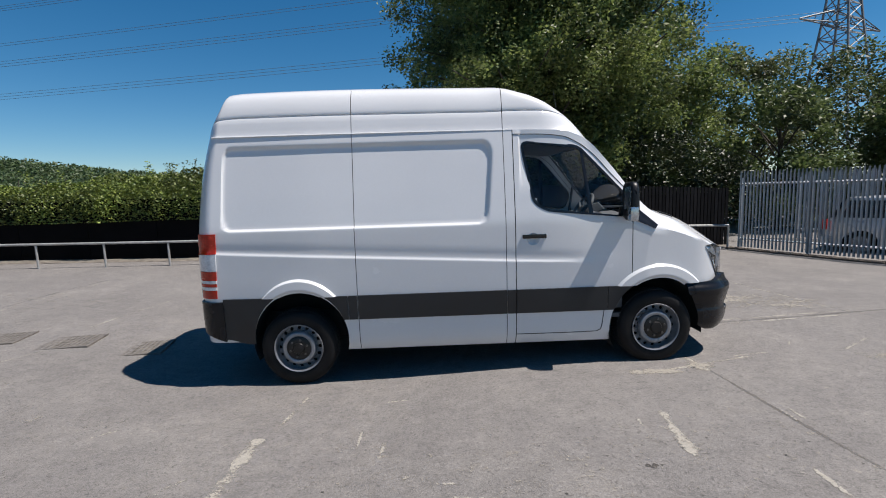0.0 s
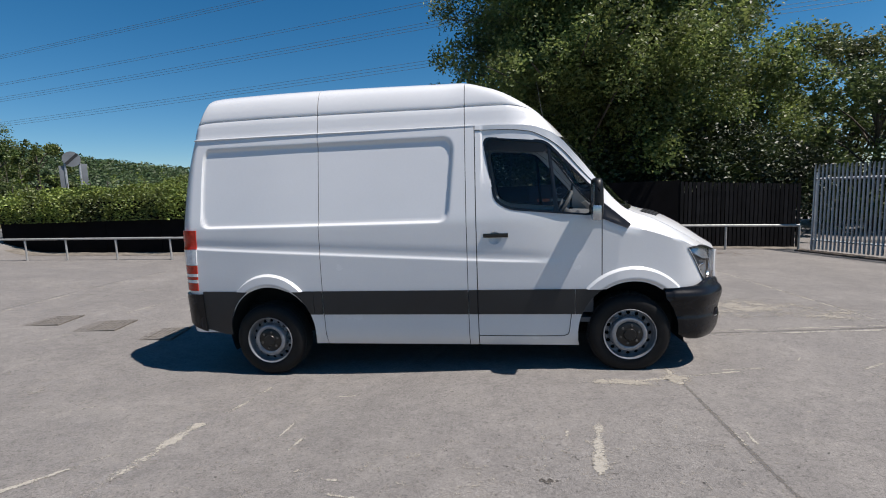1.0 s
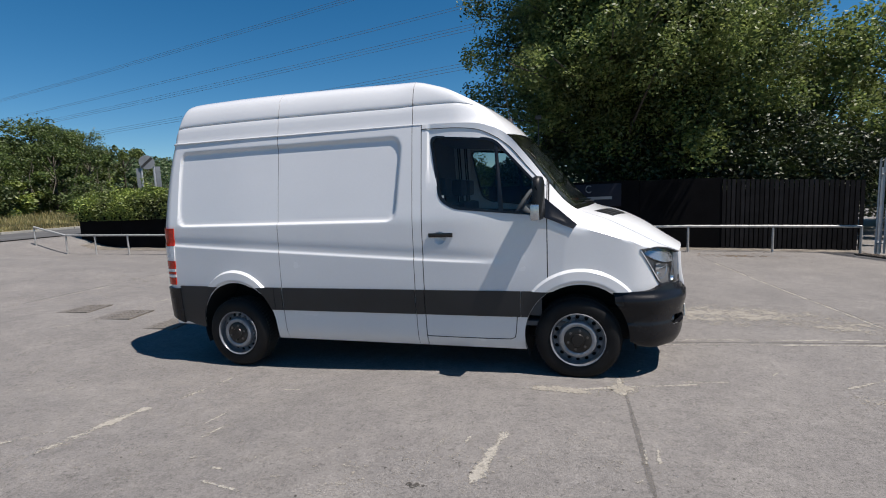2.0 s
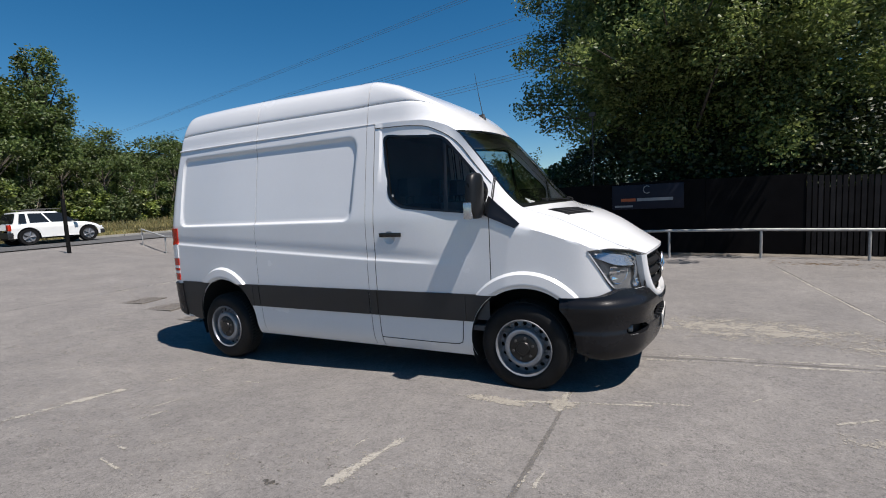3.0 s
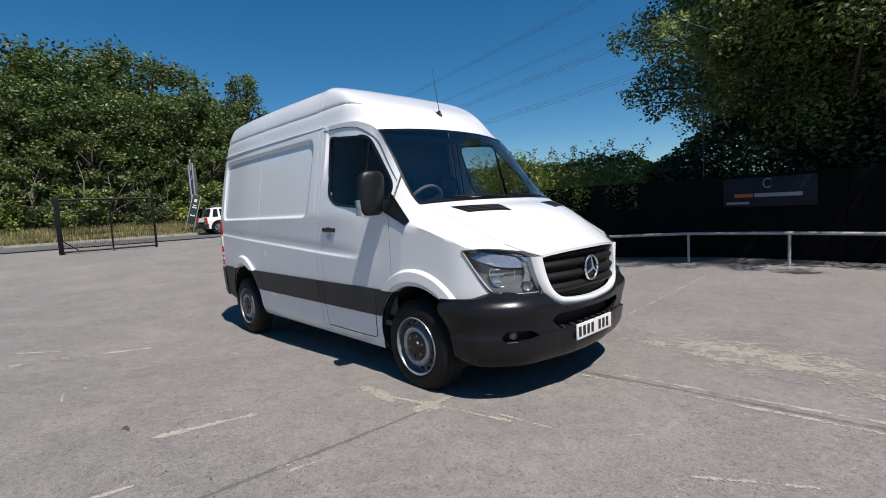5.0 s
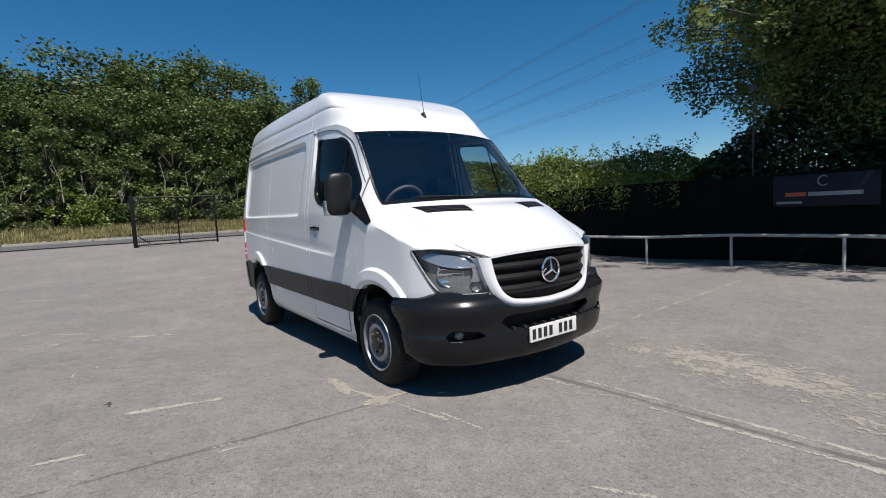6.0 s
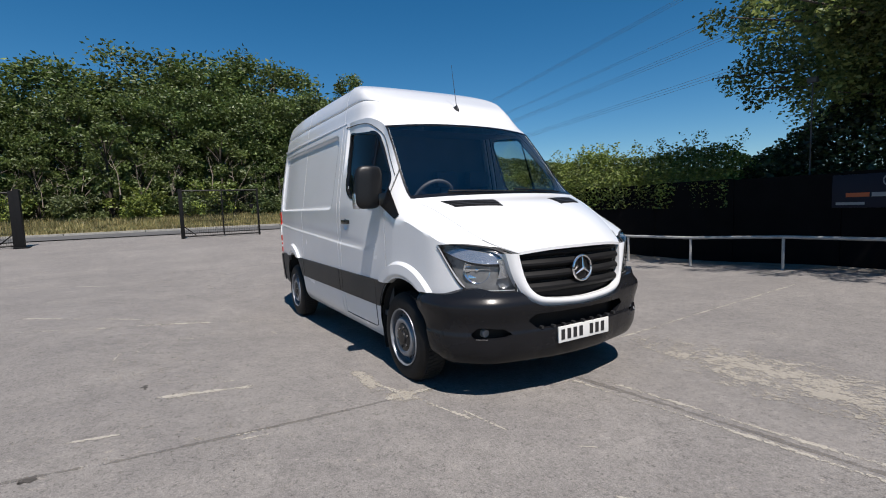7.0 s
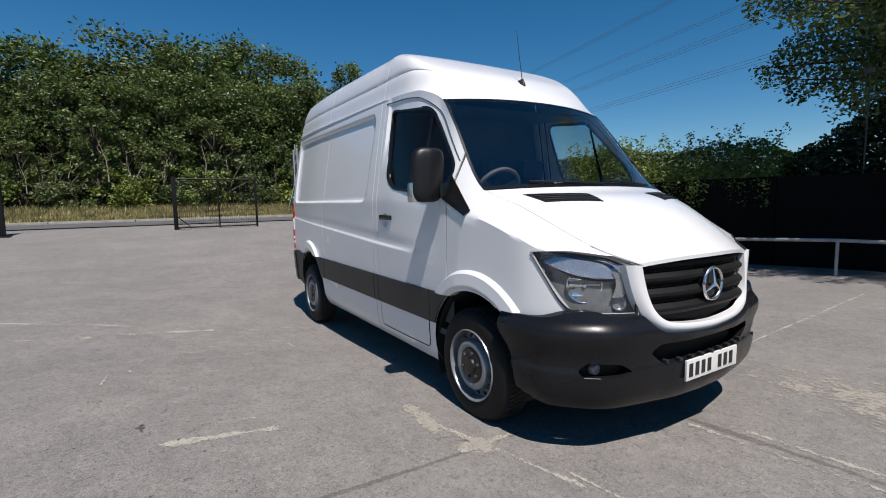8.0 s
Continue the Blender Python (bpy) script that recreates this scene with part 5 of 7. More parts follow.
def build_fence():
    fence = thing("board_fence", "tall black-painted board fence behind the rail", "fence")
    x, k = -15.13, 0
    while x < 4.0:
        w = 1.83
        bm = slab_of(x, x + w - 0.012, FENCE_Y, FENCE_Y + 0.03, ground_z(x, 7.5) - 0.05, 1.66 + 0.02 * (k % 2))
        part("board", bm, BLACK_BOARD, fence)
        x += w
        k += 1
    # unseen panel added behind the boards to block light through their gaps
    part("fence_backing", slab_of(-15.13, x, FENCE_Y + 0.032, FENCE_Y + 0.05, -0.1, 1.62), BLACK_BOARD, fence)
    edge = x
    while x < 7.75:
        bm = slab_of(x, x + 0.075, FENCE_Y - 0.01, FENCE_Y + 0.012, ground_z(x, 7.5) - 0.02, 1.66 - 0.055 * (x - 4.2) + random.uniform(-0.008, 0.008))
        part("slat", bm, SLAT_BLACK, fence)
        x += 0.098
    bm = bmesh.new()
    for z in (0.3, 1.2):
        box(bm, edge, 7.75, FENCE_Y + 0.02, FENCE_Y + 0.06, z, z + 0.08)
    box(bm, edge, 7.75, FENCE_Y + 0.10, FENCE_Y + 0.12, -0.1, 1.35)
    part("fence_backing", bm, BLACK_BOARD, fence)
    # company board, its name and number drawn as plain bars
    sign = thing("sign_board", "dark blue company board fixed to the black fence", "sign")
    y = FENCE_Y - 0.012
    part("panel", slab_of(1.20, 2.74, y - 0.02, y, 1.05, 1.62, 0.004), NAVY, sign)
    bm = bmesh.new()
    tube(bm, [(1.97 + 0.075 * math.cos(a), y - 0.022, 1.50 + 0.085 * math.sin(a)) for a in np.linspace(0.8, 5.5, 20)], 0.011, 6)
    part("emblem", bm, SIGN_GREY, sign)
    part("bar", slab_of(1.40, 1.72, y - 0.025, y - 0.018, 1.235, 1.305), ORANGE, sign, "orange bar of lettering")
    part("bar", slab_of(1.75, 2.52, y - 0.025, y - 0.018, 1.235, 1.305), SIGN_GREY, sign, "pale bar of lettering")
    part("bar", slab_of(1.26, 1.66, y - 0.025, y - 0.018, 1.10, 1.145), SIGN_GREY, sign, "pale bar of small lettering")
    pole = thing("camera_pole", "thin grey pole with a small camera behind the fence", "pole")
    bm = bmesh.new()
    tube(bm, [(0.72, 8.1, 0.0), (0.72, 8.1, 3.38)], 0.013, 8)
    part("shaft", bm, LEAD, pole)
    part("camera_head", slab_of(0.64, 0.80, 8.05, 8.15, 3.37, 3.47, 0.02), LEAD, pole)


def build_palisade():
    palisade(Vector((7.80, 7.25, 0)), "galvanised steel palisade fence with pointed pales")
    palisade(Vector((10.9, 9.2, 0)), "second steel palisade fence behind the first")


def palisade(a, label):
    fence = thing("palisade_fence", label, "fence", group="steel palisade fences")
    d = Vector((0.447, -0.894, 0))
    for k in range(78):
        p = a + d * 0.084 * k
        z0, h = ground_z(p.x, p.y) + 0.04, 1.98
        bm = bmesh.new()
        q = Vector((d.y, -d.x, 0)) * -0.012
        w = d * 0.025
        rows = []
        for z in (z0, z0 + h - 0.10):
            rows.append([bm.verts.new(p - w + Vector((0, 0, z))), bm.verts.new(p + q * 2 + Vector((0, 0, z))), bm.verts.new(p + w + Vector((0, 0, z)))])
        tips = [bm.verts.new(p + w * s + q * (0 if s else 2) + Vector((0, 0, z0 + h + (0.0 if s else 0.03)))) for s in (-0.7, 0, 0.7)]
        rows.append(tips)
        for r, s in zip(rows, rows[1:]):
            bm.faces.new((r[0], r[1], s[1], s[0]))
            bm.faces.new((r[1], r[2], s[2], s[1]))
        part("pale", bm, GALV, fence, smooth=False)
    for z in (0.28, 1.72):
        bm = bmesh.new()
        p, e = a + Vector((0.03, 0.015, 0)), a + d * 6.45 + Vector((0.03, 0.015, 0))
        tube(bm, [p + Vector((0, 0, z - 0.15)), e + Vector((0, 0, z - 0.15))], 0.028, 4)
        part("cross_rail", bm, GALV, fence)
    for k in (0, 13, 35):
        p = a + d * 0.125 * k + Vector((0.05, 0.025, 0))
        part("post", slab_of(p.x - 0.035, p.x + 0.035, p.y - 0.035, p.y + 0.035, -0.3, 1.72), GALV, fence)


def gate_leaf(name, y0, y1, x, label):
    g = thing(name, label, "gate", (x, 0, 0), group="entrance gates")
    z = ground_z(x, (y0 + y1) / 2)
    s = 1 if y1 > y0 else -1
    for nm, ya, r in (("hinge_post", y0, 0.06), ("edge_post", y1, 0.03), ("middle_post", y0 + (y1 - y0) * 0.52, 0.022)):
        part(nm, slab_of(-r, r, ya - r, ya + r, z - (0.05 if nm != "middle_post" else -0.05), z + 1.68, 0.004), BLACK_STEEL, g)
    for zz in (z + 0.07, z + 1.62):
        bm = bmesh.new()
        tube(bm, [(0, y0, zz), (0, y1, zz)], 0.030, 6)
        part("bar", bm, BLACK_STEEL, g)
    bm = bmesh.new()
    tube(bm, [(0, y0, z + 0.45), (0, y0 + s * 0.42, z + 0.08)], 0.018, 6)
    part("brace", bm, BLACK_STEEL, g)
    bm = bmesh.new()
    n = int(abs(y1 - y0) / 0.055)
    for k in range(1, n):
        y = y0 + (y1 - y0) * k / n
        tube(bm, [(0, y, z + 0.08), (0, y, z + 1.61)], 0.0034, 3)
    for k in range(1, 9):
        tube(bm, [(0, y0, z + 0.08 + k * 0.17), (0, y1, z + 0.08 + k * 0.17)], 0.0034, 3)
    part("wire_mesh", bm, BLACK_STEEL, g, "fine black weld mesh")
    bm = bmesh.new()
    box(bm, -0.03, 0.03, y1 - s * 0.22 - 0.06, y1 - s * 0.22 + 0.06, z + 0.98, z + 1.12, 0.005)
    part("lock_box", bm, BLACK_STEEL, g)
    return g


def build_gates():
    gate_leaf("mesh_gate", -1.80, 0.66, -13.5, "black steel mesh gate leaf standing at the yard entrance")
    gate_leaf("mesh_gate", -6.12, -8.6, -13.5, "black steel mesh gate leaf beside the yard entrance")
    p = thing("gate_post", "broad black steel post beside the mesh gate", "post")
    z = ground_z(-13.5, -5.98)
    part("shaft", slab_of(-13.62, -13.38, -6.05, -5.92, z - 0.05, z + 1.72, 0.006), BLACK_STEEL, p)
    part("foot_plate", slab_of(-13.72, -13.28, -6.16, -5.80, z - 0.05, z + 0.03, 0.006), BLACK_STEEL, p)
    p = thing("gate_post", "slim black steel post beside the entrance", "post")
    z = ground_z(-13.5, 3.15)
    part("shaft", slab_of(-13.54, -13.46, 3.11, 3.19, z - 0.05, z + 1.6, 0.004), BLACK_STEEL, p)


# ---- leaves, trees, hedges ----
def leaf_mesh(name, centres, size, material, seed, parent=None, droop=0.0, kind="", label=""):
    """Many small folded leaves, one at each centre, turned at random."""
    rng = np.random.default_rng(seed)
    n = len(centres)
    a = rng.normal(size=(n, 3))
    a[:, 2] = a[:, 2] * 0.5 - droop
    a /= np.linalg.norm(a, axis=1)[:, None]
    b = np.cross(a, rng.normal(size=(n, 3)))
    b /= np.linalg.norm(b, axis=1)[:, None]
    c = np.cross(a, b)
    s = (size * rng.uniform(0.6, 1.35, n))[:, None]
    tip, tail = centres + a * s * 0.55, centres - a * s * 0.55
    left, right = centres + b * s * 0.30 + c * s * 0.10, centres - b * s * 0.30 + c * s * 0.10
    verts = np.stack([tail, left, tip, right], 1).reshape(-1, 3)
    me = bpy.data.meshes.new(name)
    me.vertices.add(4 * n)
    me.vertices.foreach_set("co", verts.astype(np.float32).ravel())
    me.loops.add(6 * n)
    idx = np.arange(n)[:, None] * 4 + np.array([0, 1, 2, 0, 2, 3])
    me.loops.foreach_set("vertex_index", idx.astype(np.int32).ravel())
    me.polygons.add(2 * n)
    me.polygons.foreach_set("loop_start", np.arange(0, 6 * n, 3, dtype=np.int32))
    me.update(calc_edges=True)
    me.validate()
    me.materials.append(material)
    ob = new(name, me)
    ob.parent = parent
    if kind:
        ob["kind"] = kind
    if label:
        ob["label"] = label
    return ob


def tree(name, at, height, radius, leaves, size, material, label, seed, low=0.25, clumps=34, droop=0.3, flat=1.0, lump=1.0, boughs=(), twigs=0):
    rng = np.random.default_rng(seed)
    kinds = {"woodland_tree": "trees of the wood across the road", "cherry_tree": "trees behind the yard fence", "willow_tree": "trees beyond the steel fence", "bramble_bush": "bushes along the wood"}
    t = thing(name, label, "bush" if "bush" in name else "tree", at, group=kinds[name])
    bm = bmesh.new()
    lean = Vector((rng.uniform(-0.05, 0.05), rng.uniform(-0.05, 0.05), 0)) * height
    spine = [Vector((0, 0, -0.3)), Vector((0, 0, height * 0.2)) + lean * 0.2, Vector((0, 0, height * 0.5)) + lean * 0.6, Vector((0, 0, height * 0.85)) + lean]
    tube(bm, spine, height * 0.022, 8, taper=0.03)
    cs = []
    for k in range(clumps):
        v = rng.uniform(low, 0.98)
        f = math.sqrt(max(1 - ((v - 0.55) / 0.52) ** 2, 0.05)) * flat + (1 - flat)
        a = 2.4 * k + rng.uniform(-0.5, 0.5)
        r = radius * f * rng.uniform(0.35, 0.92)
        c = Vector((r * math.cos(a), r * math.sin(a), height * v))
        cs.append((c, radius * rng.uniform(0.20, 0.36) * lump))
        if k % 2 == 0:
            root = Vector((0, 0, height * max(v - 0.25, 0.15))) + lean * v
            tube(bm, [root, (root + c) * 0.5 + Vector((0, 0, height * 0.02)), c], height * 0.007, 5, taper=0.01)
    # long boughs that reach out of the crown
    for x, y, z, r in boughs:
        c = Vector((x, y, z)) - Vector(at)
        root = Vector((0, 0, max(c.z - 0.9, 1.5)))
        tube(bm, [root, root.lerp(c, 0.5) + Vector((0, 0, 0.25)), c], 0.05, 5, taper=0.012)
        for k in range(5):
            f = 1 - 0.16 * k
            cs.append((root.lerp(c, f) + Vector(rng.normal(0, 0.22, 3)) + Vector((0, 0, 0.2 * (1 - f))), r * (0.55 + 0.12 * k)))
    part("trunk", bm, BARK, t)
    # pale bare twigs standing out of the leaves
    if twigs:
        bm = bmesh.new()
        for k in range(twigs):
            a, r, z = rng.uniform(0, 6.28), radius * rng.uniform(0.75, 1.02), height * rng.uniform(0.05, 0.45)
            p = Vector((r * math.cos(a), r * math.sin(a), z))
            q = p + Vector((rng.normal(0, 0.35), rng.normal(0, 0.35), rng.uniform(0.8, 2.4)))
            tube(bm, [p, p.lerp(q, 0.5) + Vector((rng.normal(0, 0.12), rng.normal(0, 0.12), 0)), q], 0.032, 4, taper=0.008)
            for _ in range(3):
                m = p.lerp(q, rng.uniform(0.3, 0.9))
                tube(bm, [m, m + Vector((rng.normal(0, 0.35), rng.normal(0, 0.35), rng.uniform(0.2, 0.7)))], 0.014, 3, taper=0.005)
        part("dead_branch", bm, DEAD_TWIG, t, "pale bare branches")["kind"] = "stuff"
    weights = np.array([r for _, r in cs]) ** 2
    pick = rng.choice(len(cs), size=leaves, p=weights / weights.sum())
    cen = np.array([tuple(c) for c, _ in cs])[pick]
    rad = np.array([r for _, r in cs])[pick]
    d = rng.normal(size=(leaves, 3))
    d /= np.linalg.norm(d, axis=1)[:, None]
    pts = cen + d * (rad * np.clip(rng.normal(0.80, 0.24, leaves), 0.05, 1.35))[:, None] * np.array([1, 1, 0.85])
    pts[:, 2] = np.maximum(pts[:, 2], 0.2)
    leaf_mesh("crown", pts, size, material, seed, t, droop)
    return t


def hedge(name, path, height, depth, leaves, size, material, label, seed, base=0.4, twigs=0):
    """A clipped row of leaves along path (x, y), bumpy on top, with shoots above it."""
    rng = np.random.default_rng(seed)
    pts = [np.array(p, float) for p in path]
    seg = [np.linalg.norm(b - a) for a, b in zip(pts, pts[1:])]
    total = sum(seg)
    s = rng.uniform(0, total, leaves)
    out = np.zeros((leaves, 3))
    acc = 0.0
    for (a, b), length in zip(zip(pts, pts[1:]), seg):
        m = (s >= acc) & (s <= acc + length)
        f = ((s[m] - acc) / length)[:, None]
        out[m, :2] = a[:2] + (b[:2] - a[:2]) * f
        acc += length
    # shell of a lumpy half-round section
    ang = rng.uniform(-0.25, math.pi + 0.1, leaves)
    lump = np.array([1 + 0.22 * noise.noise((float(q) * 0.9, 0, seed)) + 0.13 * noise.noise((float(q) * 2.3, 3, seed)) for q in s])
    rr = rng.uniform(0.2, 1, leaves) ** 0.3
    hh = np.array([height(float(x)) if callable(height) else height for x in out[:, 0]])
    out[:, 1] -= np.cos(ang) * depth * rr * lump
    out[:, 2] = base + (hh - base) * np.clip(0.42 + 0.58 * np.sin(ang) * rr * lump - 0.42 * (np.cos(ang) > 0) * rng.uniform(0, 1, leaves), 0, 1.12)
    # the top leans out over the foot
    out[:, 1] += 0.12 * (np.cos(ang) > 0) * np.clip((hh - out[:, 2]) / (hh - base), 0, 1)
    extra = []
    for k in range(twigs):
        f = rng.uniform(0.0, 1.0) ** 0.6
        p = pts[0] + (pts[-1] - pts[0]) * f
        h = height(float(p[0])) if callable(height) else height
        tall, lean = rng.uniform(0.15, 0.6), rng.normal(0, 0.12, 2)
        m = int(tall * 70)
        q = rng.uniform(0, 1, m)
        y = p[1] + rng.uniform(-0.5, 0.5)
        extra.append(np.stack([p[0] + lean[0] * q + rng.normal(0, 0.045, m), y + lean[1] * q + rng.normal(0, 0.045, m), h * 0.93 + tall * q], 1))
    if extra:
        out = np.concatenate([out] + extra)
    t = thing(name, label, "hedge")
    leaf_mesh("foliage", out, size, material, seed, t, 0.2)
    bm = bmesh.new()
    for k in range(int(total / 0.7)):
        f = k * 0.7 / total
        p = pts[0] + (pts[-1] - pts[0]) * f
        tube(bm, [(p[0], p[1], 0.0), (p[0] + rng.uniform(-0.2, 0.2), p[1] + 0.1, base + 1.2)], 0.025, 5, taper=0.01)
    part("stems", bm, BARK, t)
    return t


def build_green():
    # hedge growing over the fence
    top = lambda x: float(np.interp(x, [-15, -11.5, -8, -5.2, -3.4, -2.2, -1.2, -0.4], [2.15, 2.15, 2.38, 2.68, 2.45, 2.5, 2.6, 2.0]))
    hedge("hedge", [(-15.4, 8.35), (-10, 8.35), (-5, 8.4), (-0.6, 8.5)], top, 0.85, 78000, 0.066, LEAF_HEDGE, "overgrown green hedge hanging over the black fence", 11, base=1.1, twigs=110)
    # undergrowth behind the fence, below the trees, leaves coloured dark for their shade
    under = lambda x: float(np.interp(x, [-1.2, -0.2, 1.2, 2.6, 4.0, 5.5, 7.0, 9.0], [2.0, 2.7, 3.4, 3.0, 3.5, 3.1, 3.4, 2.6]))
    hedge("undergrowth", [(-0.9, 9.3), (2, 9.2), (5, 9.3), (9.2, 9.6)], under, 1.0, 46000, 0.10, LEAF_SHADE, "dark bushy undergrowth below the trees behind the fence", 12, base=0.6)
    # the dark cherry trees behind the fence
    # Boughs above 8 m are unseen, added to shade the ones below.
    reach = [(-0.45, 7.7, 4.7, 0.6), (-0.8, 8.6, 5.6, 0.7), (-1.5, 10.4, 5.8, 0.8), (-1.6, 10.6, 4.6, 0.7), (-1.0, 9.4, 6.6, 0.8), (-1.6, 9.0, 4.1, 0.75), (-0.6, 8.6, 3.6, 0.55), (0.4, 6.9, 4.6, 0.7), (1.8, 6.6, 4.7, 0.75), (0.6, 7.4, 6.0, 0.9), (2.6, 7.2, 6.4, 1.0), (0.9, 8.4, 3.2, 0.6), (2.6, 8.4, 3.1, 0.65), (-0.3, 8.2, 7.2, 0.7), (1.5, 7.8, 5.5, 0.8), (2.4, 7.4, 4.4, 0.8), (0.5, 8.0, 5.0, 0.8), (1.0, 8.9, 7.4, 1.0), (3.0, 6.5, 5.4, 0.9), (0.6, 7.4, 8.3, 1.25), (2.0, 6.9, 8.6, 1.3), (3.5, 7.2, 9.0, 1.3), (-0.1, 8.6, 8.6, 1.1), (1.2, 8.8, 9.6, 1.3), (2.8, 7.0, 7.4, 1.1), (1.6, 7.2, 7.2, 1.1), (1.2, 5.8, 4.3, 0.5), (2.4, 5.7, 4.8, 0.6), (0.2, 6.2, 4.4, 0.5), (3.3, 5.8, 5.0, 0.6)]
    reach2 = [(3.4, 7.0, 4.6, 0.8), (5.0, 7.3, 5.0, 0.9), (6.3, 8.4, 5.6, 0.9), (4.6, 8.2, 6.8, 1.1), (4.6, 8.6, 3.1, 0.7), (6.6, 9.4, 3.6, 0.8), (3.2, 8.8, 8.0, 1.0), (4.6, 7.0, 8.6, 1.3), (6.0, 7.6, 8.8, 1.3), (5.2, 8.8, 9.6, 1.3), (4.2, 7.0, 6.2, 1.0), (4.5, 5.9, 5.2, 0.6), (5.6, 6.2, 5.4, 0.6)]
    for at, h, r, n, s, seed, low, more in (((2.6, 10.3, 0), 11.0, 3.9, 175000, 0.091, 21, 0.24, reach), ((5.6, 11.4, -0.1), 11.5, 4.0, 140000, 0.098, 22, 0.16, reach2), ((9.0, 12.9, -0.2), 6.3, 2.6, 26000, 0.12, 23, 0.12, ()), ((4.3, 9.9, 0), 5.6, 2.2, 22000, 0.11, 24, 0.2, ()), ((2.6, 15.5, 0), 12.5, 3.7, 26000, 0.17, 25, 0.2, ()), ((6.8, 17.0, 0), 12.0, 4.2, 30000, 0.17, 26, 0.1, ())):
        tree("cherry_tree", at, h, r, n, s, LEAF_DARK, "tall dark-leaved tree behind the yard fence", seed, low, clumps=70, droop=0.35, lump=0.8, boughs=more)
    for at, h, r, n, seed in (((13.5, 15.5, -0.3), 7.4, 2.9, 20000, 31), ((17.5, 13.5, -0.3), 6.8, 3.0, 18000, 32), ((21.5, 9.0, -0.3), 6.8, 3.2, 16000, 33), ((16.5, 11.0, -0.3), 4.6, 2.4, 12000, 34), ((12.2, 11.8, -0.3), 5.6, 2.1, 14000, 35)):
        tree("willow_tree", at, h, r, n, 0.14, LEAF_PALE, "pale green tree beyond the steel fence", seed, 0.1, clumps=44, droop=0.3, lump=0.85)
    # the wood across the road: a few grown trees, set again and again
    protos = [tree("woodland_tree", (0, 0, -50), 12.5, 3.9, 19000, 0.258, LEAF_WOOD, "leafy woodland tree across the road", 40 + k, 0.04, clumps=130, droop=0.4, flat=0.82, lump=0.84, twigs=22 if k % 2 else 9) for k in range(4)]
    shrub = tree("woodland_tree", (0, 0, -50), 5.0, 1.7, 5600, 0.165, LEAF_WOOD, "young woodland tree at the edge of the wood", 47, 0.04, clumps=50, droop=0.4, flat=0.6, lump=0.62, twigs=10)
    rng = random.Random(5)
    spots = []
    skyline = [(-20, 10.8), (-9, 11.3), (-6.5, 12.6), (-4, 13.8), (-1, 13.9), (1.5, 13.0), (3.5, 13.2), (6.5, 14.0), (9, 13.3), (10.6, 12.2), (11.6, 10.4), (13.0, 8.4), (25, 8.4)]
    for k in range(17):
        y = -17 + 2.4 * k
        if k % 2 == 0:
            yy = y + rng.uniform(-0.6, 0.6)
            spots.append((-37.5 + rng.uniform(-1.2, 1.2), yy, (curve(skyline, yy) - 0.7) / 13.2 * rng.uniform(0.97, 1.04)))
        yy = y + 1.2 + rng.uniform(-0.8, 0.8)
        spots.append((-33.5 + rng.uniform(-0.8, 0.8), yy, (curve(skyline, yy) - 0.7) / 13.2 * rng.uniform(0.70, 0.90)))
    for k, (x, y, s) in enumerate(spots):
        o = protos[k % 4]
        wide = 1.35 if x < -35.5 else 1.0
        turn = pose(x, y, 0.7, 0, 0, rng.uniform(0, 360))
        if k < 4:
            o.matrix_world = turn
        o.scale = (s * wide, s * wide, s)
        if k >= 4:
            copy_thing(o, turn)
    for k in range(4):
        s = spots[k][2]
        protos[k].scale = (s, s, s)
    for k in range(18):
        s = rng.uniform(0.75, 1.2)
        turn = pose(-30.2 + rng.uniform(-0.6, 0.6), -17.0 + 2.3 * k + rng.uniform(-0.8, 0.8), 0.7, 0, 0, rng.uniform(0, 360))
        shrub.scale = (s, s, s)
        if k == 17:
            shrub.matrix_world = turn
        else:
            copy_thing(shrub, turn)
    tree("woodland_tree", (-33.0, 11.7, 0.7), 11.4, 1.9, 7500, 0.18, LEAF_WOOD, "slender young tree rising out of the wood", 49, 0.30, clumps=80, droop=0.1, lump=0.85)
    # rough bank of dry grass in front of the wood
    g = np.random.default_rng(9)
    n = 90000
    x = -29.8 + 8.5 * g.uniform(0, 1, n)
    pts = np.stack([x, g.uniform(-38, 26, n), 0.68 + 0.42 * (-21.2 - x) / 8.5], 1)
    tall = 0.12 + 0.36 * g.uniform(0, 1, n) ** 1.5 * np.clip((-21.6 - x) / 3, 0.25, 1)
    tagged(blades("verge_grass", pts, tall, 0.024, GRASS, 3), "tall dry grass on the bank beside the road", "grass", kind="stuff")
    # green weeds and brambles at the foot of the wood
    for k in range(24):
        y = -34 + 2.5 * k + random.uniform(-1, 1)
        tree("bramble_bush", (-28.6 + random.uniform(-0.8, 0.6), y, 0.9), random.uniform(1.4, 2.5), random.uniform(1.1, 1.8), 2700, 0.18, LEAF_PALE if k % 2 else LEAF_HEDGE, "light green bush at the edge of the wood", 70 + k, 0.05, clumps=16)


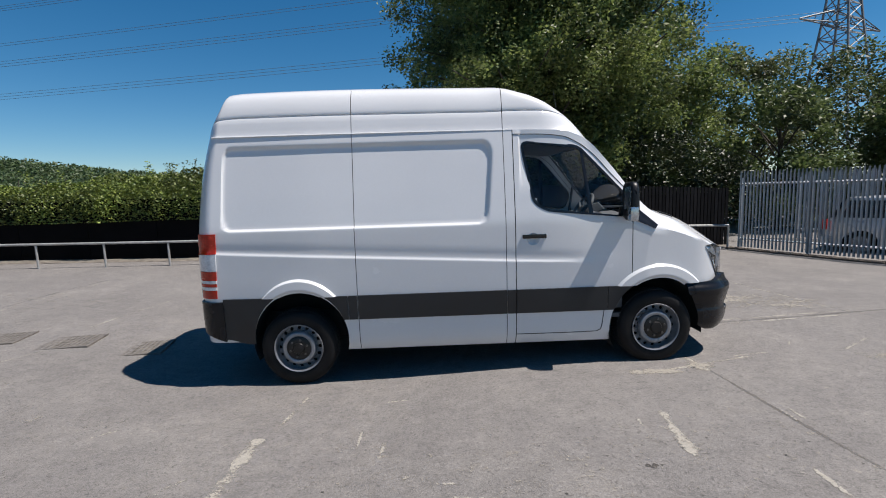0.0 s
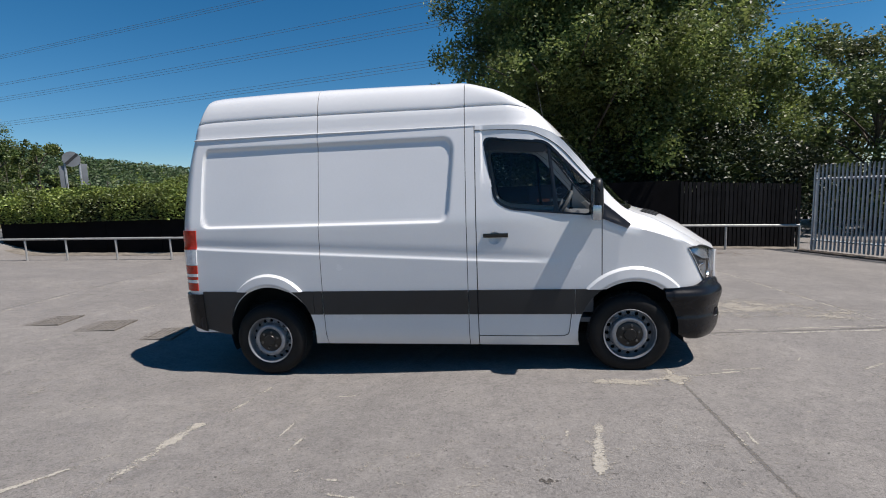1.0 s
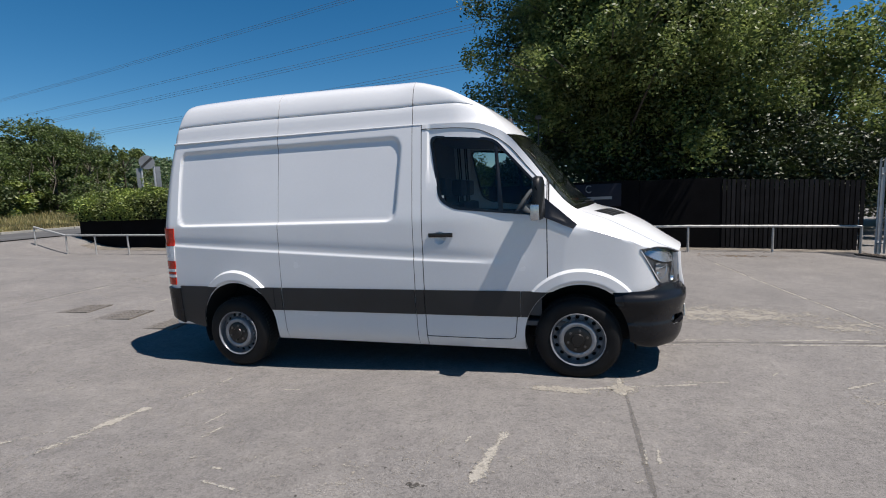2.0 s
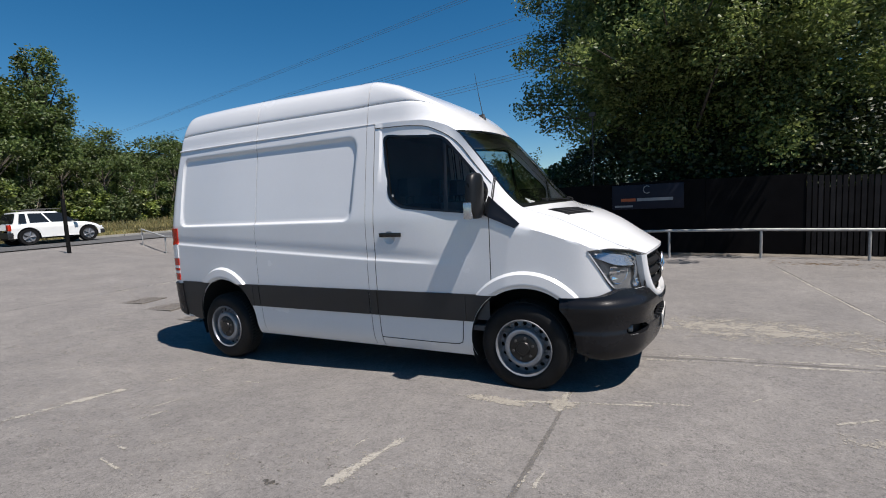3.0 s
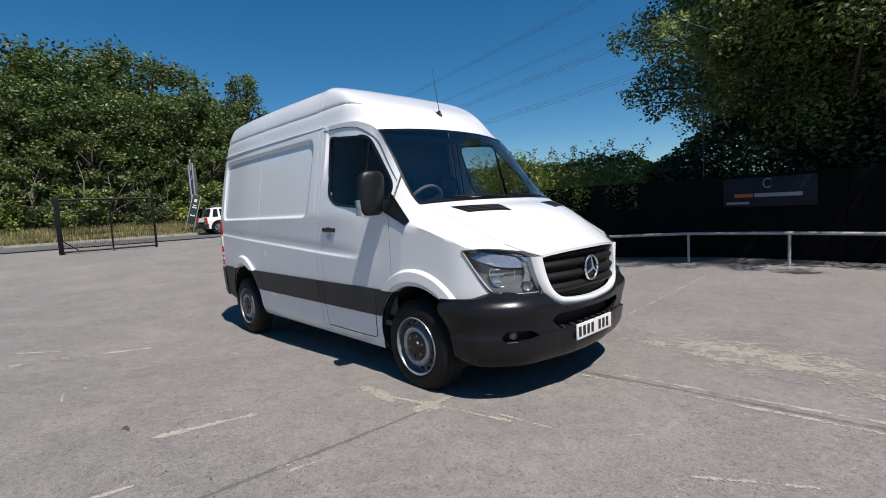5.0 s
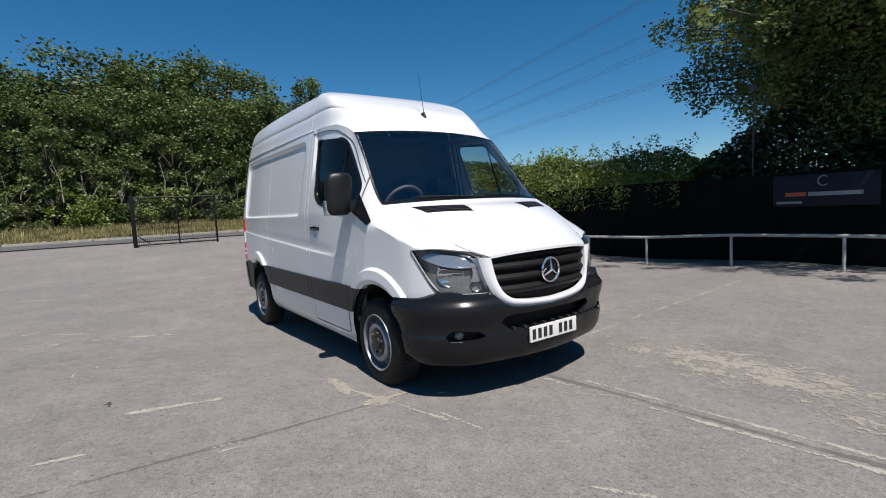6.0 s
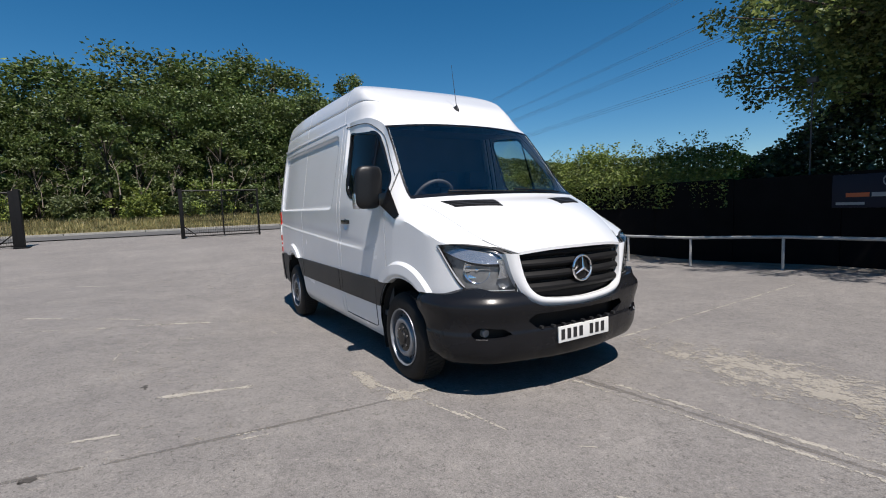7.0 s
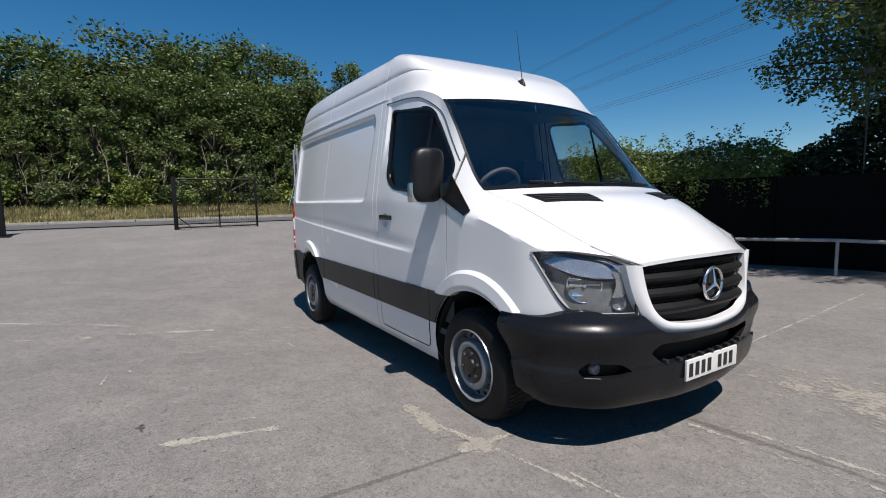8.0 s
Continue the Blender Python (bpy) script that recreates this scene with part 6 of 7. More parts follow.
def blades(name, feet, tall, width, material, seed):
    """Upright thin blades of grass, bent at the tip."""
    rng = np.random.default_rng(seed)
    n = len(feet)
    a = rng.uniform(0, 2 * math.pi, n)
    side = np.stack([np.cos(a), np.sin(a), np.zeros(n)], 1) * width
    bend = np.stack([rng.normal(0, 0.22, n) * tall, rng.normal(0, 0.22, n) * tall, tall], 1)
    verts = np.stack([feet - side, feet + side, feet + bend], 1).reshape(-1, 3)
    me = bpy.data.meshes.new(name)
    me.vertices.add(3 * n)
    me.vertices.foreach_set("co", verts.astype(np.float32).ravel())
    me.loops.add(3 * n)
    me.loops.foreach_set("vertex_index", np.arange(3 * n, dtype=np.int32))
    me.polygons.add(n)
    me.polygons.foreach_set("loop_start", np.arange(0, 3 * n, 3, dtype=np.int32))
    me.update(calc_edges=True)
    me.validate()
    me.materials.append(material)
    return new(name, me)


def build_road():
    bm = bmesh.new()
    grid(bm, lambda u, v: Vector((-21.0 + 5.2 * u, -60 + 120 * v, ground_z(-20, 0) + 0.012 + 0.02 * u)), 4, 60, flip=False)
    tagged(part("road", bm, ROAD), "grey tarmac road passing the yard entrance", "road", kind="structure")
    bm = bmesh.new()
    grid(bm, lambda u, v: Vector((-30.0 + 8.9 * u, -60 + 120 * v, 0.69 + 0.44 * (1 - u) + 0.06 * noise.noise((u * 9, v * 60, 0)))), 10, 60)
    tagged(part("verge", bm, mat("dry_verge_soil", (0.145, 0.125, 0.065), 0.95, vary=0.3, scale=1.2, fine=20, bump=0.02)), "dry grassy bank", "verge", kind="structure")
    bm = bmesh.new()
    for k in range(40):
        box(bm, -21.12, -21.0, -60 + 3 * k, -60 + 3 * k + 2.97, 0.55, 0.70, 0.01)
    tagged(part("kerb", bm, mat("concrete_kerb", (0.25, 0.245, 0.225), 0.85, vary=0.2)), "pale concrete kerb of the road", "kerb", kind="structure")


def build_far():
    # wooded hill
    bm = bmesh.new()

    def hill(u, v):
        az = radians(100 + 75 * u)
        d = 110 + 60 * v
        h = curve([(0.0, 4), (0.25, 7.5), (0.40, 11), (0.55, 15.5), (0.7, 19), (0.85, 18.5), (1.0, 17)], u)
        return Vector((d * math.cos(az), d * math.sin(az), -1 + (h + 1) * smooth01(0, 1, v) + 1.3 * noise.noise((u * 60, v * 20, 1))))

    grid(bm, hill, 90, 14, flip=True)
    tagged(part("hill", bm, mat("far_wooded_slope", (0.032, 0.054, 0.025), 0.95, vary=0.35, scale=0.15, fine=1.2)), "wooded hillside far behind the yard", "hill", kind="structure")
    rng = np.random.default_rng(4)
    n = 60000
    pts = np.array([tuple(hill(a, b)) for a, b in zip(rng.uniform(0.02, 0.98, n), rng.uniform(0, 1, n) ** 0.5)])
    pts[:, 2] += rng.uniform(0, 2.2, n)
    tagged(leaf_mesh("hill_wood", pts, 0.75, LEAF_FAR, 6), "distant trees covering the hillside", "wood", kind="stuff")
    # pylon
    p = thing("pylon", "steel lattice electricity pylon beyond the trees", "pylon", (58.3, 63.4, -1.0), turn=20)
    p.matrix_world = pose(58.3, 63.4, -1.0, 0, 0, 20) @ Matrix.Diagonal((1.12, 1.12, 1.12, 1))
    H = 40.0
    width = lambda z: curve([(0, 4.2), (18, 1.9), (26, 1.1), (40, 0.25)], z)
    bm = bmesh.new()
    for sx in (-1, 1):
        for sy in (-1, 1):
            tube(bm, [(sx * width(z), sy * width(z), z) for z in np.linspace(0, H, 12)], 0.14, 4)
    part("leg", bm, PYLON, p)
    bm = bmesh.new()
    zs = list(np.linspace(0, 18, 7)) + list(np.linspace(20, H, 12))
    for a, b in zip(zs, zs[1:]):
        wa, wb = width(a), width(b)
        for s in (-1, 1):
            for fx in (0, 1):
                q = (lambda u, w, z: (u * w, s * w, z)) if fx else (lambda u, w, z: (s * w, u * w, z))
                tube(bm, [q(-1, wa, a), q(1, wb, b)], 0.07, 4)
                tube(bm, [q(1, wa, a), q(-1, wb, b)], 0.07, 4)
                tube(bm, [q(-1, wb, b), q(1, wb, b)], 0.06, 4)
    part("lattice", bm, PYLON, p)
    arms = ((21.5, 8.0), (27.5, 9.5), (33.5, 7.0))
    for z, w in arms:
        bm = bmesh.new()
        for s in (-1, 1):
            for o in (-0.6, 0.6):
                tube(bm, [(s * 0.6, o, z), (s * w, 0, z - 0.1)], 0.09, 4)
                tube(bm, [(s * 0.6, o, z + 1.8), (s * w, 0, z)], 0.08, 4)
            for k in range(1, 5):
                t = k / 5
                tube(bm, [(s * (0.6 + (w - 0.6) * t), 0.6 * (1 - t), z), (s * (0.6 + (w - 0.6) * t), 0, z + 1.8 * (1 - t))], 0.05, 4)
        part("cross_arm", bm, PYLON, p)
    # cables: straight to the next pylon, out of sight, with a little sag
    WIRE = mat("cable_grey", (0.06, 0.065, 0.07), 0.6, vary=0.1)
    k = 0
    for lift, dist in ((24.5, 81.5), (30.0, 78.0), (34.0, 78.0), (39.5, 75.5)):
        for off in (0.0, 0.5, 1.0) if lift != 34.0 else (0.0, 0.5):
            bm = bmesh.new()
            pts = []
            for x in np.linspace(60, -260, 26):
                sag = 1.2 * (((x + 100) / 160) ** 2 - 1)
                pts.append((x, dist + off * 1.4 - 0.23 * x, lift + sag + off * 1.5 + 0.8))
            tube(bm, pts, 0.03, 4)
            c = part("cable", bm, WIRE, p, "thin overhead power cable")
            c.matrix_parent_inverse = p.matrix_world.inverted()


build_ground()
build_road()
build_rail()
build_fence()
build_palisade()
build_gates()
build_green()
build_far()


# ---- marks, joints and drains of the yard ----
def line(name, x0, y0, x1, y1, width, material, label, weak=0.0, seed=1, bend=0.02):
    """A worn straight mark on the ground; weak: how much of it has gone."""
    d = Vector((x1 - x0, y1 - y0))
    side = Vector((-d.y, d.x)).normalized()
    n = max(4, int(d.length / 0.08))
    w = width * 0.95

    def fn(u, v):
        sway = bend * noise.noise((u * d.length * 0.9, seed, 0))
        p = Vector((x0, y0)) + d * u + side * (sway + (v * 2 - 1) * w)
        return p.x, p.y

    def cover(u, v):
        return max((1 - abs(v * 2 - 1) ** 1.5) * 1.15 - 0.15 - weak * 0.8 + 0.35 * noise.noise((u * d.length * 1.7, seed, 5)), -0.5) - 0.8 * smooth01(0.94, 1.0, abs(u * 2 - 1))

    tagged(sheet_on_ground(name, fn, cover, n, 6, material, (0.0010 if material is JOINT_FILL else 0.0016) + 0.00004 * seed), label, "marking", kind="structure")


LAYER = iter(range(100))


def patch(name, cx, cy, rx, ry, material, label, weak=0.0):
    """A worn patch with no firm edge."""
    def cover(u, v):
        r = min(math.hypot(u * 2 - 1, v * 2 - 1), 1.3)
        return 0.72 - weak * 0.75 - 0.75 * r * r - 0.8 * smooth01(0.85, 1.0, r)

    tagged(sheet_on_ground(name, lambda u, v: (cx + rx * (u * 2 - 1), cy + ry * (v * 2 - 1)), cover, 20, 20, material, 0.0035 + 0.0002 * next(LAYER)), label, "marking", kind="structure")


def flakes(name, cx, cy, rx, ry, n, size, material, label, seed):
    """Small loose crumbs and spots."""
    rnd = random.Random(seed)
    bm = bmesh.new()
    for _ in range(n):
        a, r = rnd.uniform(0, 2 * math.pi), rnd.gauss(0, 0.5)
        x, y = cx + rx * r * math.cos(a), cy + ry * r * math.sin(a)
        s = size * rnd.uniform(0.3, 1.2)
        ring = [bm.verts.new(on_ground(x + s * rnd.uniform(0.4, 1.0) * math.cos(t), y + s * rnd.uniform(0.4, 1.0) * math.sin(t), 0.003)) for t in (2 * math.pi * k / 7 for k in range(7))]
        bm.faces.new(ring)
    tagged(part(name, bm, material, smooth=False), label, "marking", kind="stuff")


JOINT = mat("filled_ground_joint", (0.125, 0.115, 0.10), 0.9, vary=0.35, scale=14, fine=90)
JOINT_FILL = worn("crumbled_joint_filler", (0.100, 0.092, 0.082), 0.32, 26)
WORN_PAINT = worn("worn_cream_paint", (0.31, 0.292, 0.255), 0.90, 44, 2.36)
PALE_DUST = worn("pale_worn_surface", (0.285, 0.265, 0.228), 0.80, 26, 2.42)


def build_marks():
    worn, joint = "worn cream paint line on the tarmac", "dark joint in the tarmac"
    # joints running across the yard
    line("ground_joint", 1.96, -0.85, 1.99, -2.9, 0.027, JOINT_FILL, joint, 0.02, 1, 0.012)
    line("ground_joint", 1.97, -2.9, 1.85, -6.5, 0.027, JOINT_FILL, joint, 0.05, 2, 0.02)
    line("ground_joint", 2.30, 0.10, 6.5, 0.62, 0.042, JOINT_FILL, joint, 0.05, 4, 0.02)
    line("ground_joint", -7.0, 4.6, -6.8, -3.5, 0.018, JOINT_FILL, joint, 0.15, 6, 0.02)
    line("ground_joint", 4.2, 6.6, 4.75, 0.3, 0.018, JOINT_FILL, joint, 0.1, 7, 0.03)
    # old bay lines
    line("paint_line", 1.19, -1.96, 1.07, -2.66, 0.075, WORN_PAINT, worn, 0.0, 11, 0.004)
    line("paint_line", 0.97, -2.04, 0.93, -2.46, 0.045, WORN_PAINT, worn, 0.3, 12, 0.01)
    line("paint_line", 0.80, -1.98, 0.78, -2.66, 0.04, WORN_PAINT, worn, 0.5, 13, 0.01)
    line("paint_line", -0.95, -1.96, -0.95, -2.32, 0.03, WORN_PAINT, worn, 0.25, 35, 0.005)
    line("paint_line", 2.00, -2.02, 1.98, -2.32, 0.03, WORN_PAINT, worn, 0.3, 36, 0.005)
    line("paint_line", 2.34, -0.94, 2.82, -0.87, 0.035, WORN_PAINT, worn, 0.3, 37, 0.01)
    line("paint_line", -2.95, -1.98, -2.74, -1.75, 0.035, WORN_PAINT, worn, 0.3, 38, 0.005)
    line("paint_line", 1.95, -0.88, 1.95, -1.34, 0.085, WORN_PAINT, worn, 0.15, 39, 0.01)
    line("paint_line", 2.34, 0.035, 4.90, 0.345, 0.055, WORN_PAINT, worn, 0.30, 41, 0.02)
    line("paint_line", -0.77, -2.16, -0.79, -2.55, 0.05, WORN_PAINT, worn, 0.15, 14, 0.008)
    line("paint_line", -1.52, -1.20, -1.60, -1.95, 0.06, WORN_PAINT, worn, 0.3, 15, 0.02)
    line("paint_line", -1.66, -2.0, -1.64, -3.3, 0.12, WORN_PAINT, worn, 0.38, 16, 0.03)
    line("paint_line", -1.70, -3.4, -2.0, -4.6, 0.05, WORN_PAINT, worn, 0.4, 17, 0.03)
    line("paint_line", 1.40, -1.30, 2.60, -0.94, 0.05, WORN_PAINT, worn, 0.25, 18, 0.02)
    line("paint_line", 2.50, 0.205, 4.9, 0.500, 0.060, WORN_PAINT, worn, 0.34, 21, 0.03)
    line("paint_line", 1.90, 1.0, 1.60, 5.6, 0.05, WORN_PAINT, worn, 0.3, 22, 0.03)
    line("paint_line", 4.25, 5.6, 4.70, 0.6, 0.045, WORN_PAINT, worn, 0.2, 23, 0.02)
    line("paint_line", -6.85, 4.4, -6.80, 0.6, 0.05, WORN_PAINT, worn, 0.3, 24, 0.02)
    line("paint_line", -4.95, 0.95, -4.70, 2.6, 0.05, WORN_PAINT, worn, 0.3, 25, 0.02)
    line("paint_line", -5.15, -0.75, -4.75, 0.15, 0.04, WORN_PAINT, worn, 0.4, 26, 0.02)
    line("paint_line", -6.4, -5.0, -5.4, -3.0, 0.05, WORN_PAINT, worn, 0.35, 27, 0.03)
    line("paint_line", -8.48, -5.10, -8.11, -3.57, 0.05, WORN_PAINT, worn, 0.35, 43, 0.02)
    line("paint_line", -2.75, -4.11, -1.85, -2.55, 0.055, WORN_PAINT, worn, 0.26, 44, 0.02)
    line("paint_line", -0.44, -2.92, -0.05, -2.97, 0.03, WORN_PAINT, worn, 0.1, 28, 0.005)
    line("paint_line", 1.60, -3.12, 1.63, -2.78, 0.04, WORN_PAINT, worn, 0.2, 29, 0.005)
    line("paint_line", 2.05, -2.26, 2.07, -2.02, 0.03, WORN_PAINT, worn, 0.2, 30, 0.005)
    line("paint_line", -0.88, -1.49, -0.62, -1.46, 0.03, WORN_PAINT, worn, 0.2, 31, 0.005)
    line("paint_line", -0.48, -2.78, -0.31, -2.80, 0.03, WORN_PAINT, worn, 0.2, 32, 0.004)
    line("paint_line", 3.12, -0.69, 3.22, -0.57, 0.012, WORN_PAINT, "thin white scrap lying on the tarmac", 0.0, 33, 0.002)
    line("paint_line", 3.48, -0.91, 4.05, -0.55, 0.045, WORN_PAINT, worn, 0.3, 34, 0.01)
    # worn pale patches
    dusty = "worn pale patches where the top of the tarmac has gone"
    patch("worn_patch", 3.25, 1.32, 1.75, 0.70, PALE_DUST, dusty, -0.10)
    patch("worn_patch", 3.75, -1.08, 0.42, 0.16, PALE_DUST, dusty, 0.0)
    patch("worn_patch", 1.97, -1.12, 0.20, 0.20, PALE_DUST, dusty, -0.12)
    patch("worn_patch", 1.5, -1.25, 0.4375, 0.10, PALE_DUST, dusty, -0.15)
    patch("worn_patch", 4.3, 0.95, 0.95, 0.50, PALE_DUST, dusty, 0.05)
    patch("worn_patch", 0.5, -2.6, 4.5, 1.485, PALE_DUST, dusty, 0.45)
    patch("worn_patch", -5, -2, 4.375, 3.375, PALE_DUST, dusty, 0.45)
    patch("worn_patch", -7, 2.5, 3.75, 2.16, PALE_DUST, dusty, 0.45)
    # dark oil spots and crumbs
    spots = "small dark oil spots on the tarmac"
    flakes("oil_spot", 0.80, -2.71, 0.05, 0.03, 7, 0.022, OIL, spots, 61)
    flakes("oil_spot", 1.98, -3.19, 0.03, 0.02, 5, 0.035, OIL, spots, 62)
    flakes("oil_spot", 1.0, -2.45, 3.6, 1.2, 60, 0.010, OIL, spots, 63)
    litter = mat("brown_leaf_litter", (0.095, 0.062, 0.033), 0.9, vary=0.4, island=0.5)
    flakes("leaf_litter", 5.0, 6.55, 1.5, 0.45, 170, 0.032, litter, "dry brown leaves lying along the rail", 64)
    flakes("leaf_litter", 0.5, 7.1, 4.5, 0.3, 160, 0.028, litter, "dry brown leaves lying along the rail", 65)
    # drains: iron grids let into the ground
    for k, (cx, cy, turn) in enumerate(((-5.68, 0.52, 10), (-4.72, 0.38, 10), (-3.80, 0.20, 10))):
        d = thing("drain_cover", "square iron drain grating let into the tarmac", "drain", (cx, cy, ground_z(cx, cy)), group="drain gratings", turn=turn)
        bm = bmesh.new()
        for a, b, c, e in ((-0.28, 0.28, -0.25, -0.22), (-0.28, 0.28, 0.22, 0.25), (-0.28, -0.25, -0.22, 0.22), (0.25, 0.28, -0.22, 0.22)):
            box(bm, a, b, c, e, -0.02, 0.008)
        part("frame_ring", bm, IRON, d)
        part("pit", slab_of(-0.25, 0.25, -0.22, 0.22, 0.001, 0.004), JOINT, d)
        for i in range(9):
            x = -0.23 + 0.0575 * i
            part("bar", slab_of(x - 0.012, x + 0.012, -0.22, 0.22, 0.003, 0.009), IRON, d)
        for i in range(3):
            y = -0.11 + 0.11 * i
            part("cross_bar", slab_of(-0.25, 0.25, y - 0.008, y + 0.008, 0.003, 0.0085), IRON, d)
    # gritty strip and kerb under the fences
    bm = bmesh.new()
    grid(bm, lambda u, v: Vector((-14.5 + 22.3 * u, 7.25 + 0.012 * 22 * u + 0.55 * v, ground_z(-14.5 + 22.3 * u, 7.3) + 0.006 + 0.03 * v + 0.012 * noise.noise((u * 90, v * 3, 0)))), 120, 4)
    tagged(part("grit_strip", bm, mat("grit_and_leaf_litter", (0.14, 0.125, 0.105), 0.95, vary=0.4, scale=6, fine=40, bump=0.006)), "strip of grit and leaf litter along the fence", "ground", kind="structure")
    a, d = Vector((7.55, 7.15, 0)), Vector((0.447, -0.894, 0))
    bm = bmesh.new()
    rnd = random.Random(3)
    for k in range(60):
        for r in range(3):
            p = a + d * (0.11 * k) + Vector((-0.894, -0.447, 0)) * (0.10 * r - 0.05)
            z = ground_z(p.x, p.y)
            m = Matrix.Translation((p.x, p.y, z + 0.01)) @ pose(0, 0, 0, rnd.uniform(-4, 4), rnd.uniform(-4, 4), -63 + rnd.uniform(-5, 5)) @ Matrix.Diagonal((0.10, 0.085, 0.05, 1))
            bmesh.ops.create_cube(bm, size=1, matrix=m)
    tagged(part("sett_edging", bm, mat("old_brick_setts", (0.115, 0.09, 0.07), 0.9, vary=0.3, island=0.3), smooth=False), "row of old brick setts along the steel fence", "edging", kind="stuff")


# ---- signs beyond the yard ----
def build_signs():
    grey = mat("grey_sign_back", (0.16, 0.175, 0.19), 0.5, 0.4, vary=0.1)
    s = thing("road_sign", "grey round road sign with a dark bar on two posts", "sign", (-19.9, 15.3, 0.62), turn=-36)
    for y in (-0.26, 0.30):
        bm = bmesh.new()
        tube(bm, [(0, y, -0.3), (0, y, 3.2)], 0.05, 8)
        part("post", bm, GALV, s)
    bm = bmesh.new()
    lathe(bm, [(0.0, 0.03), (0.36, 0.03), (0.36, 0.0), (0.0, 0.0)], 32, "X", (0.08, 0.0, 3.15))
    part("disc", bm, grey, s)
    bm = slab_of(0.112, 0.118, -0.34, 0.34, -0.06, 0.06)
    bmesh.ops.transform(bm, matrix=Matrix.Translation((0, 0, 3.15)) @ pose(0, 0, 0, 45, 0, 0), verts=bm.verts)
    part("bar", bm, INK, s)
    part("plate", slab_of(-0.06, -0.03, 0.30, 0.60, 1.6, 2.95, 0.01), grey, s)
    part("plate", slab_of(-0.06, -0.03, -0.50, -0.22, 1.4, 2.85, 0.01), grey, s)
    s = thing("road_sign", "tall road sign with narrow dark plates on two grey posts", "sign", (-22.5, 4.50, 0.72), turn=-16)
    for y, top in ((-0.09, 3.45), (0.09, 3.55)):
        bm = bmesh.new()
        tube(bm, [(0, y * 0.75, -0.3), (0, y, top)], 0.038, 8)
        part("post", bm, GALV, s)
    bm = bmesh.new()
    tube(bm, [(-0.08, 0.0, 2.2), (-0.08, -0.01, 3.75)], 0.03, 8)
    part("post", bm, GALV, s)
    part("plate", slab_of(-0.07, -0.045, -0.18, 0.04, 1.75, 3.2, 0.008), mat("dark_sign_plate", (0.012, 0.016, 0.03), 0.5, vary=0.15), s, "dark blue sign plate")
    part("plate", slab_of(-0.10, -0.075, 0.10, 0.24, 1.95, 3.3, 0.008), mat("weathered_sign_back", (0.055, 0.06, 0.07), 0.6, vary=0.2), s, "grey back of a sign plate")
    bm = slab_of(-0.040, -0.030, -0.035, 0.035, -0.30, 0.30, 0.004)
    bmesh.ops.transform(bm, matrix=Matrix.Translation((0, -0.02, 2.75)) @ pose(0, 0, 0, -24, 0, 0), verts=bm.verts)
    part("bar", bm, grey, s)
    b = thing("advert_board", "small leaning dark green notice board on the verge", "sign", (-22.2, 4.04, 0.72), turn=-16)
    lean = pose(0, 0, 0, -15.7, 0, 0)

    def leaning(*size):
        bm = slab_of(*size)
        bmesh.ops.transform(bm, matrix=lean, verts=bm.verts)
        return bm

    part("panel", leaning(-0.02, 0.02, -0.17, 0.17, 0.45, 1.93, 0.008), mat("dark_green_board", (0.02, 0.032, 0.024), 0.5, vary=0.1), b)
    for y in (-0.183, 0.183):
        part("edge_strip", leaning(-0.022, 0.024, y - 0.015, y + 0.015, 0.0, 1.96, 0.004), GALV, b, "pale grey edge strip")
    part("emblem", leaning(0.021, 0.026, -0.065, 0.065, 1.58, 1.74, 0.002), PLATE, b, "pale round emblem shape")
    for z, w in ((1.38, 0.15), (1.27, 0.22), (0.86, 0.22)):
        part("bar", leaning(0.021, 0.026, -w / 2, w / 2, z, z + 0.06), PLATE, b)


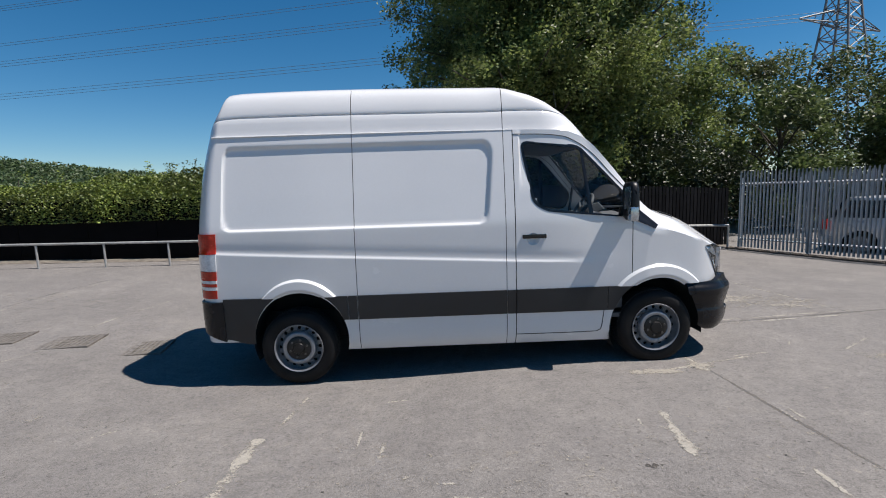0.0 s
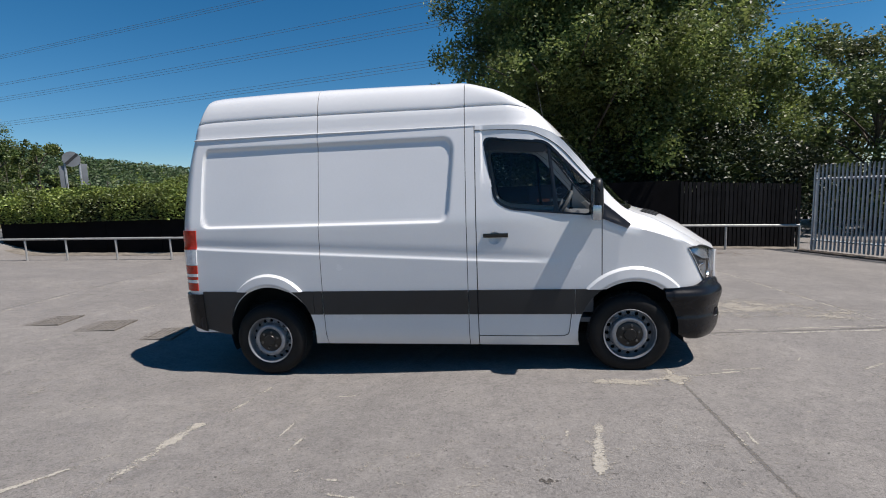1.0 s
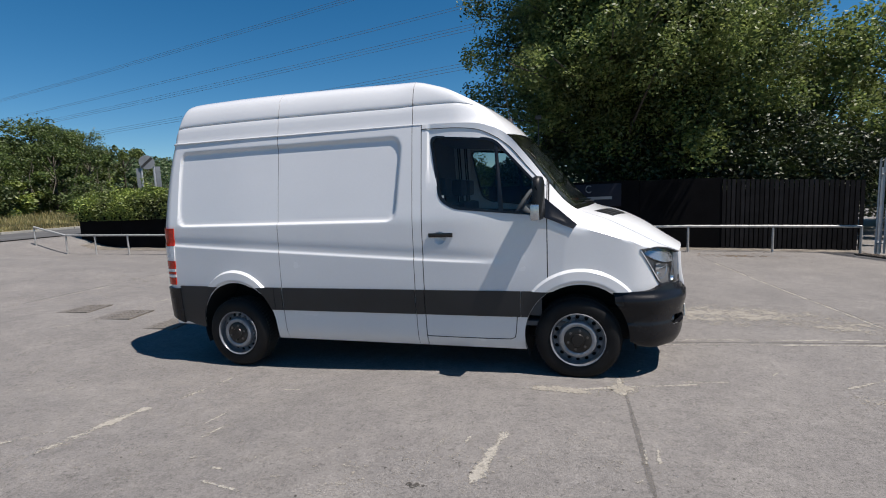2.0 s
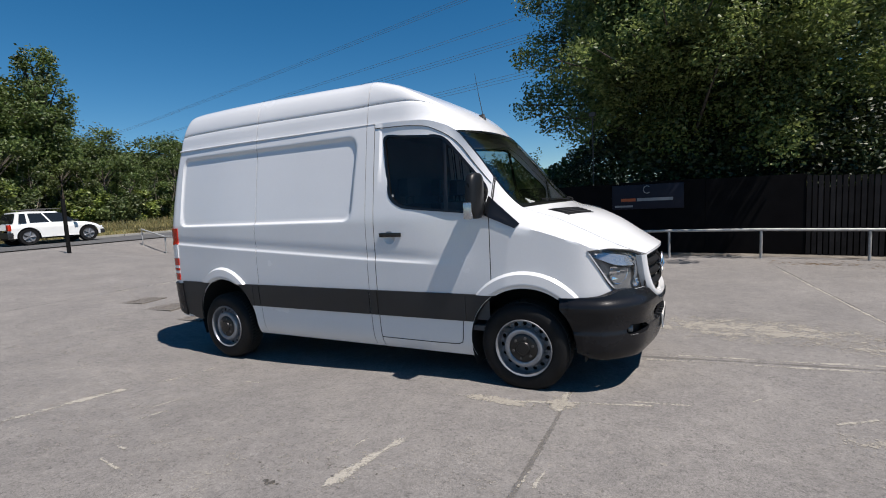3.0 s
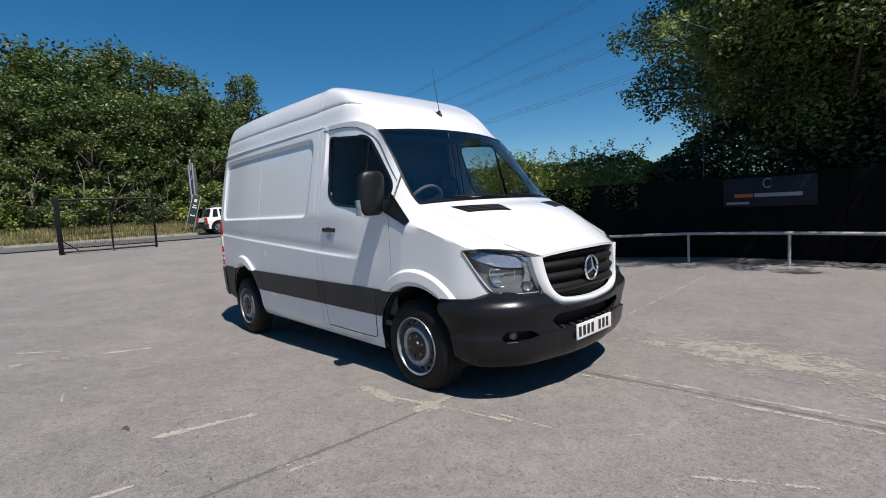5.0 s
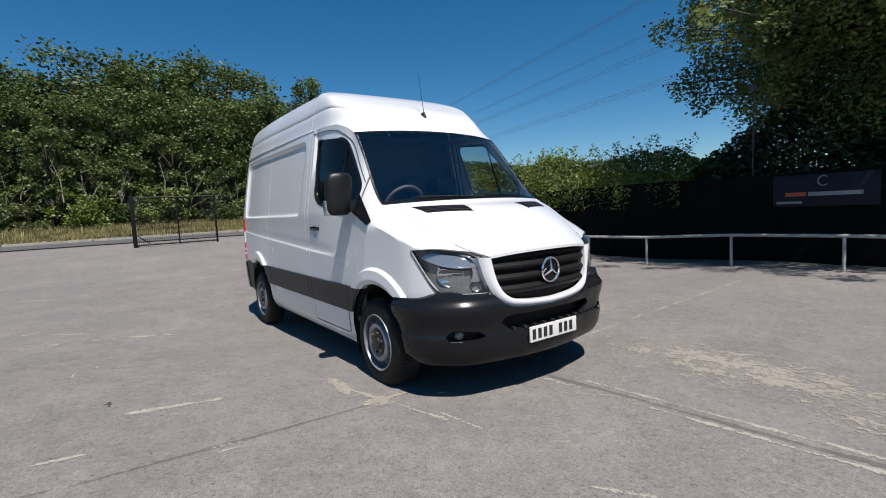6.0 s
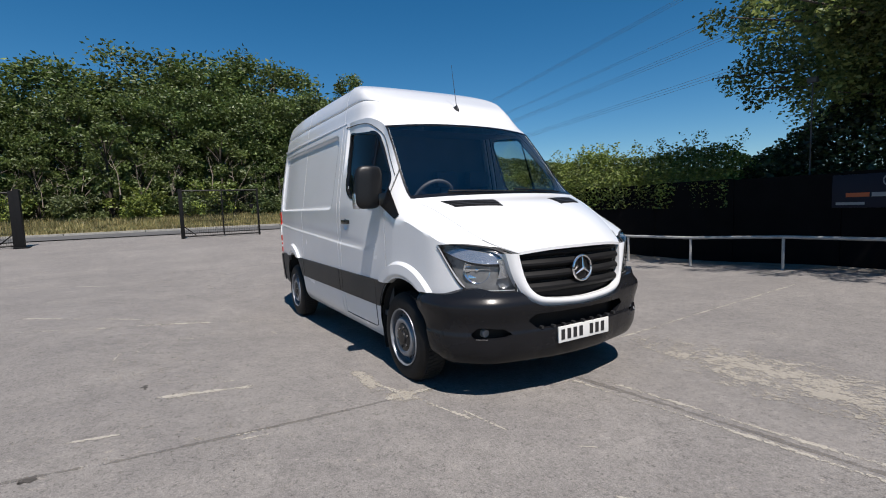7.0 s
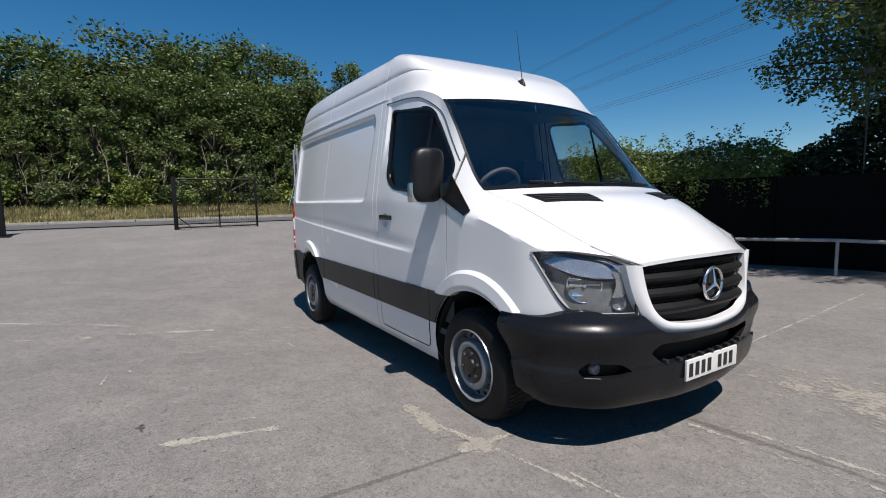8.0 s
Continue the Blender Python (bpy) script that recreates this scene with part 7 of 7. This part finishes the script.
# ---- two cars far off ----
def build_car(name, label, paint, at, turn, tall, length, suv=False):
    """A parked car in outline: body with wings and cabin, glass, wheels, lamps."""
    car = thing(name, label, "car", at, turn=turn)
    h, w, L = tall, 0.88, length / 2
    bm = bmesh.new()

    def shell(u, v):
        x = -L + 2 * L * u
        t = curve([(-L, 0.60), (-L + 0.06, 0.93 * h / 1.5), (0, 0.96 * h / 1.5), (L * 0.5, 0.93 * h / 1.5), (L * 0.85, 0.78 * h / 1.5), (L, 0.52)], x)
        ends = 1 - 0.16 * smooth01(0.72 * L, L, abs(x))
        ang = v * math.pi
        y = -math.cos(ang)
        yy = math.copysign(min(abs(y) * 1.12, 1) ** 0.7, y) * w * ends
        z = 0.28 + (t - 0.28) * min(math.sin(ang) * 1.5, 1) ** 0.55
        return Vector((x, yy, z))

    grid(bm, shell, 40, 22, flip=True)
    for cx in (-L * 0.62, L * 0.62):
        cut_convex(bm, [(cx + 0.36 * math.cos(a), 0.32 + 0.36 * math.sin(a)) for a in (2 * math.pi * k / 20 for k in range(20))], (0, 2))
    part("body", bm, paint, car)
    bm = bmesh.new()

    def cabin(u, v):
        x0, x1 = -L + (0.12 if suv else 0.08), L * 0.46
        zb, zt = 0.92 * h / 1.5, h
        k = v
        lo, hi = x0 + 0.05 + (0.16 if suv else 0.22) * k, x1 - 0.62 * k
        a = 2 * math.pi * u
        c, s = math.cos(a), math.sin(a)
        f = (abs(c) ** 5 + abs(s) ** 5) ** -0.2
        return Vector(((lo + hi) / 2 + (hi - lo) / 2 * c * f, (w - 0.06 - 0.14 * k) * s * f, zb + (zt - 0.05 - zb) * k))

    grid(bm, cabin, 40, 6)
    part("cabin", bm, paint, car)
    glass = mat("dark_car_glass", (0.012, 0.014, 0.016), 0.08, vary=0.05)
    x0, x1, zb, zt = -L + (0.12 if suv else 0.08), L * 0.46, 0.92 * h / 1.5, h - 0.05
    ends = lambda k: (x0 + 0.05 + (0.16 if suv else 0.22) * k, x1 - 0.62 * k)
    for side in (-1, 1):
        for f0, f1 in ((0.07, 0.19), (0.24, 0.53), (0.57, 0.95)) if suv else ((0.08, 0.46), (0.50, 0.95)):
            bm = bmesh.new()

            def window(u, v):
                k = 0.10 + 0.78 * v
                a, b = ends(k)
                return Vector((a + (b - a) * (f0 + (f1 - f0) * u), side * (w - 0.06 - 0.14 * k), zb + (zt - zb) * k))

            raised(bm, window, 6, 4, 0.008, 0.01, flip=side > 0)
            part("side_window", bm, glass, car, "dark car window")
    for end in (0, 1):
        bm = bmesh.new()

        def screen(u, v):
            k = 0.10 + 0.80 * v
            return Vector((ends(k)[end], (u - 0.5) * 1.62 * (w - 0.06 - 0.14 * k), zb + (zt - zb) * k))

        raised(bm, screen, 6, 4, 0.010, 0.02, flip=end == 0)
        part("windscreen" if end else "rear_window", bm, glass, car, "dark car window")
    bm = bmesh.new()

    def roof(u, v):
        p = cabin(u, 1.0)
        c = Vector((sum(cabin(k / 8, 1.0).x for k in range(8)) / 8, 0, h))
        q = p.lerp(c, v)
        q.z = h - 0.05 + 0.05 * math.sin(v * math.pi / 2)
        return q

    grid(bm, roof, 40, 4)
    part("roof", merge(bm), paint, car)
    for side in (-1, 1):
        if suv:
            bm = bmesh.new()
            tube(bm, [(-L * 0.6, side * (w - 0.24), h + 0.05), (L * 0.1, side * (w - 0.24), h + 0.05)], 0.02, 6)
            part("roof_bar", bm, BLACK_TRIM, car)
        for cx in (-L * 0.62, L * 0.62):
            bm = bmesh.new()
            lathe(bm, [(0.20, 0.0), (0.30, 0.01), (0.325, -0.03), (0.325, -0.18), (0.2, -0.2)], 28, "Y", (0, 0, 0))
            bmesh.ops.transform(bm, matrix=Matrix.Translation((cx, side * 0.84, 0.325)) @ Matrix.Diagonal((1, side, 1, 1)), verts=bm.verts)
            bmesh.ops.recalc_face_normals(bm, faces=bm.faces)
            t = part("tyre", bm, RUBBER, car)
            bm = bmesh.new()
            lathe(bm, [(0.205, 0.0), (0.19, -0.02), (0.0, -0.03)], 20, "Y", (0, 0, 0))
            for k in range(5):
                a = 2 * math.pi * k / 5
                tube(bm, [(0, 0.004, 0), (0.19 * math.cos(a), 0.0, 0.19 * math.sin(a))], 0.03, 5)
            bmesh.ops.transform(bm, matrix=Matrix.Translation((cx, side * 0.845, 0.325)) @ Matrix.Diagonal((1, side, 1, 1)), verts=bm.verts)
            part("rim", bm, STEEL_WHEEL, t)
        part("tail_lamp", slab_of(-L - 0.005, -L + 0.10, min(side * (w - 0.22), side * (w - 0.04)), max(side * (w - 0.22), side * (w - 0.04)), 0.66 * h / 1.5, 0.92 * h / 1.5, 0.02), RED_LENS, car)
        part("headlamp", slab_of(L - 0.22, L - 0.05, min(side * (w - 0.36), side * (w - 0.12)), max(side * (w - 0.36), side * (w - 0.12)), 0.58 * h / 1.5, 0.70 * h / 1.5, 0.02), CLEAR_LENS, car)
        part("door_mirror", slab_of(L * 0.30, L * 0.38, min(side * 0.86, side * 1.02), max(side * 0.86, side * 1.02), 0.95 * h / 1.5, 1.06 * h / 1.5, 0.02), BLACK_TRIM, car)
    bm = bmesh.new()
    box(bm, -L - 0.03, -L + 0.15, -w + 0.05, w - 0.05, 0.30, 0.50, 0.03)
    part("rear_bumper", bm, BLACK_TRIM if suv else paint, car)
    part("front_bumper", slab_of(L - 0.15, L + 0.02, -w + 0.10, w - 0.10, 0.28, 0.46, 0.03), BLACK_TRIM if suv else paint, car)
    part("floor_pan", slab_of(-L + 0.2, L - 0.2, -0.7, 0.7, 0.22, 0.4), UNDER, car)
    return car


SILVER = mat("silver_car_paint", (0.50, 0.51, 0.52), 0.3, 0.3, vary=0.04, coat=0.5)
CAR_WHITE = mat("white_car_paint", (0.72, 0.73, 0.72), 0.3, vary=0.03, coat=0.5)
build_marks()
build_signs()
build_car("hatchback_car", "silver hatchback parked behind the steel fence", SILVER, (11.35, 5.45, -0.30), -54, 1.5, 4.0)
build_car("estate_car", "white off-road estate car on the road outside the yard", CAR_WHITE, (-20.0, 5.62, ground_z(-20, 0) + 0.02), 86, 1.30, 3.15, suv=True)
